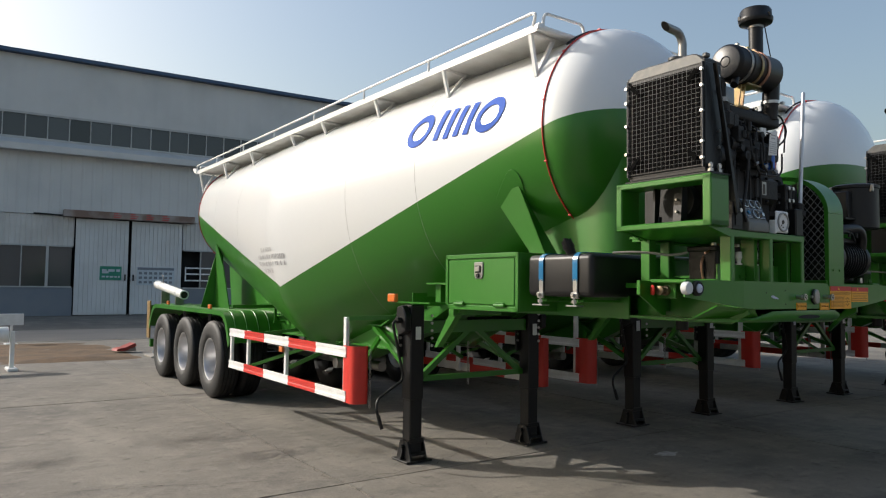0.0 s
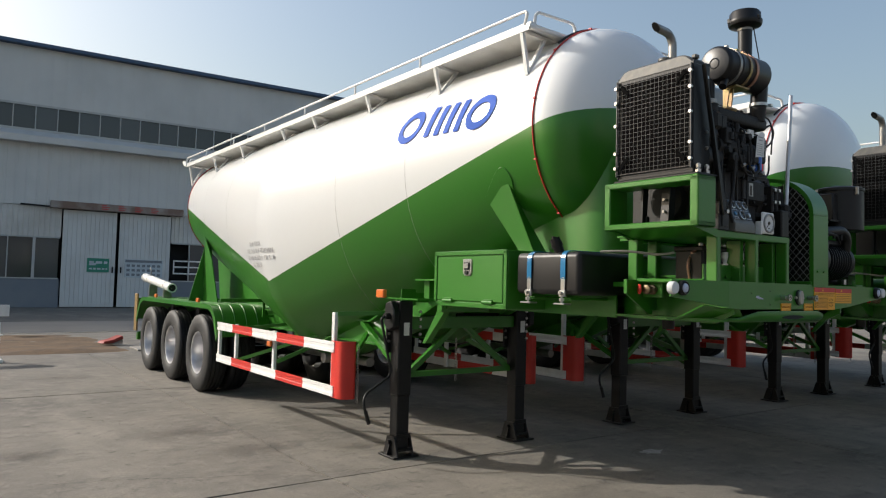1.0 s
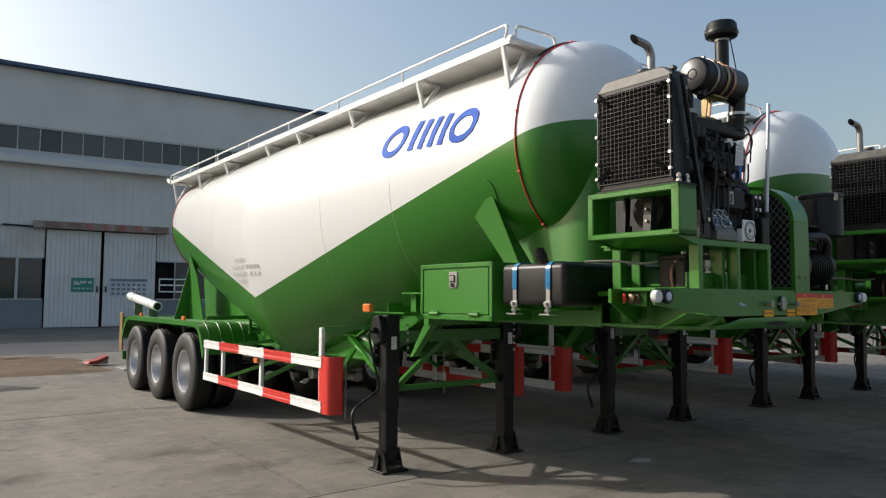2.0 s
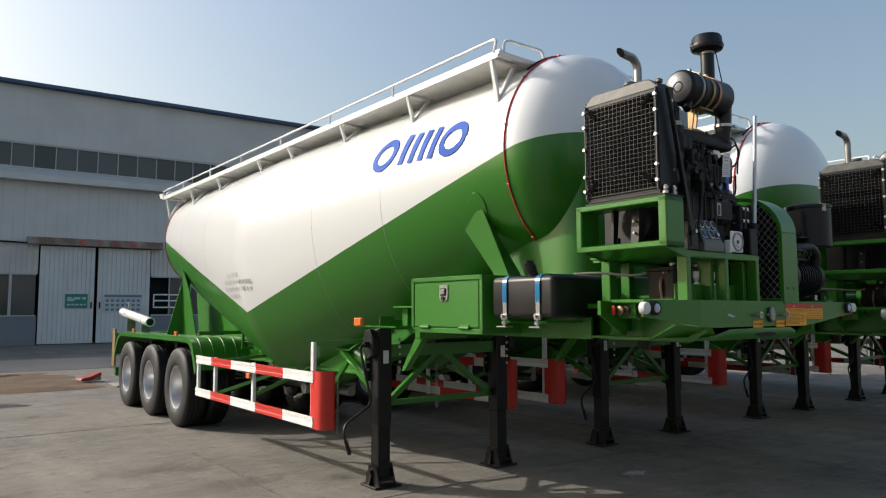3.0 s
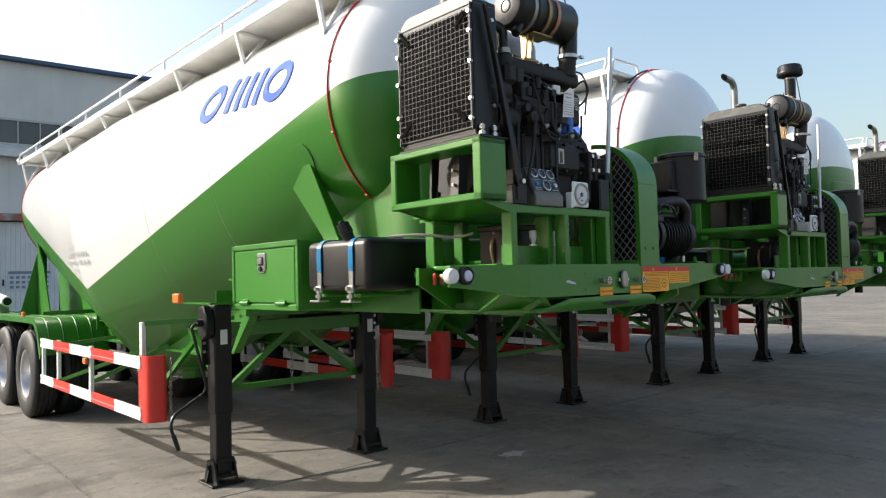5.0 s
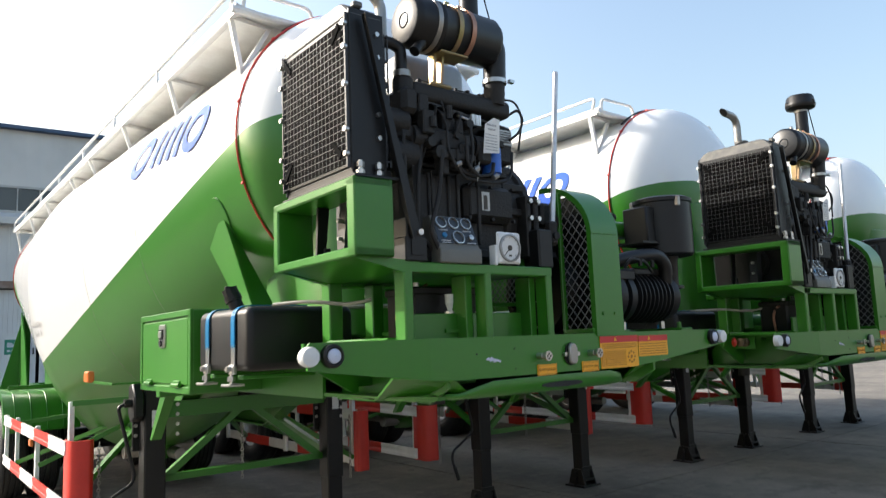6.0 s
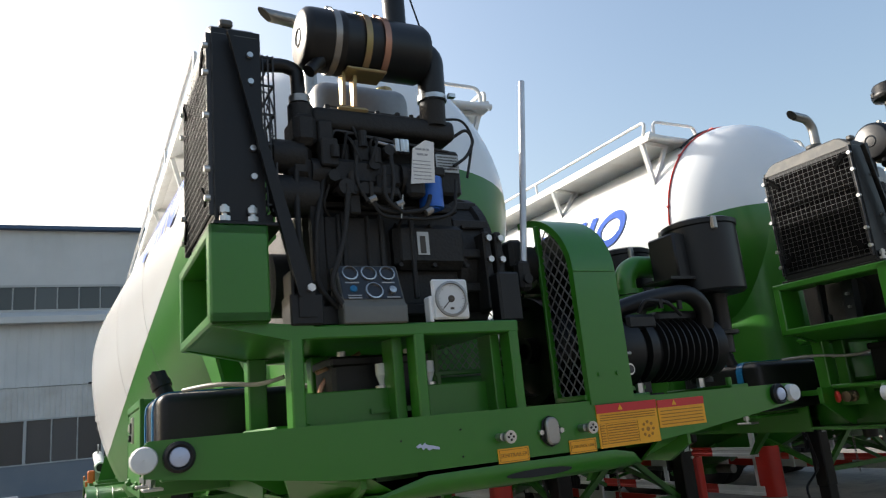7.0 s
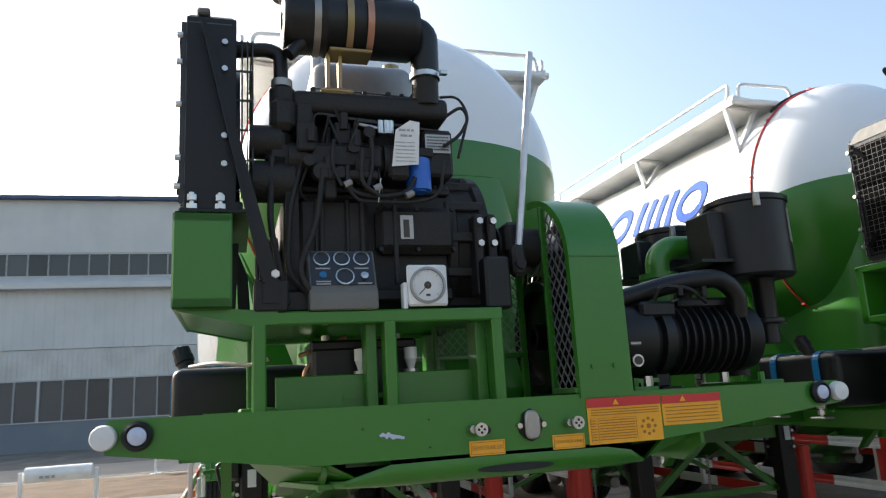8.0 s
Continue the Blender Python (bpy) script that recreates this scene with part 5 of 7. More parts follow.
def build_guards(tr):
    cutsy = (3.74, 4.40, 5.10, 5.83, 6.50, 7.07)
    for side in (-1, 1):
        x = side * 1.25
        g = None
        for z0, z1 in ((0.935, 1.035), (0.52, 0.62)):
            bm = bmesh.new()
            t = 0.014
            sec = [(0, z0), (-t, z0), (-t, z0 + 0.03), (0.004 - t, z0 + 0.035), (0.004 - t, z1 - 0.035), (-t, z1 - 0.03), (-t, z1), (0, z1)]
            for i, (a, b) in enumerate(zip(cutsy, cutsy[1:])):
                lo = len(bm.faces)
                prism(bm, [(x - side * p[0], p[1]) for p in sec], "y", a, b)
                bm.faces.ensure_lookup_table()
                for f in bm.faces[lo:]:
                    f.material_index = 1 if i in (1, 3) else 0
            if g is None:
                g = part("side_guard", bm, [RAILWHITE, RED], tr, "white and red striped side guard rail", sharp=20)
            else:
                part("guard_rail", bm, [RAILWHITE, RED], g, sharp=20)
        for y in (3.845, 5.29, 6.50, 7.04):
            bm = bmesh.new()
            top = 1.31 if y < 4 else 1.035
            xs = x - side * 0.03 if y < 6.9 else x
            box(bm, (xs, y - 0.03, 0.52), (xs - side * 0.035, y + 0.03, top), 0.004)
            part("guard_post", bm, RAILWHITE, g)
        bm = bmesh.new()
        pts = rounded([(x + side * 0.004, 3.80, 0), (x + side * 0.004, 3.60, 0), (side * 1.115, 3.57, 0), (side * 1.10, 3.62, 0)], 0.13, 8)
        prism(bm, [(p.x, p.y) for p in pts] + [(p.x - side * 0.012, p.y + 0.012) for p in pts[::-1]], "z", 0.51, 1.045)
        part("end_panel", bm, RED, g, "bright red end panel of the side guard", sharp=50)
        bm = bmesh.new()
        for a, b in (((side * 1.2, 3.8, 1.30), (side * 0.55, 3.5, 1.32)), ((side * 1.2, 3.82, 0.6), (side * 0.55, 4.3, 1.1)), ((side * 1.2, 5.2, 0.7), (side * 0.55, 5.0, 1.0)), ((side * 1.2, 6.47, 0.98), (side * 0.55, 6.3, 1.05)), ((side * 1.21, 6.4, 0.6), (side * 0.55, 5.4, 0.98))):
            d = V(*b) - V(*a)
            m = Matrix.Translation((V(*a) + V(*b)) / 2) @ d.to_track_quat("Z", "Y").to_matrix().to_4x4()
            bmesh.ops.create_cube(bm, size=1, matrix=m @ Matrix.Diagonal((0.04, 0.04, d.length, 1)))
        part("guard_brace", bm, GREEN, g)
        bm = bmesh.new()
        for i in range(22):
            tube(bm, [(side * 1.05 + 0.011 * math.cos(q) * (i % 2), 3.64 + 0.011 * math.cos(q) * ((i + 1) % 2), 1.0 - i * 0.025 + 0.017 * math.sin(q)) for q in [2 * math.pi * j / 8 for j in range(8)]], 0.0035, 4, closed=True)
        part("chain", bm, PIPE, g)
        bm = bmesh.new()
        box(bm, (side * 1.262, 5.28, 0.86), (side * 1.235, 5.38, 0.92), 0.006)
        part("side_lamp", bm, ORANGE, g, "small orange side lamp")


def lattice(bm, inside, u0, u1, v0, v1, step, ratio, r, to3):
    """Expanded metal: two sets of slanting wires, kept where inside(u, v) holds."""
    for sgn in (1, -1):
        span = (u1 - u0) + (v1 - v0) / ratio
        k = int(span / step) + 2
        for i in range(-k, k):
            run = []
            s0 = u0 + i * step
            n = 60
            for j in range(n + 1):
                v = v0 + (v1 - v0) * j / n
                u = s0 + sgn * (v - v0) / ratio
                if u0 <= u <= u1 and inside(u, v):
                    run.append((u, v))
                elif len(run) > 1:
                    break
                else:
                    run = []
            if len(run) > 1:
                tube(bm, [to3(*run[0]), to3(*run[-1])], r, 4)


def build_stand(tr):
    bm = bmesh.new()
    box(bm, (-0.80, 0.03, 1.937), (-0.015, 0.10, 1.977), 0.005)
    box(bm, (-0.74, 0.70, 1.937), (0.0, 0.77, 1.977), 0.005)
    box(bm, (-0.82, 0.12, 1.955), (0.0, 0.72, 1.967))
    stand = part("engine_stand", bm, GREEN, tr, "green welded engine stand on the front deck")
    for x0, x1, y0 in ((-0.794, -0.754, 0.03), (-0.403, -0.367, 0.03), (-0.055, -0.019, 0.03), (-0.80, -0.735, 0.58), (-0.56, -0.50, 0.62), (-0.12, -0.04, 0.62)):
        bm = bmesh.new()
        box(bm, (x0, y0, 1.676), (x1, y0 + 0.07, 1.945), 0.005)
        part("post", bm, GREEN, stand)
    for x0, x1 in ((-0.723, -0.45), (-0.367, -0.09)):
        bm = bmesh.new()
        box(bm, (x0, 0.16, 1.676), (x1 + 0.04, 0.175, 1.79), 0.003)
        box(bm, (x1 - 0.0, 0.10, 1.676), (x1 + 0.035, 0.19, 1.94), 0.003)
        part("web_plate", bm, GREEN, stand)
    bm = bmesh.new()
    box(bm, (-0.83, 0.10, 1.676), (-0.72, 0.56, 1.70), 0.006)
    part("foot_plate", bm, GREEN, stand)
    # hollow end frame that carries the radiator
    bm = bmesh.new()
    box(bm, (-1.015, 0.0, 1.985), (-0.85, 0.018, 2.27), 0.006)
    box(bm, (-1.015, 0.0, 2.235), (-0.85, 0.66, 2.27), 0.006)
    box(bm, (-1.015, 0.0, 1.985), (-0.85, 0.66, 2.02), 0.006)
    box(bm, (-1.015, 0.005, 1.99), (-0.995, 0.055, 2.265), 0.004)
    box(bm, (-1.015, 0.615, 1.99), (-0.85, 0.66, 2.265), 0.006)
    prism(bm, [(-1.012, 1.986), (-0.85, 1.986), (-0.72, 1.977), (-0.72, 1.94), (-0.80, 1.937)], "y", 0.03, 0.05)
    prism(bm, [(-1.012, 1.986), (-0.85, 1.986), (-0.72, 1.977), (-0.72, 1.94), (-0.80, 1.937)], "y", 0.60, 0.62)
    prism(bm, [(-1.0, 1.986), (-0.72, 1.986), (-0.72, 1.945), (-0.79, 1.942)], "y", 0.055, 0.595)
    part("end_frame", bm, GREEN, stand, "hollow green box frame under the radiator")
    bm = bmesh.new()
    prism(bm, [(-0.83, 1.98), (-0.79, 1.98), (-0.80, 2.14), (-0.84, 2.24)], "y", 0.36, 0.375)
    prism(bm, [(-0.93, 2.02), (-0.89, 2.02), (-0.87, 2.235), (-0.92, 2.235)], "y", 0.44, 0.455)
    box(bm, (-0.90, 0.43, 2.02), (-0.87, 0.475, 2.07), 0.004)
    prism(bm, [(-0.90, 2.02), (-0.84, 2.02), (-0.83, 2.235), (-0.88, 2.235)], "y", 0.28, 0.335)
    part("brace", bm, BLACK, stand, "black steel brace inside the frame")
    bm = bmesh.new()
    for z in (2.09, 2.16):
        cyl(bm, (-0.91, 0.305, z), (-0.865, 0.305, z), 0.008, n=8)
    part("bolt", bm, PIPE, stand)
    return stand


def build_radiator(tr):
    bm = bmesh.new()
    box(bm, (-0.985, 0.062, 2.315), (-0.845, 0.575, 2.90), 0.006)
    box(bm, (-0.99, 0.05, 2.295), (-0.84, 0.062, 2.915), 0.003)
    box(bm, (-0.99, 0.575, 2.295), (-0.84, 0.587, 2.915), 0.003)
    box(bm, (-1.0, 0.015, 2.27), (-0.80, 0.60, 2.283), 0.003)
    box(bm, (-0.985, 0.05, 2.284), (-0.82, 0.58, 2.315), 0.004)
    rad = part("radiator", bm, BLACK, tr, "black engine radiator behind a wire grille")
    bm = bmesh.new()
    prism(bm, [(0.048, 2.885), (0.052, 2.905), (0.10, 2.948), (0.135, 2.957), (0.505, 2.957), (0.54, 2.948), (0.588, 2.905), (0.592, 2.885)], "x", -0.99, -0.845, 0.008)
    cyl(bm, (-0.91, 0.30, 2.94), (-0.91, 0.30, 2.985), 0.03, n=16)
    cyl(bm, (-0.91, 0.30, 2.975), (-0.91, 0.30, 2.99), 0.042, n=12)
    box(bm, (-0.96, 0.06, 2.93), (-0.92, 0.09, 2.955), 0.006)
    part("top_tank", bm, DULLGREY, rad, "dull grey radiator top tank")
    bm = bmesh.new()
    box(bm, (-0.99, 0.085, 2.33), (-0.982, 0.555, 2.87))
    part("core", bm, CORE, rad)
    bm = bmesh.new()
    x = -1.002
    for i in range(18):
        y = 0.07 + 0.50 * i / 17
        box(bm, (x - 0.0007, y - 0.0007, 2.315), (x + 0.0007, y + 0.0007, 2.89))
    for i in range(22):
        z = 2.32 + 0.565 * i / 21
        box(bm, (x - 0.0022, 0.065, z - 0.0008), (x - 0.0008, 0.575, z + 0.0008))
    for y in (0.06, 0.58):
        box(bm, (x - 0.003, y - 0.003, 2.31), (x + 0.012, y + 0.003, 2.895))
    part("grille", bm, WIRE, rad, "dark wire grille")
    bm = bmesh.new()
    for y, z, sy, sz in ((0.10, 2.36, 1, 1), (0.54, 2.36, -1, 1), (0.10, 2.85, 1, -1), (0.54, 2.85, -1, -1)):
        prism(bm, [(y - 0.012 * sy, z + 0.01 * sz), (y + 0.0 * sy, z - 0.015 * sz), (y + 0.055 * sy, z + 0.045 * sz), (y + 0.045 * sy, z + 0.06 * sz)], "x", -1.012, -1.006)
    part("corner_strap", bm, CORE, rad)
    bm = bmesh.new()
    for z in (2.36, 2.45, 2.62, 2.76, 2.85):
        cyl(bm, (-1.0, 0.058, z), (-1.0165, 0.058, z), 0.010, n=10)
        cyl(bm, (-1.0, 0.582, z), (-1.0165, 0.582, z), 0.010, n=10)
    for z in (2.43, 2.52, 2.74, 2.83):
        cyl(bm, (-0.875, 0.052, z), (-0.875, 0.038, z), 0.0095, n=8)
    for xx in (-0.965, -0.885):
        cyl(bm, (xx, 0.036, 2.27), (xx, 0.036, 2.335), 0.008, n=8)
        cyl(bm, (xx, 0.036, 2.31), (xx, 0.036, 2.328), 0.015, n=6)
        cyl(bm, (xx, 0.036, 2.285), (xx, 0.036, 2.30), 0.017, n=6)
    part("bolt", bm, STEEL, rad)
    # brace, shroud and fan guard
    bm = bmesh.new()
    prism(bm, [(-0.948, 2.885), (-0.93, 2.885), (-0.715, 2.06), (-0.715, 2.0), (-0.765, 2.0), (-0.765, 2.06)], "y", 0.015, 0.03)
    prism(bm, [(-0.948, 2.885), (-0.94, 2.885), (-0.757, 2.06), (-0.765, 2.06)], "y", 0.005, 0.03)
    box(bm, (-0.79, 0.02, 1.977), (-0.69, 0.12, 2.07), 0.005)
    box(bm, (-0.785, 0.02, 1.977), (-0.775, 0.11, 2.14), 0.003)
    part("brace", bm, BLACK, rad)
    bm = bmesh.new()
    cyl(bm, (-0.728, 0.022, 2.085), (-0.728, 0.004, 2.085), 0.013, n=6)
    part("bolt", bm, STEEL, rad)
    bm = bmesh.new()
    revolve(bm, [(0.255, -0.845), (0.255, -0.828), (0.245, -0.828), (0.245, -0.845)], Matrix.Translation((0, 0.36, 2.6)) @ AXX, 40)
    part("fan_shroud", bm, BLACK, rad)
    bm = bmesh.new()
    for i in range(6):
        r = 0.05 + 0.036 * i
        tube(bm, [(-0.79, 0.33 + r * math.cos(a), 2.6 + r * math.sin(a)) for a in [2 * math.pi * j / 32 for j in range(32)]], 0.003, 4, closed=True)
    for i in range(8):
        a = math.pi * i / 4
        tube(bm, [(-0.79, 0.33, 2.6), (-0.79, 0.33 + 0.24 * math.cos(a), 2.6 + 0.24 * math.sin(a))], 0.0015, 4)
    for z in (2.36, 2.46, 2.56, 2.66, 2.76, 2.86):
        box(bm, (-0.84, 0.10, z), (-0.79, 0.106, z + 0.006))
        box(bm, (-0.795, 0.10, z), (-0.789, 0.5, z + 0.006))
    for xx in (-0.825, -0.808, -0.792):
        box(bm, (xx, 0.10, 2.34), (xx + 0.005, 0.106, 2.87))
    part("fan_guard", bm, WIRE, rad)
    bm = bmesh.new()
    tube(bm, [(-0.86, 0.16, 2.86), (-0.74, 0.15, 2.87), (-0.70, 0.14, 2.85), (-0.695, 0.14, 2.66)], 0.024, 12, rad=0.09)
    part("coolant_hose", bm, TANKBLACK, rad, sharp=60)
    bm = bmesh.new()
    cyl(bm, (-0.696, 0.14, 2.73), (-0.696, 0.14, 2.755), 0.035, n=14)
    part("hose_clip", bm, PIPE, rad)


def build_engine(tr):
    bm = bmesh.new()
    box(bm, (-0.69, 0.18, 2.0), (-0.13, 0.72, 2.40), 0.02)
    box(bm, (-0.66, 0.24, 2.38), (-0.14, 0.68, 2.72), 0.02)
    box(bm, (-0.70, 0.16, 2.385), (-0.13, 0.24, 2.405), 0.004)
    box(bm, (-0.64, 0.15, 2.02), (-0.14, 0.21, 2.06), 0.006)
    eng = part("engine", bm, ENGINE, tr, "dark diesel engine with hoses and filters")
    bm = bmesh.new()
    box(bm, (-0.655, 0.13, 2.08), (-0.42, 0.20, 2.36), 0.02)
    part("crankcase_cover", bm, ENGINE, eng)
    for x in (-0.60, -0.50):
        bm = bmesh.new()
        box(bm, (x, 0.12, 2.10), (x + 0.014, 0.18, 2.35), 0.004)
        part("cover_rib", bm, ENGINE, eng)
    bm = bmesh.new()
    box(bm, (-0.395, 0.135, 2.175), (-0.125, 0.20, 2.335), 0.02)
    box(bm, (-0.38, 0.125, 2.195), (-0.14, 0.14, 2.318), 0.006)
    for x in (-0.385, -0.26, -0.135):
        for z in (2.185, 2.325):
            cyl(bm, (x, 0.137, z), (x, 0.12, z), 0.008, n=6)
    part("side_cover", bm, ENGINE, eng)
    bm = bmesh.new()
    box(bm, (-0.68, 0.22, 1.965), (-0.16, 0.66, 2.02), 0.02)
    part("oil_pan", bm, ENGINE, eng)
    bm = bmesh.new()
    prism(bm, [(-0.318, 2.22), (-0.274, 2.22), (-0.274, 2.30), (-0.318, 2.30)], "y", 0.1225, 0.1245)
    part("worn_sticker", bm, PIPE, eng)
    bm = bmesh.new()
    prism(bm, [(-0.308, 2.225), (-0.288, 2.225), (-0.288, 2.285), (-0.308, 2.285)], "y", 0.1205, 0.1222)
    part("print", bm, INK, eng)
    # bell housing and stub towards the belt guard
    bm = bmesh.new()
    m = Matrix.Translation((0, 0.44, 2.24)) @ AXX
    revolve(bm, [(0.05, -0.15), (0.255, -0.15), (0.28, -0.135), (0.28, -0.11), (0.262, -0.10), (0.265, -0.03), (0.28, -0.02), (0.28, 0.01), (0.25, 0.025), (0.18, 0.05), (0.09, 0.06), (0.09, 0.10), (0.001, 0.10)], m, 44)
    for i in range(14):
        a = 2 * math.pi * i / 14
        p = V(-0.125, 0.44 + 0.268 * math.cos(a), 2.24 + 0.268 * math.sin(a))
        box(bm, p - V(0.02, 0.02, 0.02), p + V(0.13, 0.012, 0.012), 0.004)
    part("bell_housing", bm, ENGINE, eng)
    bm = bmesh.new()
    box(bm, (-0.06, 0.12, 2.03), (-0.03, 0.20, 2.31), 0.006)
    box(bm, (-0.012, 0.12, 2.03), (0.018, 0.20, 2.31), 0.006)
    part("clutch_plate", bm, ENGINE, eng)
    bm = bmesh.new()
    cyl(bm, (0.05, 0.25, 2.22), (0.215, 0.25, 2.22), 0.07, n=24)
    box(bm, (0.06, 0.14, 2.18), (0.12, 0.24, 2.29), 0.012)
    part("stub_shaft", bm, ENGINE, eng)
    for x in (-0.045, 0.003):
        for z in (2.205, 2.282):
            bm = bmesh.new()
            cyl(bm, (x, 0.12, z), (x, 0.103, z), 0.012, n=6)
            part("bolt", bm, STEEL, eng)
    bm = bmesh.new()
    box(bm, (-0.055, 0.06, 1.977), (0.034, 0.13, 2.15), 0.008)
    part("junction_box", bm, BLACK, eng)
    bm = bmesh.new()
    box(bm, (-0.70, 0.08, 1.977), (-0.60, 0.30, 2.05), 0.01)
    part("engine_mount", bm, BLACK, eng)
    # intake manifold, rocker cover
    bm = bmesh.new()
    box(bm, (-0.665, 0.11, 2.645), (-0.13, 0.26, 2.722), 0.022, seg=3)
    box(bm, (-0.69, 0.16, 2.56), (-0.60, 0.34, 2.67), 0.015)
    for x in (-0.60, -0.47, -0.34, -0.25):
        box(bm, (x, 0.16, 2.72), (x + 0.018, 0.19, 2.755), 0.004)
        cyl(bm, (x + 0.05, 0.14, 2.72), (x + 0.05, 0.14, 2.737), 0.008, n=6)
    part("intake_manifold", bm, ENGINE, eng)
    bm = bmesh.new()
    tube(bm, [(-0.60, 0.17, 2.752), (-0.35, 0.17, 2.745), (-0.16, 0.17, 2.74)], 0.0025, 6)
    part("thin_pipe", bm, WIRE, eng)
    bm = bmesh.new()
    box(bm, (-0.575, 0.34, 2.70), (-0.185, 0.62, 2.955), 0.055, seg=4)
    part("rocker_cover", bm, GREYCAST, eng, "pale cast rocker cover", sharp=50)
    bm = bmesh.new()
    cyl(bm, (-0.256, 0.44, 2.95), (-0.256, 0.44, 2.985), 0.034, n=16)
    part("oil_cap", bm, ZINC, eng)
    # injection pump and its lines
    bm = bmesh.new()
    box(bm, (-0.62, 0.08, 2.44), (-0.37, 0.20, 2.53), 0.015)
    cyl(bm, (-0.37, 0.13, 2.485), (-0.30, 0.13, 2.485), 0.055, n=18)
    box(bm, (-0.36, 0.07, 2.41), (-0.29, 0.12, 2.51), 0.012)
    cyl(bm, (-0.68, 0.13, 2.485), (-0.62, 0.13, 2.485), 0.05, n=18)
    box(bm, (-0.47, 0.06, 2.39), (-0.41, 0.10, 2.48), 0.01)
    cyl(bm, (-0.52, 0.08, 2.42), (-0.52, 0.05, 2.42), 0.02, n=10)
    cyl(bm, (-0.58, 0.08, 2.42), (-0.58, 0.05, 2.42), 0.028, n=12)
    box(bm, (-0.60, 0.05, 2.40), (-0.40, 0.09, 2.43), 0.006)
    pump = part("injection_pump", bm, ENGINE, eng)
    for i in range(4):
        x = -0.595 + i * 0.045
        bm = bmesh.new()
        cyl(bm, (x, 0.13, 2.52), (x, 0.13, 2.595), 0.013, n=10)
        cyl(bm, (x, 0.13, 2.50), (x, 0.13, 2.54), 0.019, n=6)
        part("pump_element", bm, ENGINE, pump)
        bm = bmesh.new()
        tube(bm, [(x, 0.13, 2.595), (x, 0.12, 2.642 - i * 0.006), (x + 0.10 + i * 0.07, 0.125, 2.638 - i * 0.012), (x + 0.12 + i * 0.07, 0.24, 2.62)], 0.0045, 6, rad=0.025)
        part("fuel_line", bm, WIRE, pump)
    bm = bmesh.new()
    cyl(bm, (-0.79, 0.15, 2.41), (-0.66, 0.15, 2.41), 0.068, n=24)
    for i in range(9):
        a = 2 * math.pi * i / 9
        box(bm, (-0.775, 0.15 + 0.055 * math.cos(a) - 0.006, 2.41 + 0.055 * math.sin(a) - 0.006), (-0.66, 0.15 + 0.055 * math.cos(a) + 0.012, 2.41 + 0.055 * math.sin(a) + 0.012))
    cyl(bm, (-0.80, 0.15, 2.41), (-0.785, 0.15, 2.41), 0.045, n=18)
    part("alternator", bm, ENGINE, eng)
    bm = bmesh.new()
    box(bm, (-0.735, 0.08, 2.57), (-0.655, 0.22, 2.68), 0.02)
    cyl(bm, (-0.695, 0.14, 2.66), (-0.695, 0.14, 2.72), 0.042, n=16)
    cyl(bm, (-0.80, 0.14, 2.54), (-0.70, 0.14, 2.54), 0.055, n=20)
    box(bm, (-0.75, 0.10, 2.46), (-0.67, 0.20, 2.58), 0.02)
    part("water_pump", bm, ENGINE, eng)
    bm = bmesh.new()
    cyl(bm, (-0.76, 0.40, 2.17), (-0.70, 0.40, 2.17), 0.11, n=28)
    part("crank_pulley", bm, ENGINE, eng)
    bm = bmesh.new()
    prism(bm, [(-0.69, 2.05), (-0.65, 2.05), (-0.65, 2.52), (-0.69, 2.52)], "y", 0.10, 0.13)
    part("timing_edge", bm, ENGINE, eng)
    bm = bmesh.new()
    cyl(bm, (-0.247, 0.13, 2.385), (-0.247, 0.13, 2.495), 0.043, n=24)
    cyl(bm, (-0.247, 0.13, 2.38), (-0.247, 0.13, 2.39), 0.028, n=24)
    part("oil_filter", bm, FILTER, eng, "bright blue oil filter", sharp=50)
    bm = bmesh.new()
    box(bm, (-0.30, 0.09, 2.495), (-0.20, 0.18, 2.53), 0.006)
    part("filter_head", bm, ENGINE, eng)
    bm = bmesh.new()
    box(bm, (-0.225, 0.125, 2.44), (-0.12, 0.24, 2.61), 0.01)
    part("control_unit", bm, ENGINE, eng)
    bm = bmesh.new()
    box(bm, (-0.219, 0.119, 2.522), (-0.13, 0.125, 2.588))
    pl = part("data_plate", bm, PIPE, eng, "small metal data plate")
    bm = bmesh.new()
    bars(bm, 0.119, [(-0.213, -0.137, 2.578 - i * 0.011) for i in range(5)], 0.004, seed=21)
    part("print", bm, INK, pl)
    bm = bmesh.new()
    prism(bm, [(-0.352, 2.448), (-0.262, 2.458), (-0.252, 2.605), (-0.285, 2.61), (-0.335, 2.575)], "y", 0.06, 0.062)
    tag = part("paper_tag", bm, PAPER, eng, "white paper tag hung on the engine")
    bm = bmesh.new()
    bars(bm, 0.06, [(-0.325, -0.27, 2.575), (-0.32, -0.275, 2.556)], 0.007, seed=22)
    bars(bm, 0.06, [(-0.338, -0.272, 2.532 - i * 0.013) for i in range(6)], 0.003, seed=23)
    part("print", bm, GREYINK, tag)
    bm = bmesh.new()
    cyl(bm, (-0.46, 0.09, 2.60), (-0.37, 0.09, 2.585), 0.006, n=8)
    for x in (-0.38, -0.36, -0.345):
        cyl(bm, (x, 0.09, 2.57), (x, 0.09, 2.615), 0.011, n=8)
    part("tap", bm, STEEL, eng)
    # small castings, unions and stays that crowd the pump side
    rnd = random.Random(41)
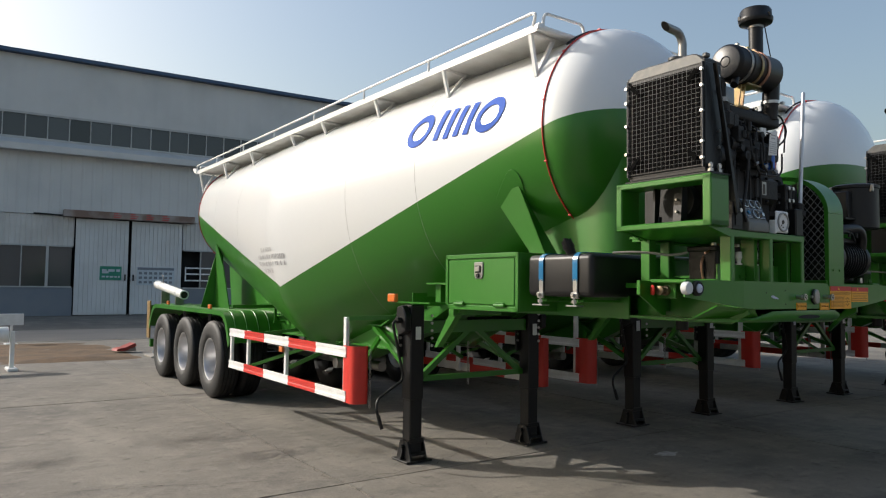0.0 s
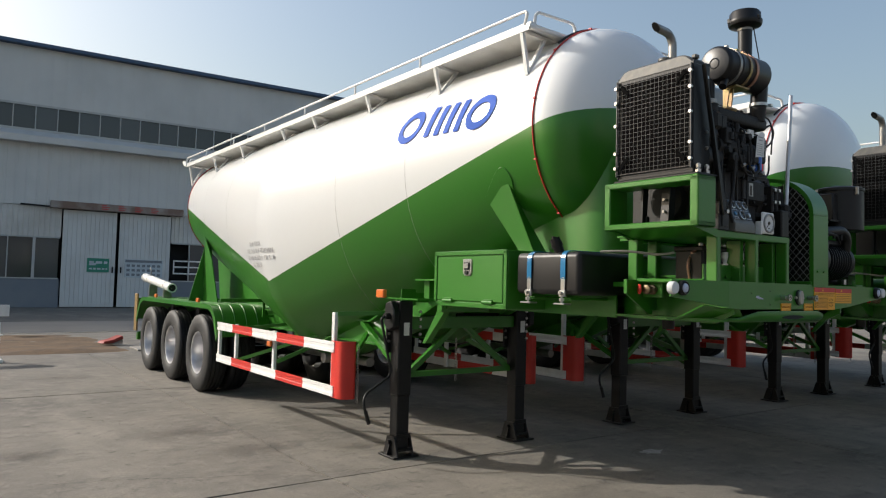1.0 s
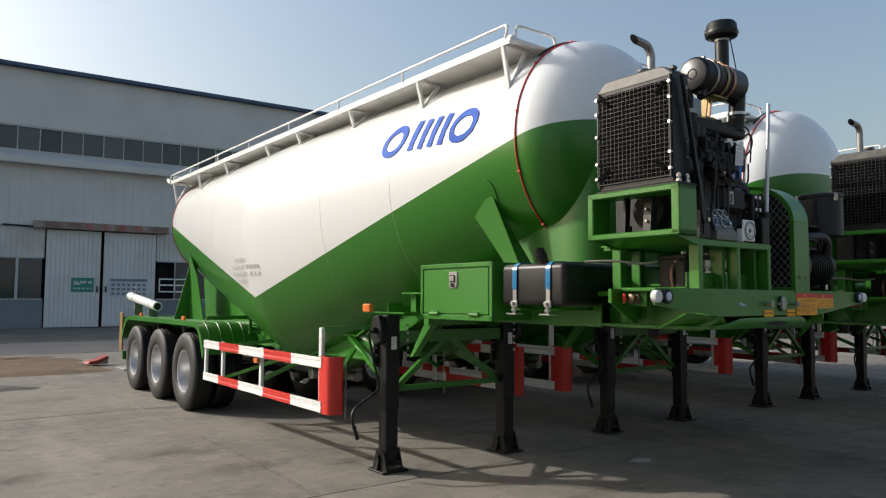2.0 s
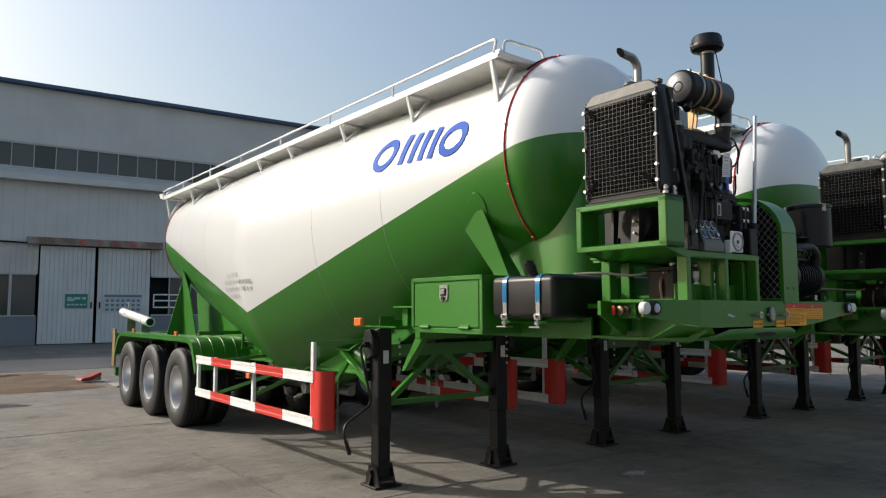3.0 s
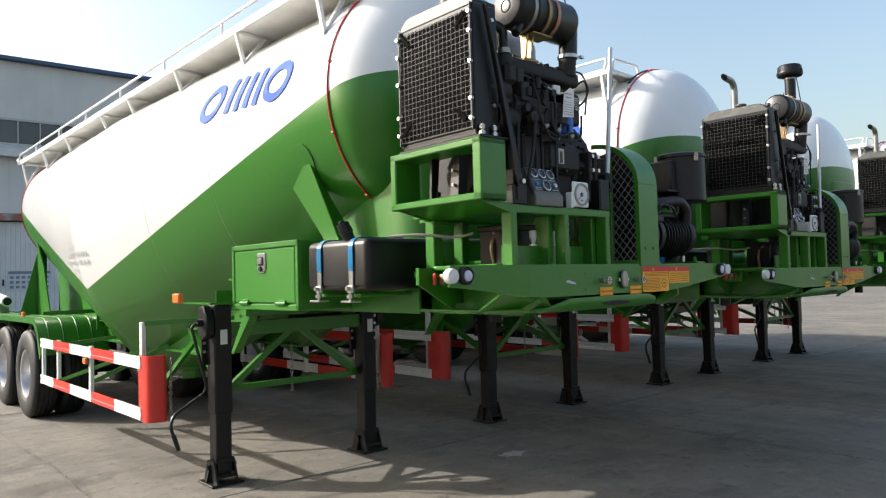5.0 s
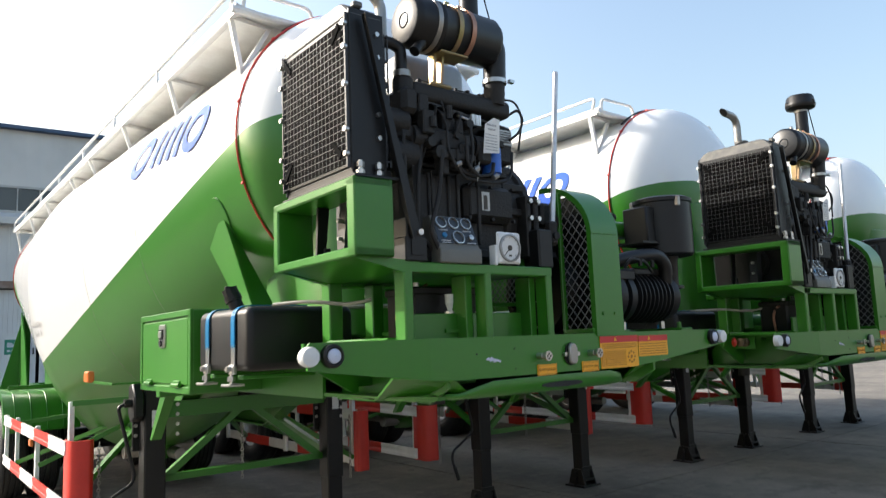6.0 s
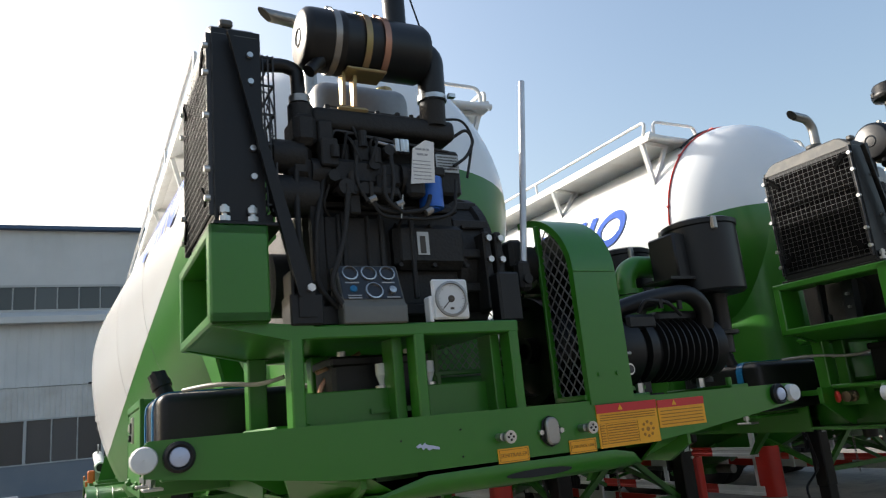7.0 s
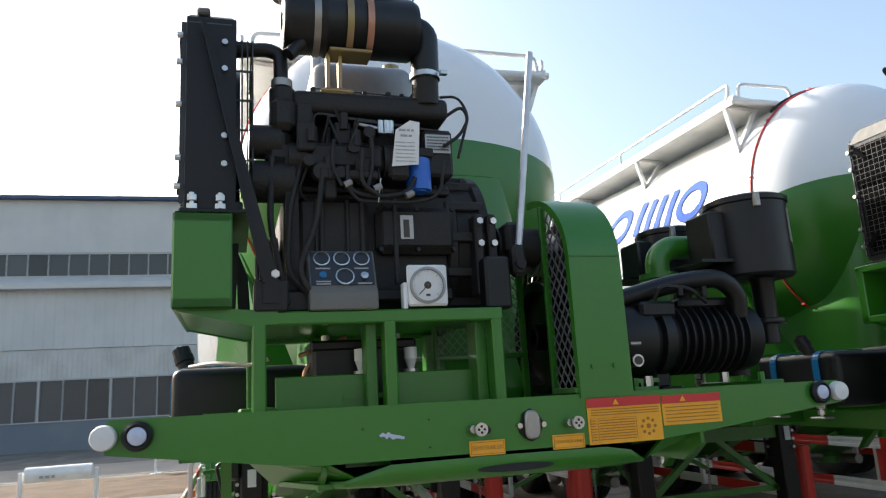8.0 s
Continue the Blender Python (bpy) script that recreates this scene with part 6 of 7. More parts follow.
    for i in range(26):
        x, z = -0.66 + 0.27 * rnd.random(), 2.38 + 0.24 * rnd.random()
        y = 0.055 + 0.06 * rnd.random()
        bm = bmesh.new()
        k = i % 4
        if k == 0:
            h = rnd.uniform(0.03, 0.08)
            cyl(bm, (x, y, z - h / 2), (x, y, z + h / 2), rnd.uniform(0.009, 0.018), n=10)
        elif k == 1:
            cyl(bm, (x, y + 0.05, z), (x, y - 0.01, z), rnd.uniform(0.012, 0.024), n=8)
        elif k == 2:
            w, h = rnd.uniform(0.012, 0.03), rnd.uniform(0.02, 0.06)
            box(bm, (x - w, y, z - h), (x + w, y + 0.05, z + h), 0.005)
        else:
            tube(bm, [(x, y + 0.03, z + 0.06), (x, y, z + 0.04), (x + rnd.uniform(-0.05, 0.05), y, z - 0.05), (x + rnd.uniform(-0.05, 0.05), y + 0.05, z - 0.08)], 0.005, 6, rad=0.03)
        part("pump_fitting", bm, ENGINE, pump)
    for x in (-0.335, -0.445, -0.575):
        bm = bmesh.new()
        box(bm, (x - 0.008, 0.12, 2.07), (x + 0.008, 0.135, 2.36), 0.003)
        part("casting_rib", bm, ENGINE, eng)
    # hoses and wires
    for pts, r in (([(-0.64, 0.10, 2.46), (-0.68, 0.08, 2.30), (-0.69, 0.08, 2.10), (-0.62, 0.08, 2.03)], 0.009), ([(-0.50, 0.05, 2.44), (-0.50, 0.05, 2.36), (-0.42, 0.06, 2.34), (-0.30, 0.07, 2.36), (-0.27, 0.09, 2.42)], 0.008),
                   ([(-0.50, 0.05, 2.37), (-0.47, 0.05, 2.325), (-0.30, 0.06, 2.325), (-0.19, 0.07, 2.35), (-0.17, 0.08, 2.48)], 0.006), ([(-0.14, 0.13, 2.66), (-0.08, 0.12, 2.70), (-0.06, 0.11, 2.65), (-0.10, 0.10, 2.58), (-0.16, 0.10, 2.54)], 0.006),
                   ([(-0.15, 0.15, 2.74), (-0.09, 0.13, 2.74), (-0.055, 0.12, 2.67), (-0.11, 0.10, 2.50)], 0.005), ([(-0.73, 0.10, 2.48), (-0.74, 0.08, 2.25), (-0.69, 0.06, 2.0)], 0.010), ([(-0.58, 0.05, 2.40), (-0.60, 0.05, 2.25), (-0.66, 0.04, 2.10), (-0.62, 0.04, 2.03)], 0.009),
                   ([(-0.45, 0.05, 2.50), (-0.46, 0.04, 2.38), (-0.40, 0.04, 2.34)], 0.007), ([(-0.54, 0.06, 2.53), (-0.55, 0.05, 2.44), (-0.52, 0.04, 2.37)], 0.006), ([(-0.42, 0.06, 2.56), (-0.415, 0.05, 2.45), (-0.44, 0.05, 2.36)], 0.007)):
        bm = bmesh.new()
        tube(bm, pts, r, 8, rad=0.06)
        part("hose", bm, ENGINE, eng, sharp=60)
    bm = bmesh.new()
    for x, z in ((-0.405, 2.365), (-0.50, 2.375), (-0.30, 2.345)):
        cyl(bm, (x - 0.012, 0.05, z), (x + 0.012, 0.05, z + 0.012), 0.012, n=8)
    tube(bm, [(-0.405, 0.045, 2.32), (-0.395, 0.04, 2.40)], 0.0020, 5)
    part("hose_clip", bm, PIPE, eng)
    # air cleaner with straps, bracket, intake stack and elbow
    ay, az = 0.12, 2.965
    bm = bmesh.new()
    m = Matrix.Translation((0, ay, az)) @ AXX
    revolve(bm, [(0.001, -0.690), (0.092, -0.690), (0.104, -0.678), (0.107, -0.66), (0.107, -0.565), (0.111, -0.56), (0.111, -0.55), (0.107, -0.545), (0.107, -0.26), (0.095, -0.238), (0.001, -0.232)], m, 40)
    ac = part("air_cleaner", bm, TANKBLACK, eng, "black drum air cleaner with metal straps", sharp=40)
    bm = bmesh.new()
    revolve(bm, [(0.001, -0.693), (0.088, -0.693), (0.093, -0.690)], m, 40)
    revolve(bm, [(0.026, -0.693), (0.029, -0.697), (0.034, -0.693)], m, 24)
    part("end_disc", bm, DISC, ac)
    for x, mat in ((-0.585, PIPE), (-0.478, ZINC), (-0.41, COPPER)):
        bm = bmesh.new()
        revolve(bm, [(0.1075, x - 0.011), (0.1115, x - 0.011), (0.1115, x + 0.011), (0.1075, x + 0.011)], m, 40, closed=True)
        box(bm, (x - 0.012, ay - 0.02, az + 0.11), (x + 0.012, ay, az + 0.13), 0.003)
        part("strap", bm, mat, ac)
    bm = bmesh.new()
    box(bm, (-0.545, ay - 0.05, 2.850), (-0.40, ay + 0.05, 2.862), 0.004)
    for x in (-0.55, -0.51):
        prism(bm, [(ay + 0.01, 2.73), (ay + 0.035, 2.73), (ay + 0.035, 2.86), (ay - 0.01, 2.86)], "x", x, x + 0.012)
    box(bm, (-0.57, ay - 0.01, 2.715), (-0.46, ay + 0.07, 2.735), 0.008)
    part("air_cleaner_bracket", bm, ZINC, eng, "yellow-plated air cleaner bracket")
    bm = bmesh.new()
    cyl(bm, (-0.635, ay - 0.03, 2.872), (-0.665, ay - 0.04, 2.835), 0.026, 0.018, n=12)
    cyl(bm, (-0.66, ay - 0.04, 2.84), (-0.678, ay - 0.045, 2.82), 0.022, n=12)
    part("dust_valve", bm, TANKBLACK, ac)
    bm = bmesh.new()
    tube(bm, [(-0.27, ay, az + 0.01), (-0.205, ay, az), (-0.205, ay + 0.01, 2.79)], 0.050, 16, rad=0.085)
    part("intake_elbow", bm, TANKBLACK, ac, sharp=60)
    bm = bmesh.new()
    tube(bm, [(-0.206, ay + 0.01, 2.80), (-0.205, ay + 0.02, 2.70)], 0.047, 16)
    part("manifold_neck", bm, ENGINE, ac, sharp=60)
    bm = bmesh.new()
    cyl(bm, (-0.206, ay + 0.01, 2.792), (-0.206, ay + 0.01, 2.81), 0.054, n=18)
    box(bm, (-0.165, ay - 0.05, 2.794), (-0.14, ay - 0.03, 2.808))
    part("hose_clip", bm, STEEL, ac)
    sx, sy = -0.315, 0.155
    bm = bmesh.new()
    cyl(bm, (sx, sy, 3.04), (sx, sy, 3.30), 0.042, n=20)
    stack = part("intake_pipe", bm, TANKBLACK, ac)
    bm = bmesh.new()
    m2 = Matrix.Translation((sx, sy, 0))
    revolve(bm, [(0.04, 3.27), (0.095, 3.285), (0.101, 3.30), (0.101, 3.315), (0.094, 3.325), (0.092, 3.36), (0.083, 3.373), (0.001, 3.379)], m2, 32)
    for i in range(3):
        a = 2.1 * i + 0.4
        box(bm, (sx + 0.097 * math.cos(a) - 0.01, sy + 0.097 * math.sin(a) - 0.01, 3.30), (sx + 0.097 * math.cos(a) + 0.01, sy + 0.097 * math.sin(a) + 0.01, 3.33), 0.003)
    part("rain_cap", bm, TANKBLACK, stack, sharp=40)
    bm = bmesh.new()
    tube(bm, [(sx + 0.03, sy - 0.04, 3.27), (sx + 0.075, sy - 0.05, 3.08)], 0.0035, 6)
    part("rubber_tie", bm, TANKBLACK, stack)
    bm = bmesh.new()
    cyl(bm, (sx, sy, 3.255), (sx, sy, 3.268), 0.045, n=18)
    part("clamp", bm, PIPE, stack)
    # exhaust
    bm = bmesh.new()
    path = rounded([(-0.53, 0.53, 2.75), (-0.53, 0.53, 3.235), (-0.57, 0.53, 3.285), (-0.70, 0.53, 3.295)], 0.12, 8)
    tube(bm, path, 0.027, 16)
    for v in bm.verts:
        if v.co.x < -0.69:
            v.co.x += (v.co.z - 3.295) * -1.1
    ex = part("exhaust_pipe", bm, PIPE, eng, "bent bare steel exhaust pipe", sharp=60)
    bm = bmesh.new()
    bm.faces.new([bm.verts.new((-0.7025 - 1.1 * 0.023 * math.sin(a), 0.53 + 0.023 * math.cos(a), 3.295 + 0.023 * math.sin(a))) for a in [2 * math.pi * k / 16 for k in range(16)]])
    part("mouth", bm, DARK, ex)
    # tall lever
    bm = bmesh.new()
    tube(bm, [(0.088, 0.11, 2.17), (0.208, 0.142, 2.938)], 0.0125, 12)
    part("lever_rod", bm, RIM, eng, "tall pale lever rod", sharp=60)
    bm = bmesh.new()
    box(bm, (0.06, 0.09, 2.09), (0.11, 0.14, 2.20), 0.012)
    cyl(bm, (0.085, 0.08, 2.13), (0.085, 0.2, 2.13), 0.018, n=12)
    part("lever_base", bm, ENGINE, eng)


def build_instruments(tr):
    bm = bmesh.new()
    prism(bm, [(0.02, 1.977), (0.02, 2.03), (0.035, 2.045), (0.085, 2.17), (0.14, 2.17), (0.14, 1.977)], "x", -0.628, -0.42, 0.004)
    panel = part("gauge_panel", bm, PANELGREY, tr, "sloping gauge panel with five dials")
    tilt = Matrix.Translation((-0.524, 0.0605, 2.1075)) @ Matrix.Rotation(-math.atan2(0.05, 0.125), 4, "X")
    bm = bmesh.new()
    box(bm, (-0.097, -0.003, -0.058), (0.097, 0.001, 0.062))
    part("dark_plate", bm, DIAL, panel, at=tilt)
    for i, (x, z, r) in enumerate(((-0.062, 0.035, 0.026), (0.0, 0.035, 0.026), (0.062, 0.035, 0.026), (0.006, -0.03, 0.029))):
        bm = bmesh.new()
        t = Matrix.Translation((x, -0.003, z)) @ Matrix.Rotation(radians(90), 4, "X")
        revolve(bm, [(r, 0), (r, 0.006), (r * 0.86, 0.007), (r * 0.84, 0.002), (r * 0.84, -0.001)], t, 28)
        dial = part("dial", bm, STEEL, panel, "round dial with a bright ring", at=tilt)
        bm = bmesh.new()
        box(bm, (x - 0.001, -0.0055, z), (x + 0.001, -0.0045, z + r * 0.6), rot=(0, -50 + i * 20, 0))
        for j in range(9):
            a = radians(-130 + j * 32)
            p = V(x + math.sin(a) * r * 0.7, -0.005, z + math.cos(a) * r * 0.7)
            box(bm, p - V(0.0012, 0.0005, 0.0012), p + V(0.0012, 0.0005, 0.0012))
        part("scale", bm, LENS, dial)
    bm = bmesh.new()
    t = Matrix.Translation((0.066, -0.003, -0.03)) @ Matrix.Rotation(radians(90), 4, "X")
    revolve(bm, [(0.012, 0), (0.012, 0.012), (0.001, 0.014)], t, 16)
    part("key_switch", bm, STEEL, panel, at=tilt)
    bm = bmesh.new()
    t = Matrix.Translation((-0.06, -0.003, -0.022)) @ Matrix.Rotation(radians(90), 4, "X")
    revolve(bm, [(0.012, 0), (0.011, 0.004), (0.001, 0.005)], t, 16)
    part("sign_button", bm, STRAP, panel, at=tilt)
    bm = bmesh.new()
    for z, x in ((-0.046, -0.06), (-0.055, -0.06), (-0.053, 0.066), (0.001, -0.06), (0.001, 0.06)):
        box(bm, (x - 0.022, -0.0042, z - 0.0022), (x + 0.022, -0.003, z + 0.0022))
    part("print", bm, GREYINK, panel, at=tilt)
    # tachometer
    bm = bmesh.new()
    box(bm, (-0.326, 0.03, 1.985), (-0.195, 0.045, 2.116), 0.008)
    box(bm, (-0.34, 0.03, 1.977), (-0.326, 0.07, 2.06), 0.003)
    tach = part("rev_counter", bm, RAILWHITE, tr, "square white rev counter")
    bm = bmesh.new()
    t = Matrix.Translation((-0.261, 0.03, 2.05)) @ Matrix.Rotation(radians(90), 4, "X")
    revolve(bm, [(0.058, 0), (0.058, 0.008), (0.051, 0.010), (0.049, 0.003)], t, 36)
    part("ring", bm, GREYCAST, tach)
    bm = bmesh.new()
    revolve(bm, [(0.050, 0.003), (0.001, 0.003)], t, 36)
    part("face", bm, LENS, tach)
    bm = bmesh.new()
    revolve(bm, [(0.012, 0.003), (0.011, 0.006), (0.001, 0.007)], t, 16)
    for j in range(25):
        a = radians(-135 + j * 270 / 24)
        l = 0.044 if j % 4 else 0.040
        p, q = V(math.sin(a) * 0.047, 0, math.cos(a) * 0.047), V(math.sin(a) * l, 0, math.cos(a) * l)
        o = V(-0.261, 0.0262, 2.05)
        tube(bm, [o + p, o + q], 0.0008, 4)
    tube(bm, [(-0.261, 0.025, 2.05), (-0.291, 0.025, 2.02)], 0.0016, 4)
    box(bm, (-0.268, 0.0255, 2.015), (-0.254, 0.0265, 2.022))
    part("pointer", bm, INK, tach)
    # battery and grease cups under the stand
    bm = bmesh.new()
    box(bm, (-0.60, 0.25, 1.68), (-0.26, 0.45, 1.89), 0.012)
    box(bm, (-0.607, 0.244, 1.87), (-0.253, 0.456, 1.905), 0.008)
    bat = part("battery", bm, BLACK, tr, "black battery under the engine stand")
    bm = bmesh.new()
    for x in (-0.55, -0.31):
        cyl(bm, (x, 0.30, 1.905), (x, 0.30, 1.925), 0.015, n=10)
    part("terminal", bm, STEEL, bat)
    for x in (-0.45, -0.285):
        bm = bmesh.new()
        revolve(bm, [(0.001, 1.80), (0.010, 1.80), (0.02, 1.83), (0.022, 1.832), (0.022, 1.87), (0.001, 1.872)], Matrix.Translation((x, 0.20, 0)), 14)
        part("oil_cup", bm, LENS, tr, "small clear oil cup")
        bm = bmesh.new()
        revolve(bm, [(0.001, 1.77), (0.012, 1.77), (0.012, 1.79), (0.025, 1.79), (0.025, 1.80), (0.001, 1.80)], Matrix.Translation((x, 0.20, 0)), 10)
        part("oil_cup_base", bm, STEEL, tr)
    bm = bmesh.new()
    tube(bm, [(-1.0, 0.7, 1.86), (-0.916, 0.55, 1.865), (-0.80, 0.45, 1.845), (-0.76, 0.38, 1.85), (-0.73, 0.36, 1.86)], 0.0075, 8, rad=0.08)
    part("pale_hose", bm, CREAM, tr)
    bm = bmesh.new()
    tube(bm, [(-0.64, 0.30, 1.86), (-0.52, 0.30, 1.90), (-0.48, 0.32, 1.92)], 0.008, 6, rad=0.05)
    tube(bm, [(-0.60, 0.34, 1.70), (-0.63, 0.34, 1.80), (-0.56, 0.34, 1.88)], 0.009, 6, rad=0.05)
    part("red_cable", bm, COPPER, tr)


def build_compressor(tr):
    # belt guard
    hood = [(0.0, 1.676), (0.0, 2.14)] + [(0.31 - 0.31 * math.cos(a), 2.14 + 0.26 * math.sin(a)) for a in [math.pi / 2 * i / 12 for i in range(1, 13)]]
    under = [(0.012, 1.676), (0.012, 2.14)] + [(0.31 - 0.298 * math.cos(a), 2.14 + 0.248 * math.sin(a)) for a in [math.pi / 2 * i / 12 for i in range(1, 13)]]
    bm = bmesh.new()
    prism(bm, hood + under[::-1], "x", 0.222, 0.405)
    guard = part("belt_guard", bm, GREEN, tr, "curved green belt guard with mesh sides", sharp=40)
    lip = [(0.026, 1.676), (0.026, 2.14)] + [(0.31 - 0.284 * math.cos(a), 2.14 + 0.234 * math.sin(a)) for a in [math.pi / 2 * i / 12 for i in range(1, 13)]]
    for x in (0.219, 0.405):
        bm = bmesh.new()
        prism(bm, hood + lip[::-1], "x", x, x + 0.004)
        part("edge_strip", bm, GREEN, guard)
        bm = bmesh.new()
        box(bm, (x - 0.012, 0.176, 1.69), (x + 0.012, 0.194, 2.355), 0.003)
        part("edge_strip", bm, GREEN, guard)
        bm = bmesh.new()
        box(bm, (x - 0.012, 0.012, 1.69), (x + 0.006, 0.18, 1.71), 0.003)
        part("edge_strip", bm, GREEN, guard)
    bm = bmesh.new()
    box(bm, (0.222, -0.003, 2.137), (0.405, 0.001, 2.143), 0.001)
    part("weld_line", bm, GREEN, guard)
    for x in (0.27, 0.35):
        bm = bmesh.new()
        cyl(bm, (x, 0.0, 1.775), (x, -0.006, 1.775), 0.008, n=8)
        part("bolt", bm, GREEN, guard)

    def inside(y, z):
        if z < 1.70 or y < 0.012 or y > 0.182:
            return False
        return z < 2.14 or ((y - 0.31) / 0.298) ** 2 + ((z - 2.14) / 0.248) ** 2 < 1

    bm = bmesh.new()
    lattice(bm, inside, 0.0, 0.19, 1.69, 2.40, 0.046, 1.15, 0.0028, lambda y, z: (0.224, y, z))
    tagged(part("mesh_side", bm, MESHGREY, guard), kind="stuff")
    bm = bmesh.new()
    lattice(bm, lambda y, z: z < 2.14 or (y < 0.31 and ((y - 0.31) / 0.298) ** 2 + ((z - 2.14) / 0.248) ** 2 < 1) or (y >= 0.31 and z < 2.38 - (y - 0.31) * 0.8), 0.02, 0.62, 1.69, 2.40, 0.046, 1.15, 0.0028, lambda y, z: (0.403, y, z))
    part("mesh_side", bm, MESHGREY, guard)
    # flat black plate added at the far side to darken the view through the mesh
    bm = bmesh.new()
    prism(bm, [(0.02, 1.68), (0.02, 2.13), (0.09, 2.29), (0.19, 2.36), (0.31, 2.37), (0.55, 2.33), (0.70, 2.15), (0.70, 1.68)], "x", 0.384, 0.396)
    part("gear_case", bm, TANKBLACK, tr)
    # upright mesh panel between the engine and the pulleys
    bm = bmesh.new()
    lattice(bm, lambda x, z: True, -0.12, 0.225, 1.85, 2.25, 0.032, 1.15, 0.0026, lambda x, z: (x, 0.462, z))
    part("mesh_panel", bm, MESHGREY, guard)
    for a, b in (((-0.13, 1.835), (0.235, 1.853)), ((-0.13, 2.247), (0.235, 2.265)), ((-0.135, 1.835), (-0.118, 2.265)), ((0.218, 1.80), (0.24, 2.265)), ((-0.13, 1.676), (-0.11, 1.84)), ((0.218, 1.676), (0.24, 1.81))):
        bm = bmesh.new()
        box(bm, (a[0], 0.452, a[1]), (b[0], 0.476, b[1]), 0.003)
        part("mesh_frame", bm, GREEN, guard)
    # pulleys and belts inside the guard
    for x, y, z, r in ((0.31, 0.415, 1.905, 0.215), (0.31, 0.40, 2.22, 0.085)):
        bm = bmesh.new()
        m = Matrix.Translation((x, y, z)) @ AXX
        revolve(bm, [(0.03, -0.06), (0.05, -0.06), (0.055, -0.02), (r * 0.80, -0.015), (r * 0.84, -0.05), (r - 0.004, -0.05), (r, -0.045), (r - 0.012, -0.03), (r, -0.018), (r - 0.012, -0.006), (r, 0.006), (r - 0.012, 0.018), (r, 0.032), (r, 0.048), (0.03, 0.05)], m, 44)
        part("pulley", bm, PULLEY if r > 0.1 else PIPE, tr, "black belt pulley" if r > 0.1 else "bare steel belt pulley", sharp=40)
    bm = bmesh.new()
    for i in range(4):
        x = 0.28 + i * 0.02
        for s in (-1, 1):
            tube(bm, [(x, 0.415 + s * 0.21, 1.905), (x, 0.40 + s * 0.083, 2.22)], 0.007, 6)
    part("drive_belt", bm, RUBBER, tr)
    # air compressor drum with cooling ribs
    bm = bmesh.new()
    m = Matrix.Translation((0, 0.245, 1.868)) @ AXX
    pr = [(0.03, 0.42), (0.128, 0.42), (0.137, 0.435), (0.137, 0.60), (0.112, 0.61), (0.112, 0.63), (0.136, 0.635), (0.136, 0.675), (0.112, 0.68)]
    for i in range(9):
        a = 0.71 + i * 0.034
        pr += [(0.112, a), (0.134, a + 0.004), (0.134, a + 0.010), (0.112, a + 0.014)]
    pr += [(0.122, 1.03), (0.122, 1.06), (0.085, 1.08), (0.001, 1.08)]
    revolve(bm, pr, m, 44)
    comp = part("compressor", bm, BLACK, tr, "black ribbed air compressor", sharp=35)
    bm = bmesh.new()
    box(bm, (0.62, 0.20, 1.69), (0.69, 0.33, 1.80), 0.01)
    box(bm, (0.615, 0.15, 1.676), (0.70, 0.36, 1.695), 0.005)
    part("flange", bm, BLACK, comp)
    bm = bmesh.new()
    box(bm, (0.74, 0.17, 1.975), (0.98, 0.32, 2.015), 0.01)
    part("top_plate", bm, BLACK, comp)
    for x in (0.46, 0.98):
        bm = bmesh.new()
        box(bm, (x, 0.08, 1.676), (x + 0.1, 0.44, 1.70), 0.004)
        cyl(bm, (x + 0.025, 0.11, 1.69), (x + 0.025, 0.11, 1.73), 0.012, n=8)
        part("mount", bm, GREEN, comp)
    for x in (0.53, 0.84):
        bm = bmesh.new()
        cyl(bm, (x, 0.10, 1.70), (x, 0.10, 1.735), 0.016, n=6)
        part("bolt", bm, STEEL, comp)
    bm = bmesh.new()
    cyl(bm, (0.503, 0.15, 1.79), (0.503, 0.104, 1.79), 0.022, n=16)
    part("sight_glass", bm, STEEL, comp)
    bm = bmesh.new()
    cyl(bm, (0.503, 0.106, 1.79), (0.503, 0.100, 1.79), 0.015, n=16)
    part("glass_eye", bm, DIAL, comp)
    bm = bmesh.new()
    box(bm, (0.478, 0.106, 1.842), (0.526, 0.116, 1.857), 0.005)
    part("name_tab", bm, PIPE, comp)
    # pipework and fittings round the compressor
    for x, y, z0, z1, r in ((0.62, 0.33, 1.93, 2.06, 0.045), (0.90, 0.46, 1.90, 2.12, 0.035), (1.06, 0.30, 1.72, 1.92, 0.048)):
        bm = bmesh.new()
        revolve(bm, [(r, z0), (r, z0 + 0.02), (r * 0.75, z0 + 0.025), (r * 0.75, z1 - 0.03), (r * 1.5, z1 - 0.025), (r * 1.5, z1), (0.001, z1)], Matrix.Translation((x, y, 0)), 18)
        part("pipe_stub", bm, BLACK, comp, sharp=40)
    bm = bmesh.new()
    box(bm, (0.55, 0.13, 1.94), (0.70, 0.33, 2.0), 0.012)
    part("valve_block", bm, BLACK, comp)
    bm = bmesh.new()
    tube(bm, [(0.60, 0.12, 2.0), (0.62, 0.10, 2.05), (0.74, 0.10, 2.04), (0.82, 0.12, 1.99)], 0.008, 8, rad=0.03)
    part("thin_pipe", bm, BLACK, comp)
    for x, z in ((0.70, 2.035), (0.80, 2.03)):
        bm = bmesh.new()
        cyl(bm, (x, 0.10, z - 0.02), (x, 0.10, z + 0.015), 0.011, n=6)
        part("pipe_nut", bm, BLACK, comp)
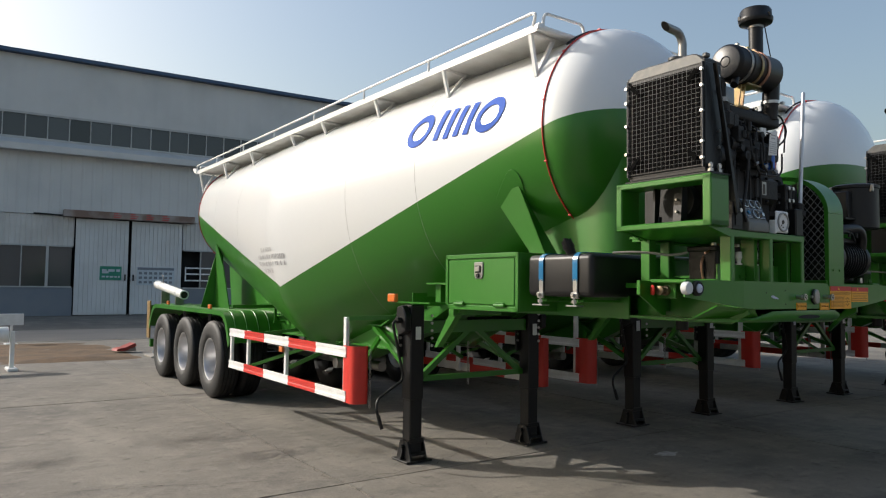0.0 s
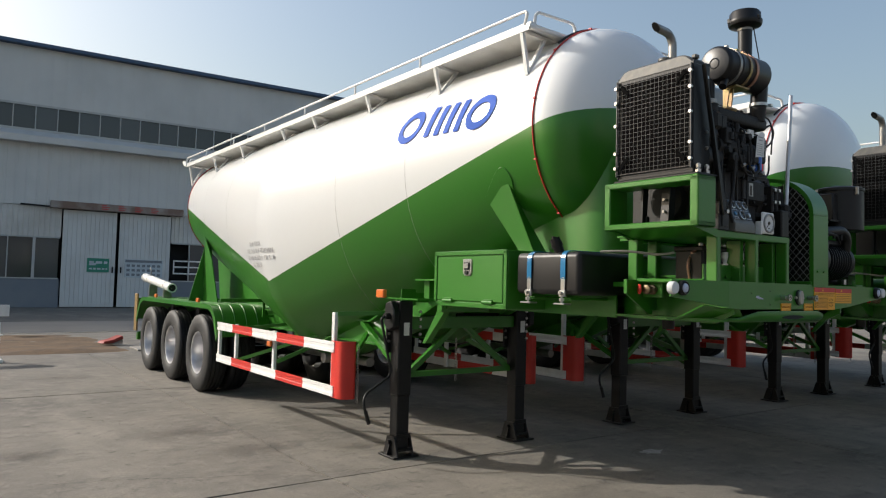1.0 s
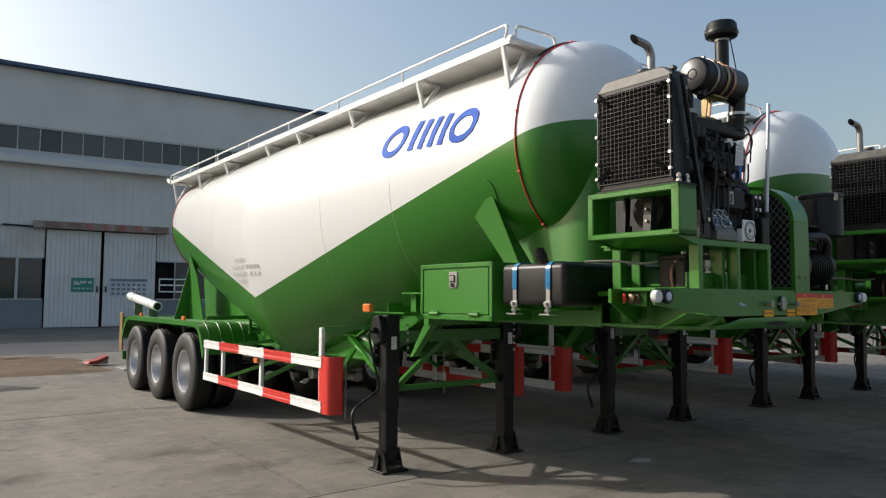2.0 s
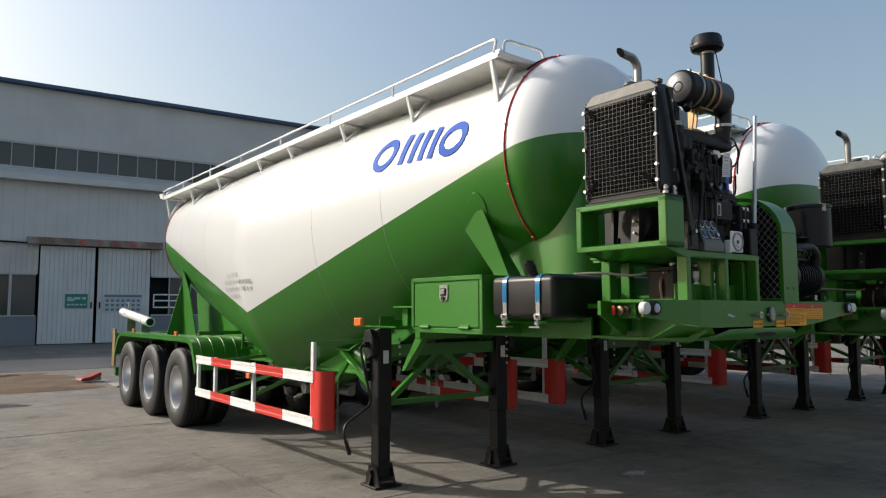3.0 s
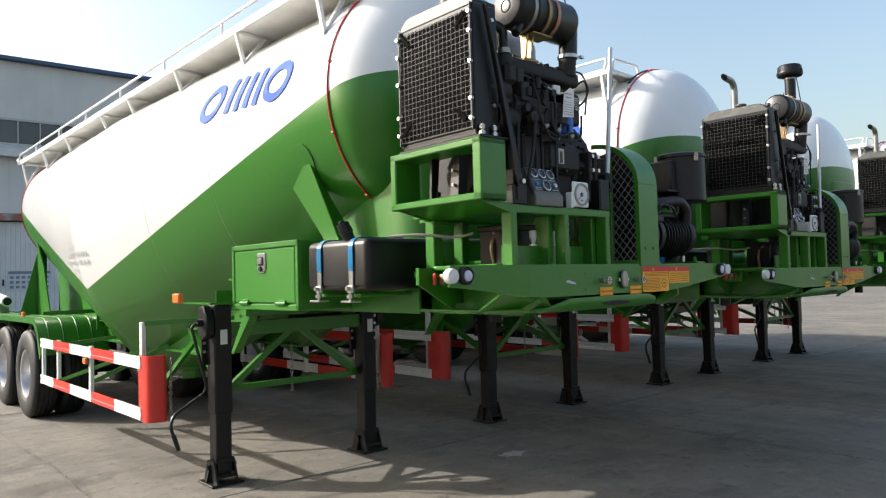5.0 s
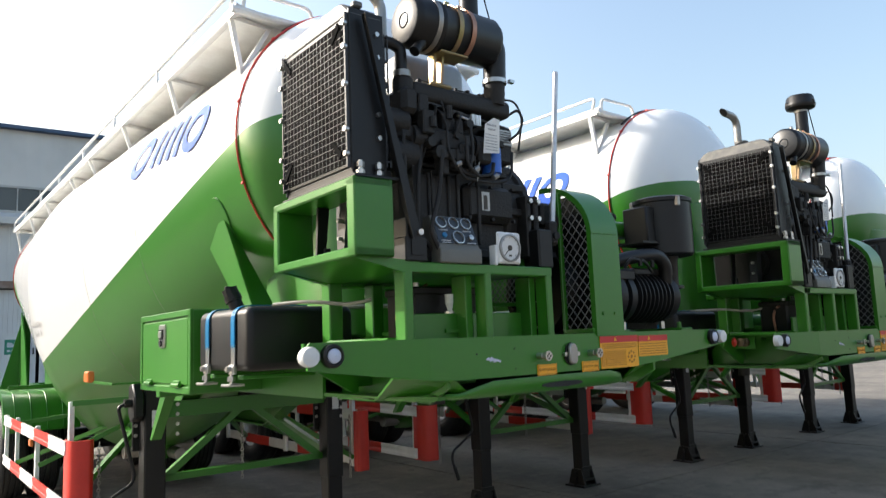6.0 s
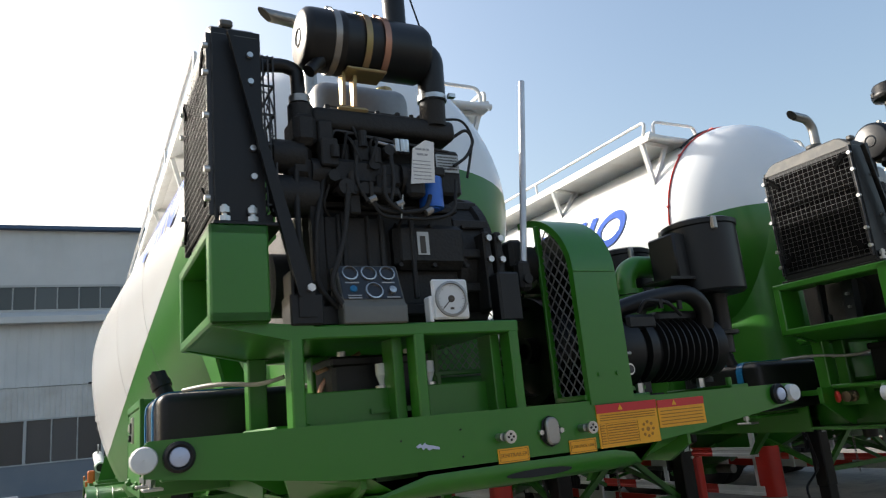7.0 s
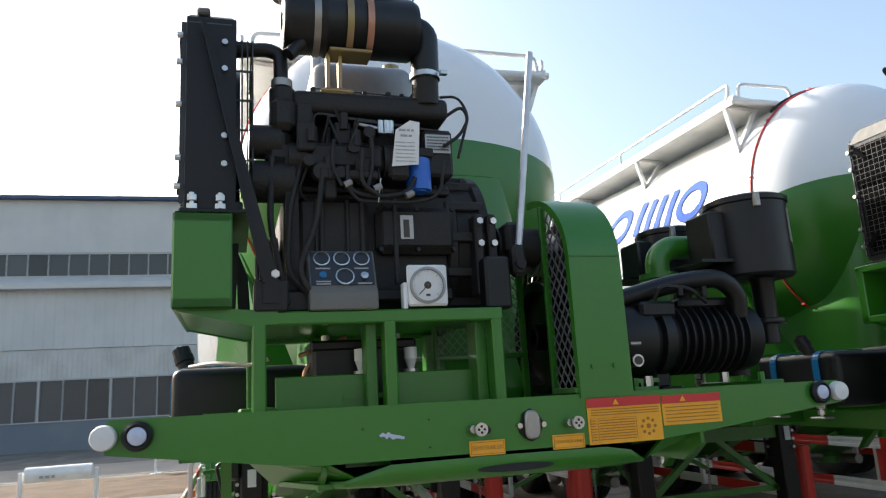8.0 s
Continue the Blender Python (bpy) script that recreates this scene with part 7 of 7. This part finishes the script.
    # air filters
    for i, (x, y, r, z0, z1) in enumerate(((1.185, 0.285, 0.158, 2.10, 2.43), (1.085, 0.70, 0.13, 2.10, 2.40))):
        bm = bmesh.new()
        m = Matrix.Translation((x, y, 0))
        revolve(bm, [(0.001, z0), (r - 0.01, z0), (r, z0 + 0.01), (r, z1 - 0.035), (r + 0.007, z1 - 0.03), (r + 0.007, z1 - 0.01), (r - 0.015, z1), (0.001, z1)], m, 40)
        revolve(bm, [(0.055, z0), (0.045, z0 - 0.02), (0.042, z0 - 0.16), (0.07, z0 - 0.165), (0.07, z0 - 0.18), (0.04, z0 - 0.185), (0.04, z0 - 0.26)], Matrix.Translation((x + 0.035, y, 0)), 24)
        box(bm, (x - r - 0.06, y - 0.05, z0 + 0.06), (x - r + 0.06, y + 0.11, z1 - 0.06), 0.008)
        box(bm, (x - r - 0.13, y - 0.07, z0 + 0.06), (x - r + 0.05, y + 0.12, z0 + 0.072))
        f = part("air_filter", bm, TANKBLACK, comp, "black can-shaped air filter", sharp=40)
        bm = bmesh.new()
        for a in (0.3, 2.4, 4.3):
            p = V(x + (r + 0.005) * math.cos(a), y + (r + 0.005) * math.sin(a), z1 - 0.035)
            box(bm, p - V(0.012, 0.012, 0.03), p + V(0.012, 0.012, 0.025), 0.004)
        part("clip", bm, PIPE, f)
        bm = bmesh.new()
        for j in range(8):
            t0, t1 = -1.05 + j * 0.045, -1.05 + (j + 1) * 0.045
            v = [bm.verts.new((x + (r + 0.0015) * math.cos(t), y + (r + 0.0015) * math.sin(t), z)) for t, z in ((t0, z0 + 0.13), (t1, z0 + 0.13), (t1, z1 - 0.06), (t0, z1 - 0.06))]
            bm.faces.new(v)
        part("sticker", bm, CREAM, f)
    bm = bmesh.new()
    tube(bm, [(0.42, 0.24, 1.99), (0.72, 0.16, 2.07), (0.90, 0.14, 2.085), (0.975, 0.14, 2.03), (0.985, 0.16, 1.94)], 0.035, 14, rad=0.08)
    part("air_pipe", bm, TANKBLACK, comp, sharp=60)
    bm = bmesh.new()
    tube(bm, [(0.85, 0.45, 1.98), (0.85, 0.45, 2.22), (0.91, 0.45, 2.265), (1.09, 0.45, 2.265)], 0.050, 16, rad=0.10)
    cyl(bm, (0.85, 0.45, 2.13), (0.85, 0.45, 2.152), 0.078, n=20)
    cyl(bm, (0.85, 0.45, 2.102), (0.85, 0.45, 2.125), 0.078, n=20)
    part("outlet_elbow", bm, GREEN, comp, "green painted pipe elbow", sharp=50)
    bm = bmesh.new()
    tube(bm, [(0.85, 0.45, 2.0), (0.85, 0.8, 1.80), (0.4, 1.4, 1.78), (0.0, 1.6, 1.78)], 0.05, 12, rad=0.15)
    part("outlet_pipe", bm, GREEN, comp, sharp=60)
    bm = bmesh.new()
    for x, y, z in ((0.62, 0.40, 1.97), (0.70, 0.34, 1.98), (0.88, 0.40, 1.97)):
        cyl(bm, (x, y, z), (x, y, z + 0.06), 0.02, n=10)
        cyl(bm, (x, y, z + 0.05), (x, y, z + 0.065), 0.03, n=6)
    part("valve", bm, ENGINE, comp)


NOSE = {"deck": (0, -0.03, -0.026), "side_channel": (0, -0.03, -0.026), "coupling_plate": (-0.03, -0.045, -0.028), "king_pin": (0, -0.03, -0.02), "gusset": (0, -0.08, -0.02),
        "lamp_arm": (0, -0.08, -0.025), "neck": (0, 0, -0.02)}


def tank_trailer():
    tr = tagged(new("tank_trailer"), "green and white bulk cement tank semi-trailer with a front engine", "trailer", "parked tank trailers")
    machine = Matrix.Translation((-0.045, -0.05, -0.028))
    for build, seat in ((build_tank, None), (build_walkway, None), (build_wheels, None), (build_fenders, None), (build_frame, None),
                        (build_bumper, Matrix.Translation((-0.03, 0, -0.028))),
                        (build_box_and_tank, Matrix.Translation((-0.032, 0.028, -0.016)) @ Matrix.Diagonal((1, 0.951, 1, 1))),
                        (build_legs, Matrix.Translation((-0.036, -0.105, 0)) @ Matrix.Diagonal((0.99, 1, 1, 1))), (build_guards, None),
                        (build_stand, machine), (build_radiator, machine), (build_engine, machine), (build_instruments, machine), (build_compressor, machine)):
        had = set(tr.children)
        build(tr)
        for ob in set(tr.children) - had:
            if seat:
                ob.matrix_basis = seat @ ob.matrix_basis
            elif ob.name.split(".")[0] in NOSE:
                dx, dy, dz = NOSE[ob.name.split(".")[0]]
                ob.matrix_basis = Matrix.Translation((dx, dy, dz)) @ ob.matrix_basis
    return tr



trailer = tank_trailer()
trailer.matrix_basis = Matrix.Translation((4.36, 2.35, 0))
TR2 = ((3.18, 0.07, -0.045), (6.64, 0.05, -0.045), (9.99, 0.05, -0.045))
for dx, dy, dip in TR2:
    # the noses of the others stand a little lower, turned about the middle axle
    axle = Matrix.Translation((0, 9.33, 0.545))
    nod = axle @ Matrix.Rotation(-dip / 9.0, 4, "X") @ axle.inverted()
    t = copy_thing(trailer, Matrix.Translation((4.36 + dx, 2.35 + dy, 0)) @ nod)
    for ob in t.children:
        if ob.name.split(".")[0] in ("landing_leg", "wheel", "axle"):
            ob.matrix_basis = nod.inverted() @ ob.matrix_basis


# ---- unseen wall added behind the camera to cut the sky light on shaded fronts ----
bm = bmesh.new()
box(bm, (-60, -30.4, -0.02), (70, -30.0, 11.0), 0.02)
tagged(part("wall_south", bm, PLINTH, None), "plain dark grey wall added out of view to cut sky light", "wall", "", "structure")


# ---- concrete slabs of the yard ----
def yard_slabs():
    """Cast slabs with dirty joints; the ground sheet lies just below them."""
    rnd = random.Random(12)
    W, L = 5.0, 5.48
    for j in range(-3, 2):
        for i in range(-5, 9):
            x0, y0 = 2.71 + i * W, 5.30 + j * L
            bm = bmesh.new()
            g = 0.007
            y1 = min(y0 + L, 16.5)
            v = [bm.verts.new((x, y, -0.10)) for x, y in ((x0 + g, y0 + g), (x0 + W - g, y0 + g), (x0 + W - g, y1 - g), (x0 + g, y1 - g))]
            n = 14
            ring = []
            cs = [q.co.copy() for q in v]
            for k in range(4):
                a, c = cs[k], cs[(k + 1) % 4]
                inw = V(-(c - a).y, (c - a).x, 0).normalized()
                for s in range(n):
                    p = a + (c - a) * s / n + inw * abs(rnd.gauss(0, 0.005))
                    ring.append(V(p.x, p.y, 0))
            top = [bm.verts.new((p.x, p.y, 0.0)) for p in ring]
            low = [bm.verts.new((p.x, p.y, -0.05)) for p in ring]
            bm.faces.new(top)
            for k in range(len(top)):
                bm.faces.new((low[k], low[(k + 1) % len(top)], top[(k + 1) % len(top)], top[k]))
            bmesh.ops.delete(bm, geom=v, context="VERTS")
            part("slab", bm, CONCRETE, ground, at=Matrix.Translation((0, 0, rnd.uniform(-0.004, 0.0))))


def crack(points, width, seed):
    """A thin, wandering dirt-filled crack in the slabs."""
    rnd = random.Random(seed)
    bm = bmesh.new()
    last = None
    line = []
    for a, c in zip(points, points[1:]):
        a, c = V(*a, 0), V(*c, 0)
        k = max(3, int((c - a).length / 0.07))
        side = V(-(c - a).y, (c - a).x, 0).normalized()
        for i in range(k):
            line.append((a + (c - a) * i / k + side * rnd.gauss(0, 0.018), side))
    for p, s in line:
        w = width * rnd.uniform(0.25, 1.2)
        q = (bm.verts.new((p.x + s.x * w, p.y + s.y * w, 0.0035)), bm.verts.new((p.x - s.x * w, p.y - s.y * w, 0.0035)))
        if last:
            bm.faces.new((last[0], q[0], q[1], last[1]))
        last = q
    part("crack", bm, CRACK, ground)


def patch(x, y, rx, ry, mat, name, seed):
    rnd = random.Random(seed)
    bm = bmesh.new()
    bm.faces.new([bm.verts.new((x + rx * rnd.uniform(0.55, 1.1) * math.cos(a), y + ry * rnd.uniform(0.55, 1.1) * math.sin(a), 0.004)) for a in [2 * math.pi * i / 22 for i in range(22)]])
    part(name, bm, mat, ground)


crack([(0.7, 6.25), (1.6, 5.95), (2.4, 5.62), (3.2, 5.35), (3.7, 5.45), (4.2, 5.75), (4.8, 5.9)], 0.0045, 3)
crack([(3.2, 5.35), (3.15, 5.0), (3.3, 4.75)], 0.0025, 4)
crack([(2.72, 8.1), (2.75, 7.2), (2.70, 6.2), (2.66, 5.4)], 0.0040, 5)
crack([(1.2, 9.0), (1.6, 8.7), (1.75, 8.3)], 0.0035, 6)
crack([(5.6, 4.6), (6.3, 4.9), (7.4, 4.5), (8.8, 4.7)], 0.0030, 7)
crack([(-1.5, 7.5), (-0.6, 7.9), (0.4, 7.8)], 0.0030, 8)
patch(5.84, 4.55, 0.17, 0.10, PALESTAIN, "pale_stain", 9)
patch(1.44, 6.02, 0.03, 0.012, JOINT, "dark_spot", 10)
patch(1.5, 8.9, 0.05, 0.02, JOINT, "dark_spot", 11)
patch(3.4, 12.0, 0.05, 0.03, JOINT, "dark_spot", 12)
patch(4.95, 4.35, 0.06, 0.05, JOINT, "dark_spot", 13)


def spall(x, y, rx, ry, n, seed):
    """A worn place where the skin of the concrete has flaked off in many small chips."""
    rnd = random.Random(seed)
    bm = bmesh.new()
    for _ in range(n):
        d, a = abs(rnd.gauss(0, 0.45)), rnd.uniform(0, 2 * math.pi)
        cx, cy = x + rx * d * math.cos(a), y + ry * d * math.sin(a)
        r = rnd.uniform(0.003, 0.011)
        k = rnd.randint(6, 9)
        turn = rnd.uniform(0, math.pi)
        z = 0.0022 + 0.0016 * rnd.random()
        bm.faces.new([bm.verts.new((cx + 1.7 * r * rnd.uniform(0.5, 1.1) * math.cos(turn + 2 * math.pi * q / k), cy + r * rnd.uniform(0.5, 1.1) * math.sin(turn + 2 * math.pi * q / k), z)) for q in range(k)])
    tagged(part("spalled_surface", bm, SPALL, ground), kind="stuff")


spall(2.58, 6.63, 0.75, 0.45, 1100, 51)
spall(2.18, 7.63, 0.9, 0.5, 900, 52)
spall(1.72, 12.6, 1.2, 0.8, 600, 53)
spall(0.76, 7.3, 0.5, 0.4, 350, 54)
spall(3.5, 6.2, 0.5, 0.35, 450, 55)
spall(6.3, 3.9, 0.7, 0.35, 500, 56)
spall(4.8, 4.1, 0.6, 0.3, 450, 57)
yard_slabs()
